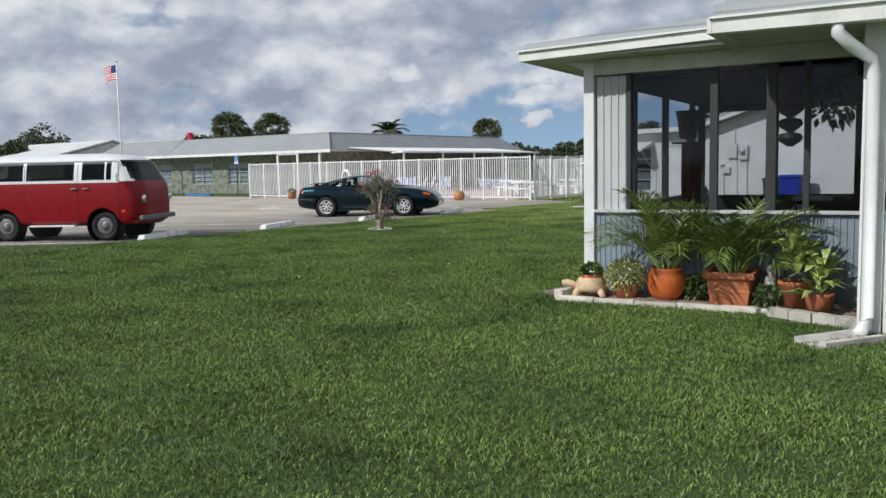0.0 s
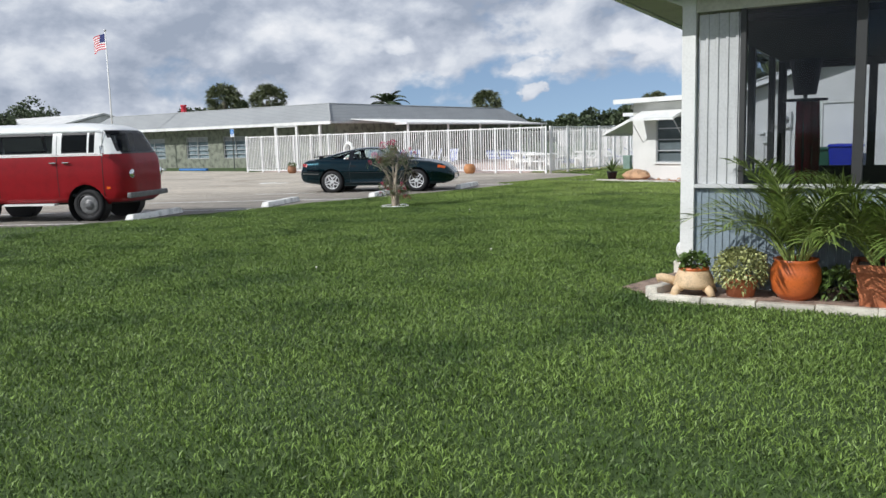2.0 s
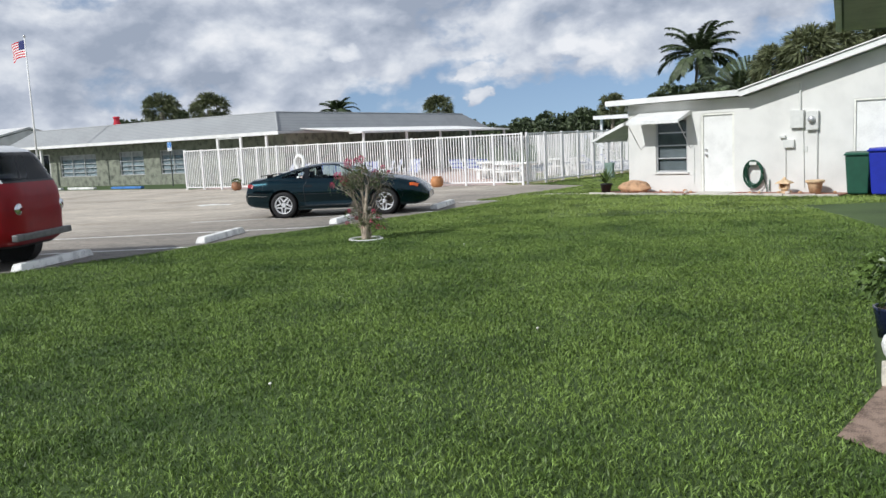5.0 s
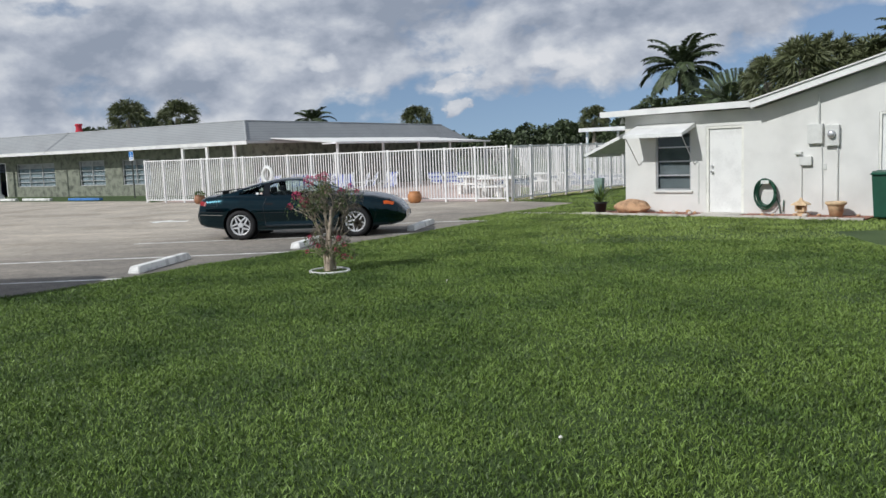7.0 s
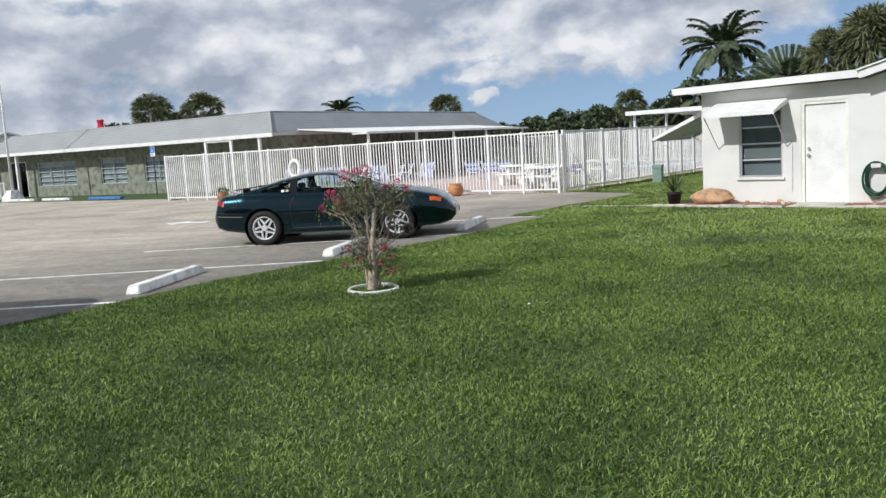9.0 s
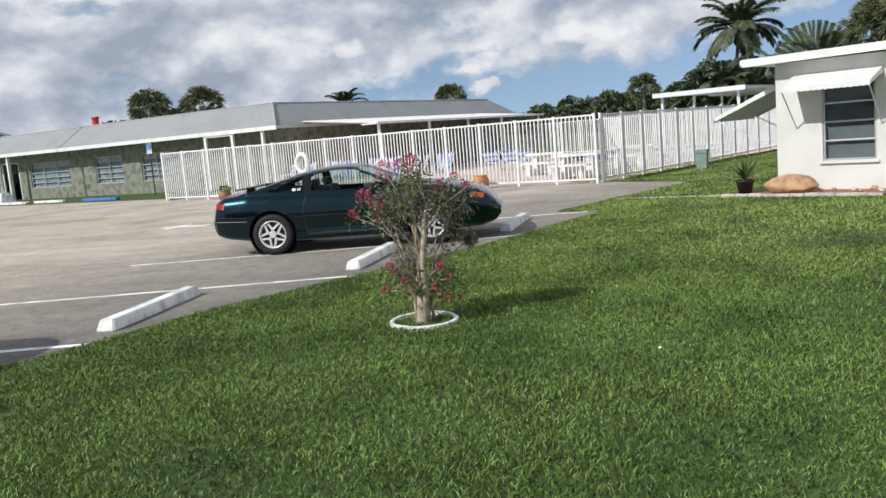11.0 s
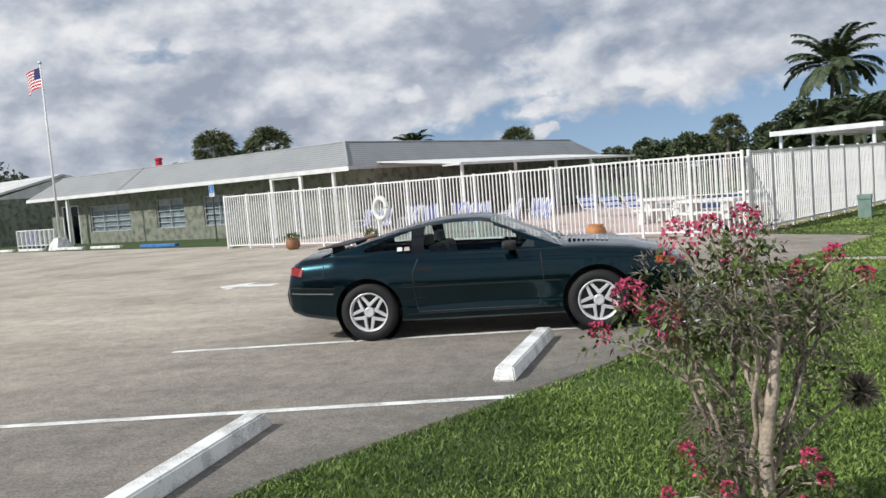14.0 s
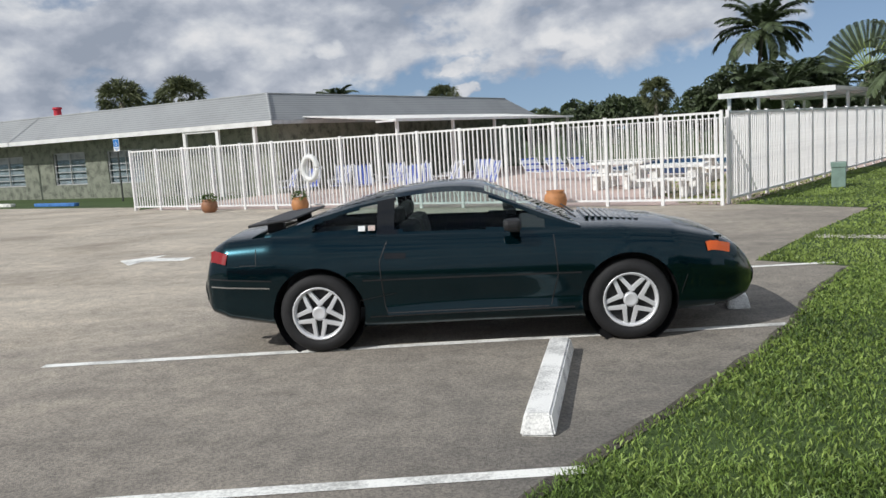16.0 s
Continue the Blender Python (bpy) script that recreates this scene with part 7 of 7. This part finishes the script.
def fan_palm(x, y, h, r, seed, count=520, group="sabal palms"):
    t = root("sabal_palm", frame_at(x, y, 0), "cabbage palm with a round dark green crown", "palm tree", group)
    rng = random.Random(seed)
    bm = bmesh.new()
    tube(bm, [(0, 0, 0), (0, 0, h * 0.5), (0, 0, h)], 0.24, 0.2, 10)
    part("trunk", bm, M_TRUNK, t)
    lv = Leaves()
    for i in range(130):
        d = rand_dir(rng, 0.55)
        c = Vector((0, 0, h)) + d * r * rng.uniform(0.35, 0.72)
        for k in range(22):
            dd = d + rand_dir(rng) * 0.75
            lv.leaf(c, dd, rand_dir(rng), r * rng.uniform(0.3, 0.5), r * 0.04, droop=0.3)
    lv.make("crown", M_SABAL, t, "round crown of stiff fan leaves")


def bushy_tree(x, y, h, r, seed, count=1600, label="dense dark green broadleaf tree on the skyline", group="skyline trees", leaf=0.35):
    t = root("tree", frame_at(x, y, 0), label, "tree", group)
    rng = random.Random(seed)
    bm = bmesh.new()
    tube(bm, [(0, 0, 0), (0.1, 0, h * 0.35), (0, 0.1, h * 0.7)], 0.25, 0.08, 8)
    for k in range(5):
        a = k * 1.3
        tube(bm, [(0, 0, h * 0.3), (math.cos(a) * r * 0.3, math.sin(a) * r * 0.3, h * 0.5), (math.cos(a) * r * 0.6, math.sin(a) * r * 0.6, h * 0.7)], 0.09, 0.03, 6)
    part("trunk", bm, M_TRUNK, t)
    lv = Leaves()
    lumps = 16
    for k in range(lumps):
        d = rand_dir(rng, 0.2)
        c = Vector((d.x * r * 0.7, d.y * r * 0.7, h * 0.62 + d.z * h * 0.27))
        clump(lv, rng, c, r * rng.uniform(0.28, 0.45), count // lumps, leaf, leaf * 0.6)
    lv.make("crown", M_DKPALM, t, "uneven leafy crown")


feather_palm(11.9, 97.7, 9.4, 4.6, 26, 1, 0.6, "tall royal palm with drooping dark fronds", "", 1.25)
for k, (x, y, h, ln) in enumerate(((9.5, 92.0, 4.2, 3.6), (14.5, 93.0, 4.6, 3.6), (12.0, 90.0, 3.8, 3.4), (17.5, 95, 4.2, 3.6), (7.8, 94, 3.0, 3.0))):
    feather_palm(x, y, h, ln, 20, 50 + k, 0.2, "lower dark palm in the clump under the royal palm", "palm clump", 0.8)
fan_palm(-35.1, 73.9, 5.4, 1.8, 2)
fan_palm(-28.9, 69.3, 5.0, 1.7, 3)
feather_palm(-25.1, 92.9, 5.4, 2.4, 20, 4, 0.1, "feather palm showing above the clubhouse roof", "", 0.7)
fan_palm(-21.5, 143.0, 7.3, 2.8, 5)
for k, (x, y, h, r) in enumerate(((-44, 85, 5.4, 2.2), (-47, 96, 6.0, 2.0), (-41, 90, 6.6, 1.2), (-60, 80, 6.5, 3.0), (-52, 66, 4.4, 1.6))):
    bushy_tree(x, y, h, r, 60 + k, 2400, leaf=0.4)
for k in range(17):
    rng = random.Random(200 + k)
    bushy_tree(-14 + k * 2.6 + rng.uniform(-1, 1), 128 + rng.uniform(-8, 8) - k * 1.8, rng.uniform(3.8, 5.0), rng.uniform(2.2, 3.2), 80 + k, 2400, leaf=0.5)
fan_palm(4.0, 104, 4.8, 1.9, 6)
# fan of the traveller's palm
tp = root("travellers_palm", frame_at(12.1, 72.0, 12), "traveller's palm with fronds in a flat fan", "palm tree")
bm = bmesh.new()
tube(bm, [(0, 0, 0), (0, 0, 4.2)], 0.22, 0.2, 10)
part("trunk", bm, M_TRUNK, tp)
lv, st, rng = Leaves(), bmesh.new(), random.Random(9)
for k in range(17):
    a = radians(12 + 156 * k / 16)
    p0, p1, p2 = Vector((0, 0, 4.1)), Vector((math.cos(a) * 1.3, rng.uniform(-0.08, 0.08), 4.1 + math.sin(a) * 1.3)), Vector((math.cos(a) * 2.9, rng.uniform(-0.2, 0.2), 4.1 + math.sin(a) * 2.8))
    tube(st, [p0, p1, p2], 0.05, 0.02, 5)
    d = (p2 - p1).normalized()
    s = Vector((-d.z, 0, d.x))
    for q in range(16):
        p = p1.lerp(p2, q / 15)
        for sg_ in (-1, 1):
            lv.leaf(p, s * sg_ + d * 0.45, Vector((0, 1, 0)), 0.42, 0.12, 0.0, 0.25)
part("leaf_stalk", st, M_LIME, tp)
lv.make("crown", M_DKPALM, tp, "fan of split paddle leaves")
for k, (x, y, h, r) in enumerate(((16, 62, 5.0, 2.4), (20, 66, 5.4, 2.6), (12, 68, 4.0, 2.0), (24, 60, 5.4, 2.6), (9.2, 93.5, 6.0, 2.8), (12.6, 94.5, 6.6, 3.0), (15.6, 94, 5.8, 2.8), (6.6, 95, 4.6, 2.2))):
    bushy_tree(x, y, h, r, 300 + k, 2600, leaf=0.4)
# sabal clump behind the white house
for k, (x, y, h, r) in enumerate(((9.2, 52.8, 4.6, 1.5), (10.6, 52.0, 5.1, 1.8), (12.2, 52.4, 5.2, 1.8), (13.6, 51.6, 5.0, 1.7), (15.2, 51.0, 5.3, 1.8))):
    fan_palm(x, y, h, r, 400 + k, group="palms behind the white house")
feather_palm(14.4, 50.0, 6.0, 1.8, 16, 410, 0.2, "feather palm behind the white house", "", 0.6)
feather_palm(7.6, 54.5, 3.4, 2.6, 16, 411, 0.1, "low feather palm behind the white house", "", 0.6)
bm = bmesh.new()
lathe(bm, [(0.24, 3.6), (0.24, 4.15), (0.20, 4.2), (0.20, 4.5), (0.26, 4.52), (0.22, 4.62)], 16)
ch2 = part("roof_vent", bm, M_FRED, club, "red roof vent pipe")
ch2.matrix_local = CLUB.inverted() @ frame_at(-33.0, 62.7, -24)
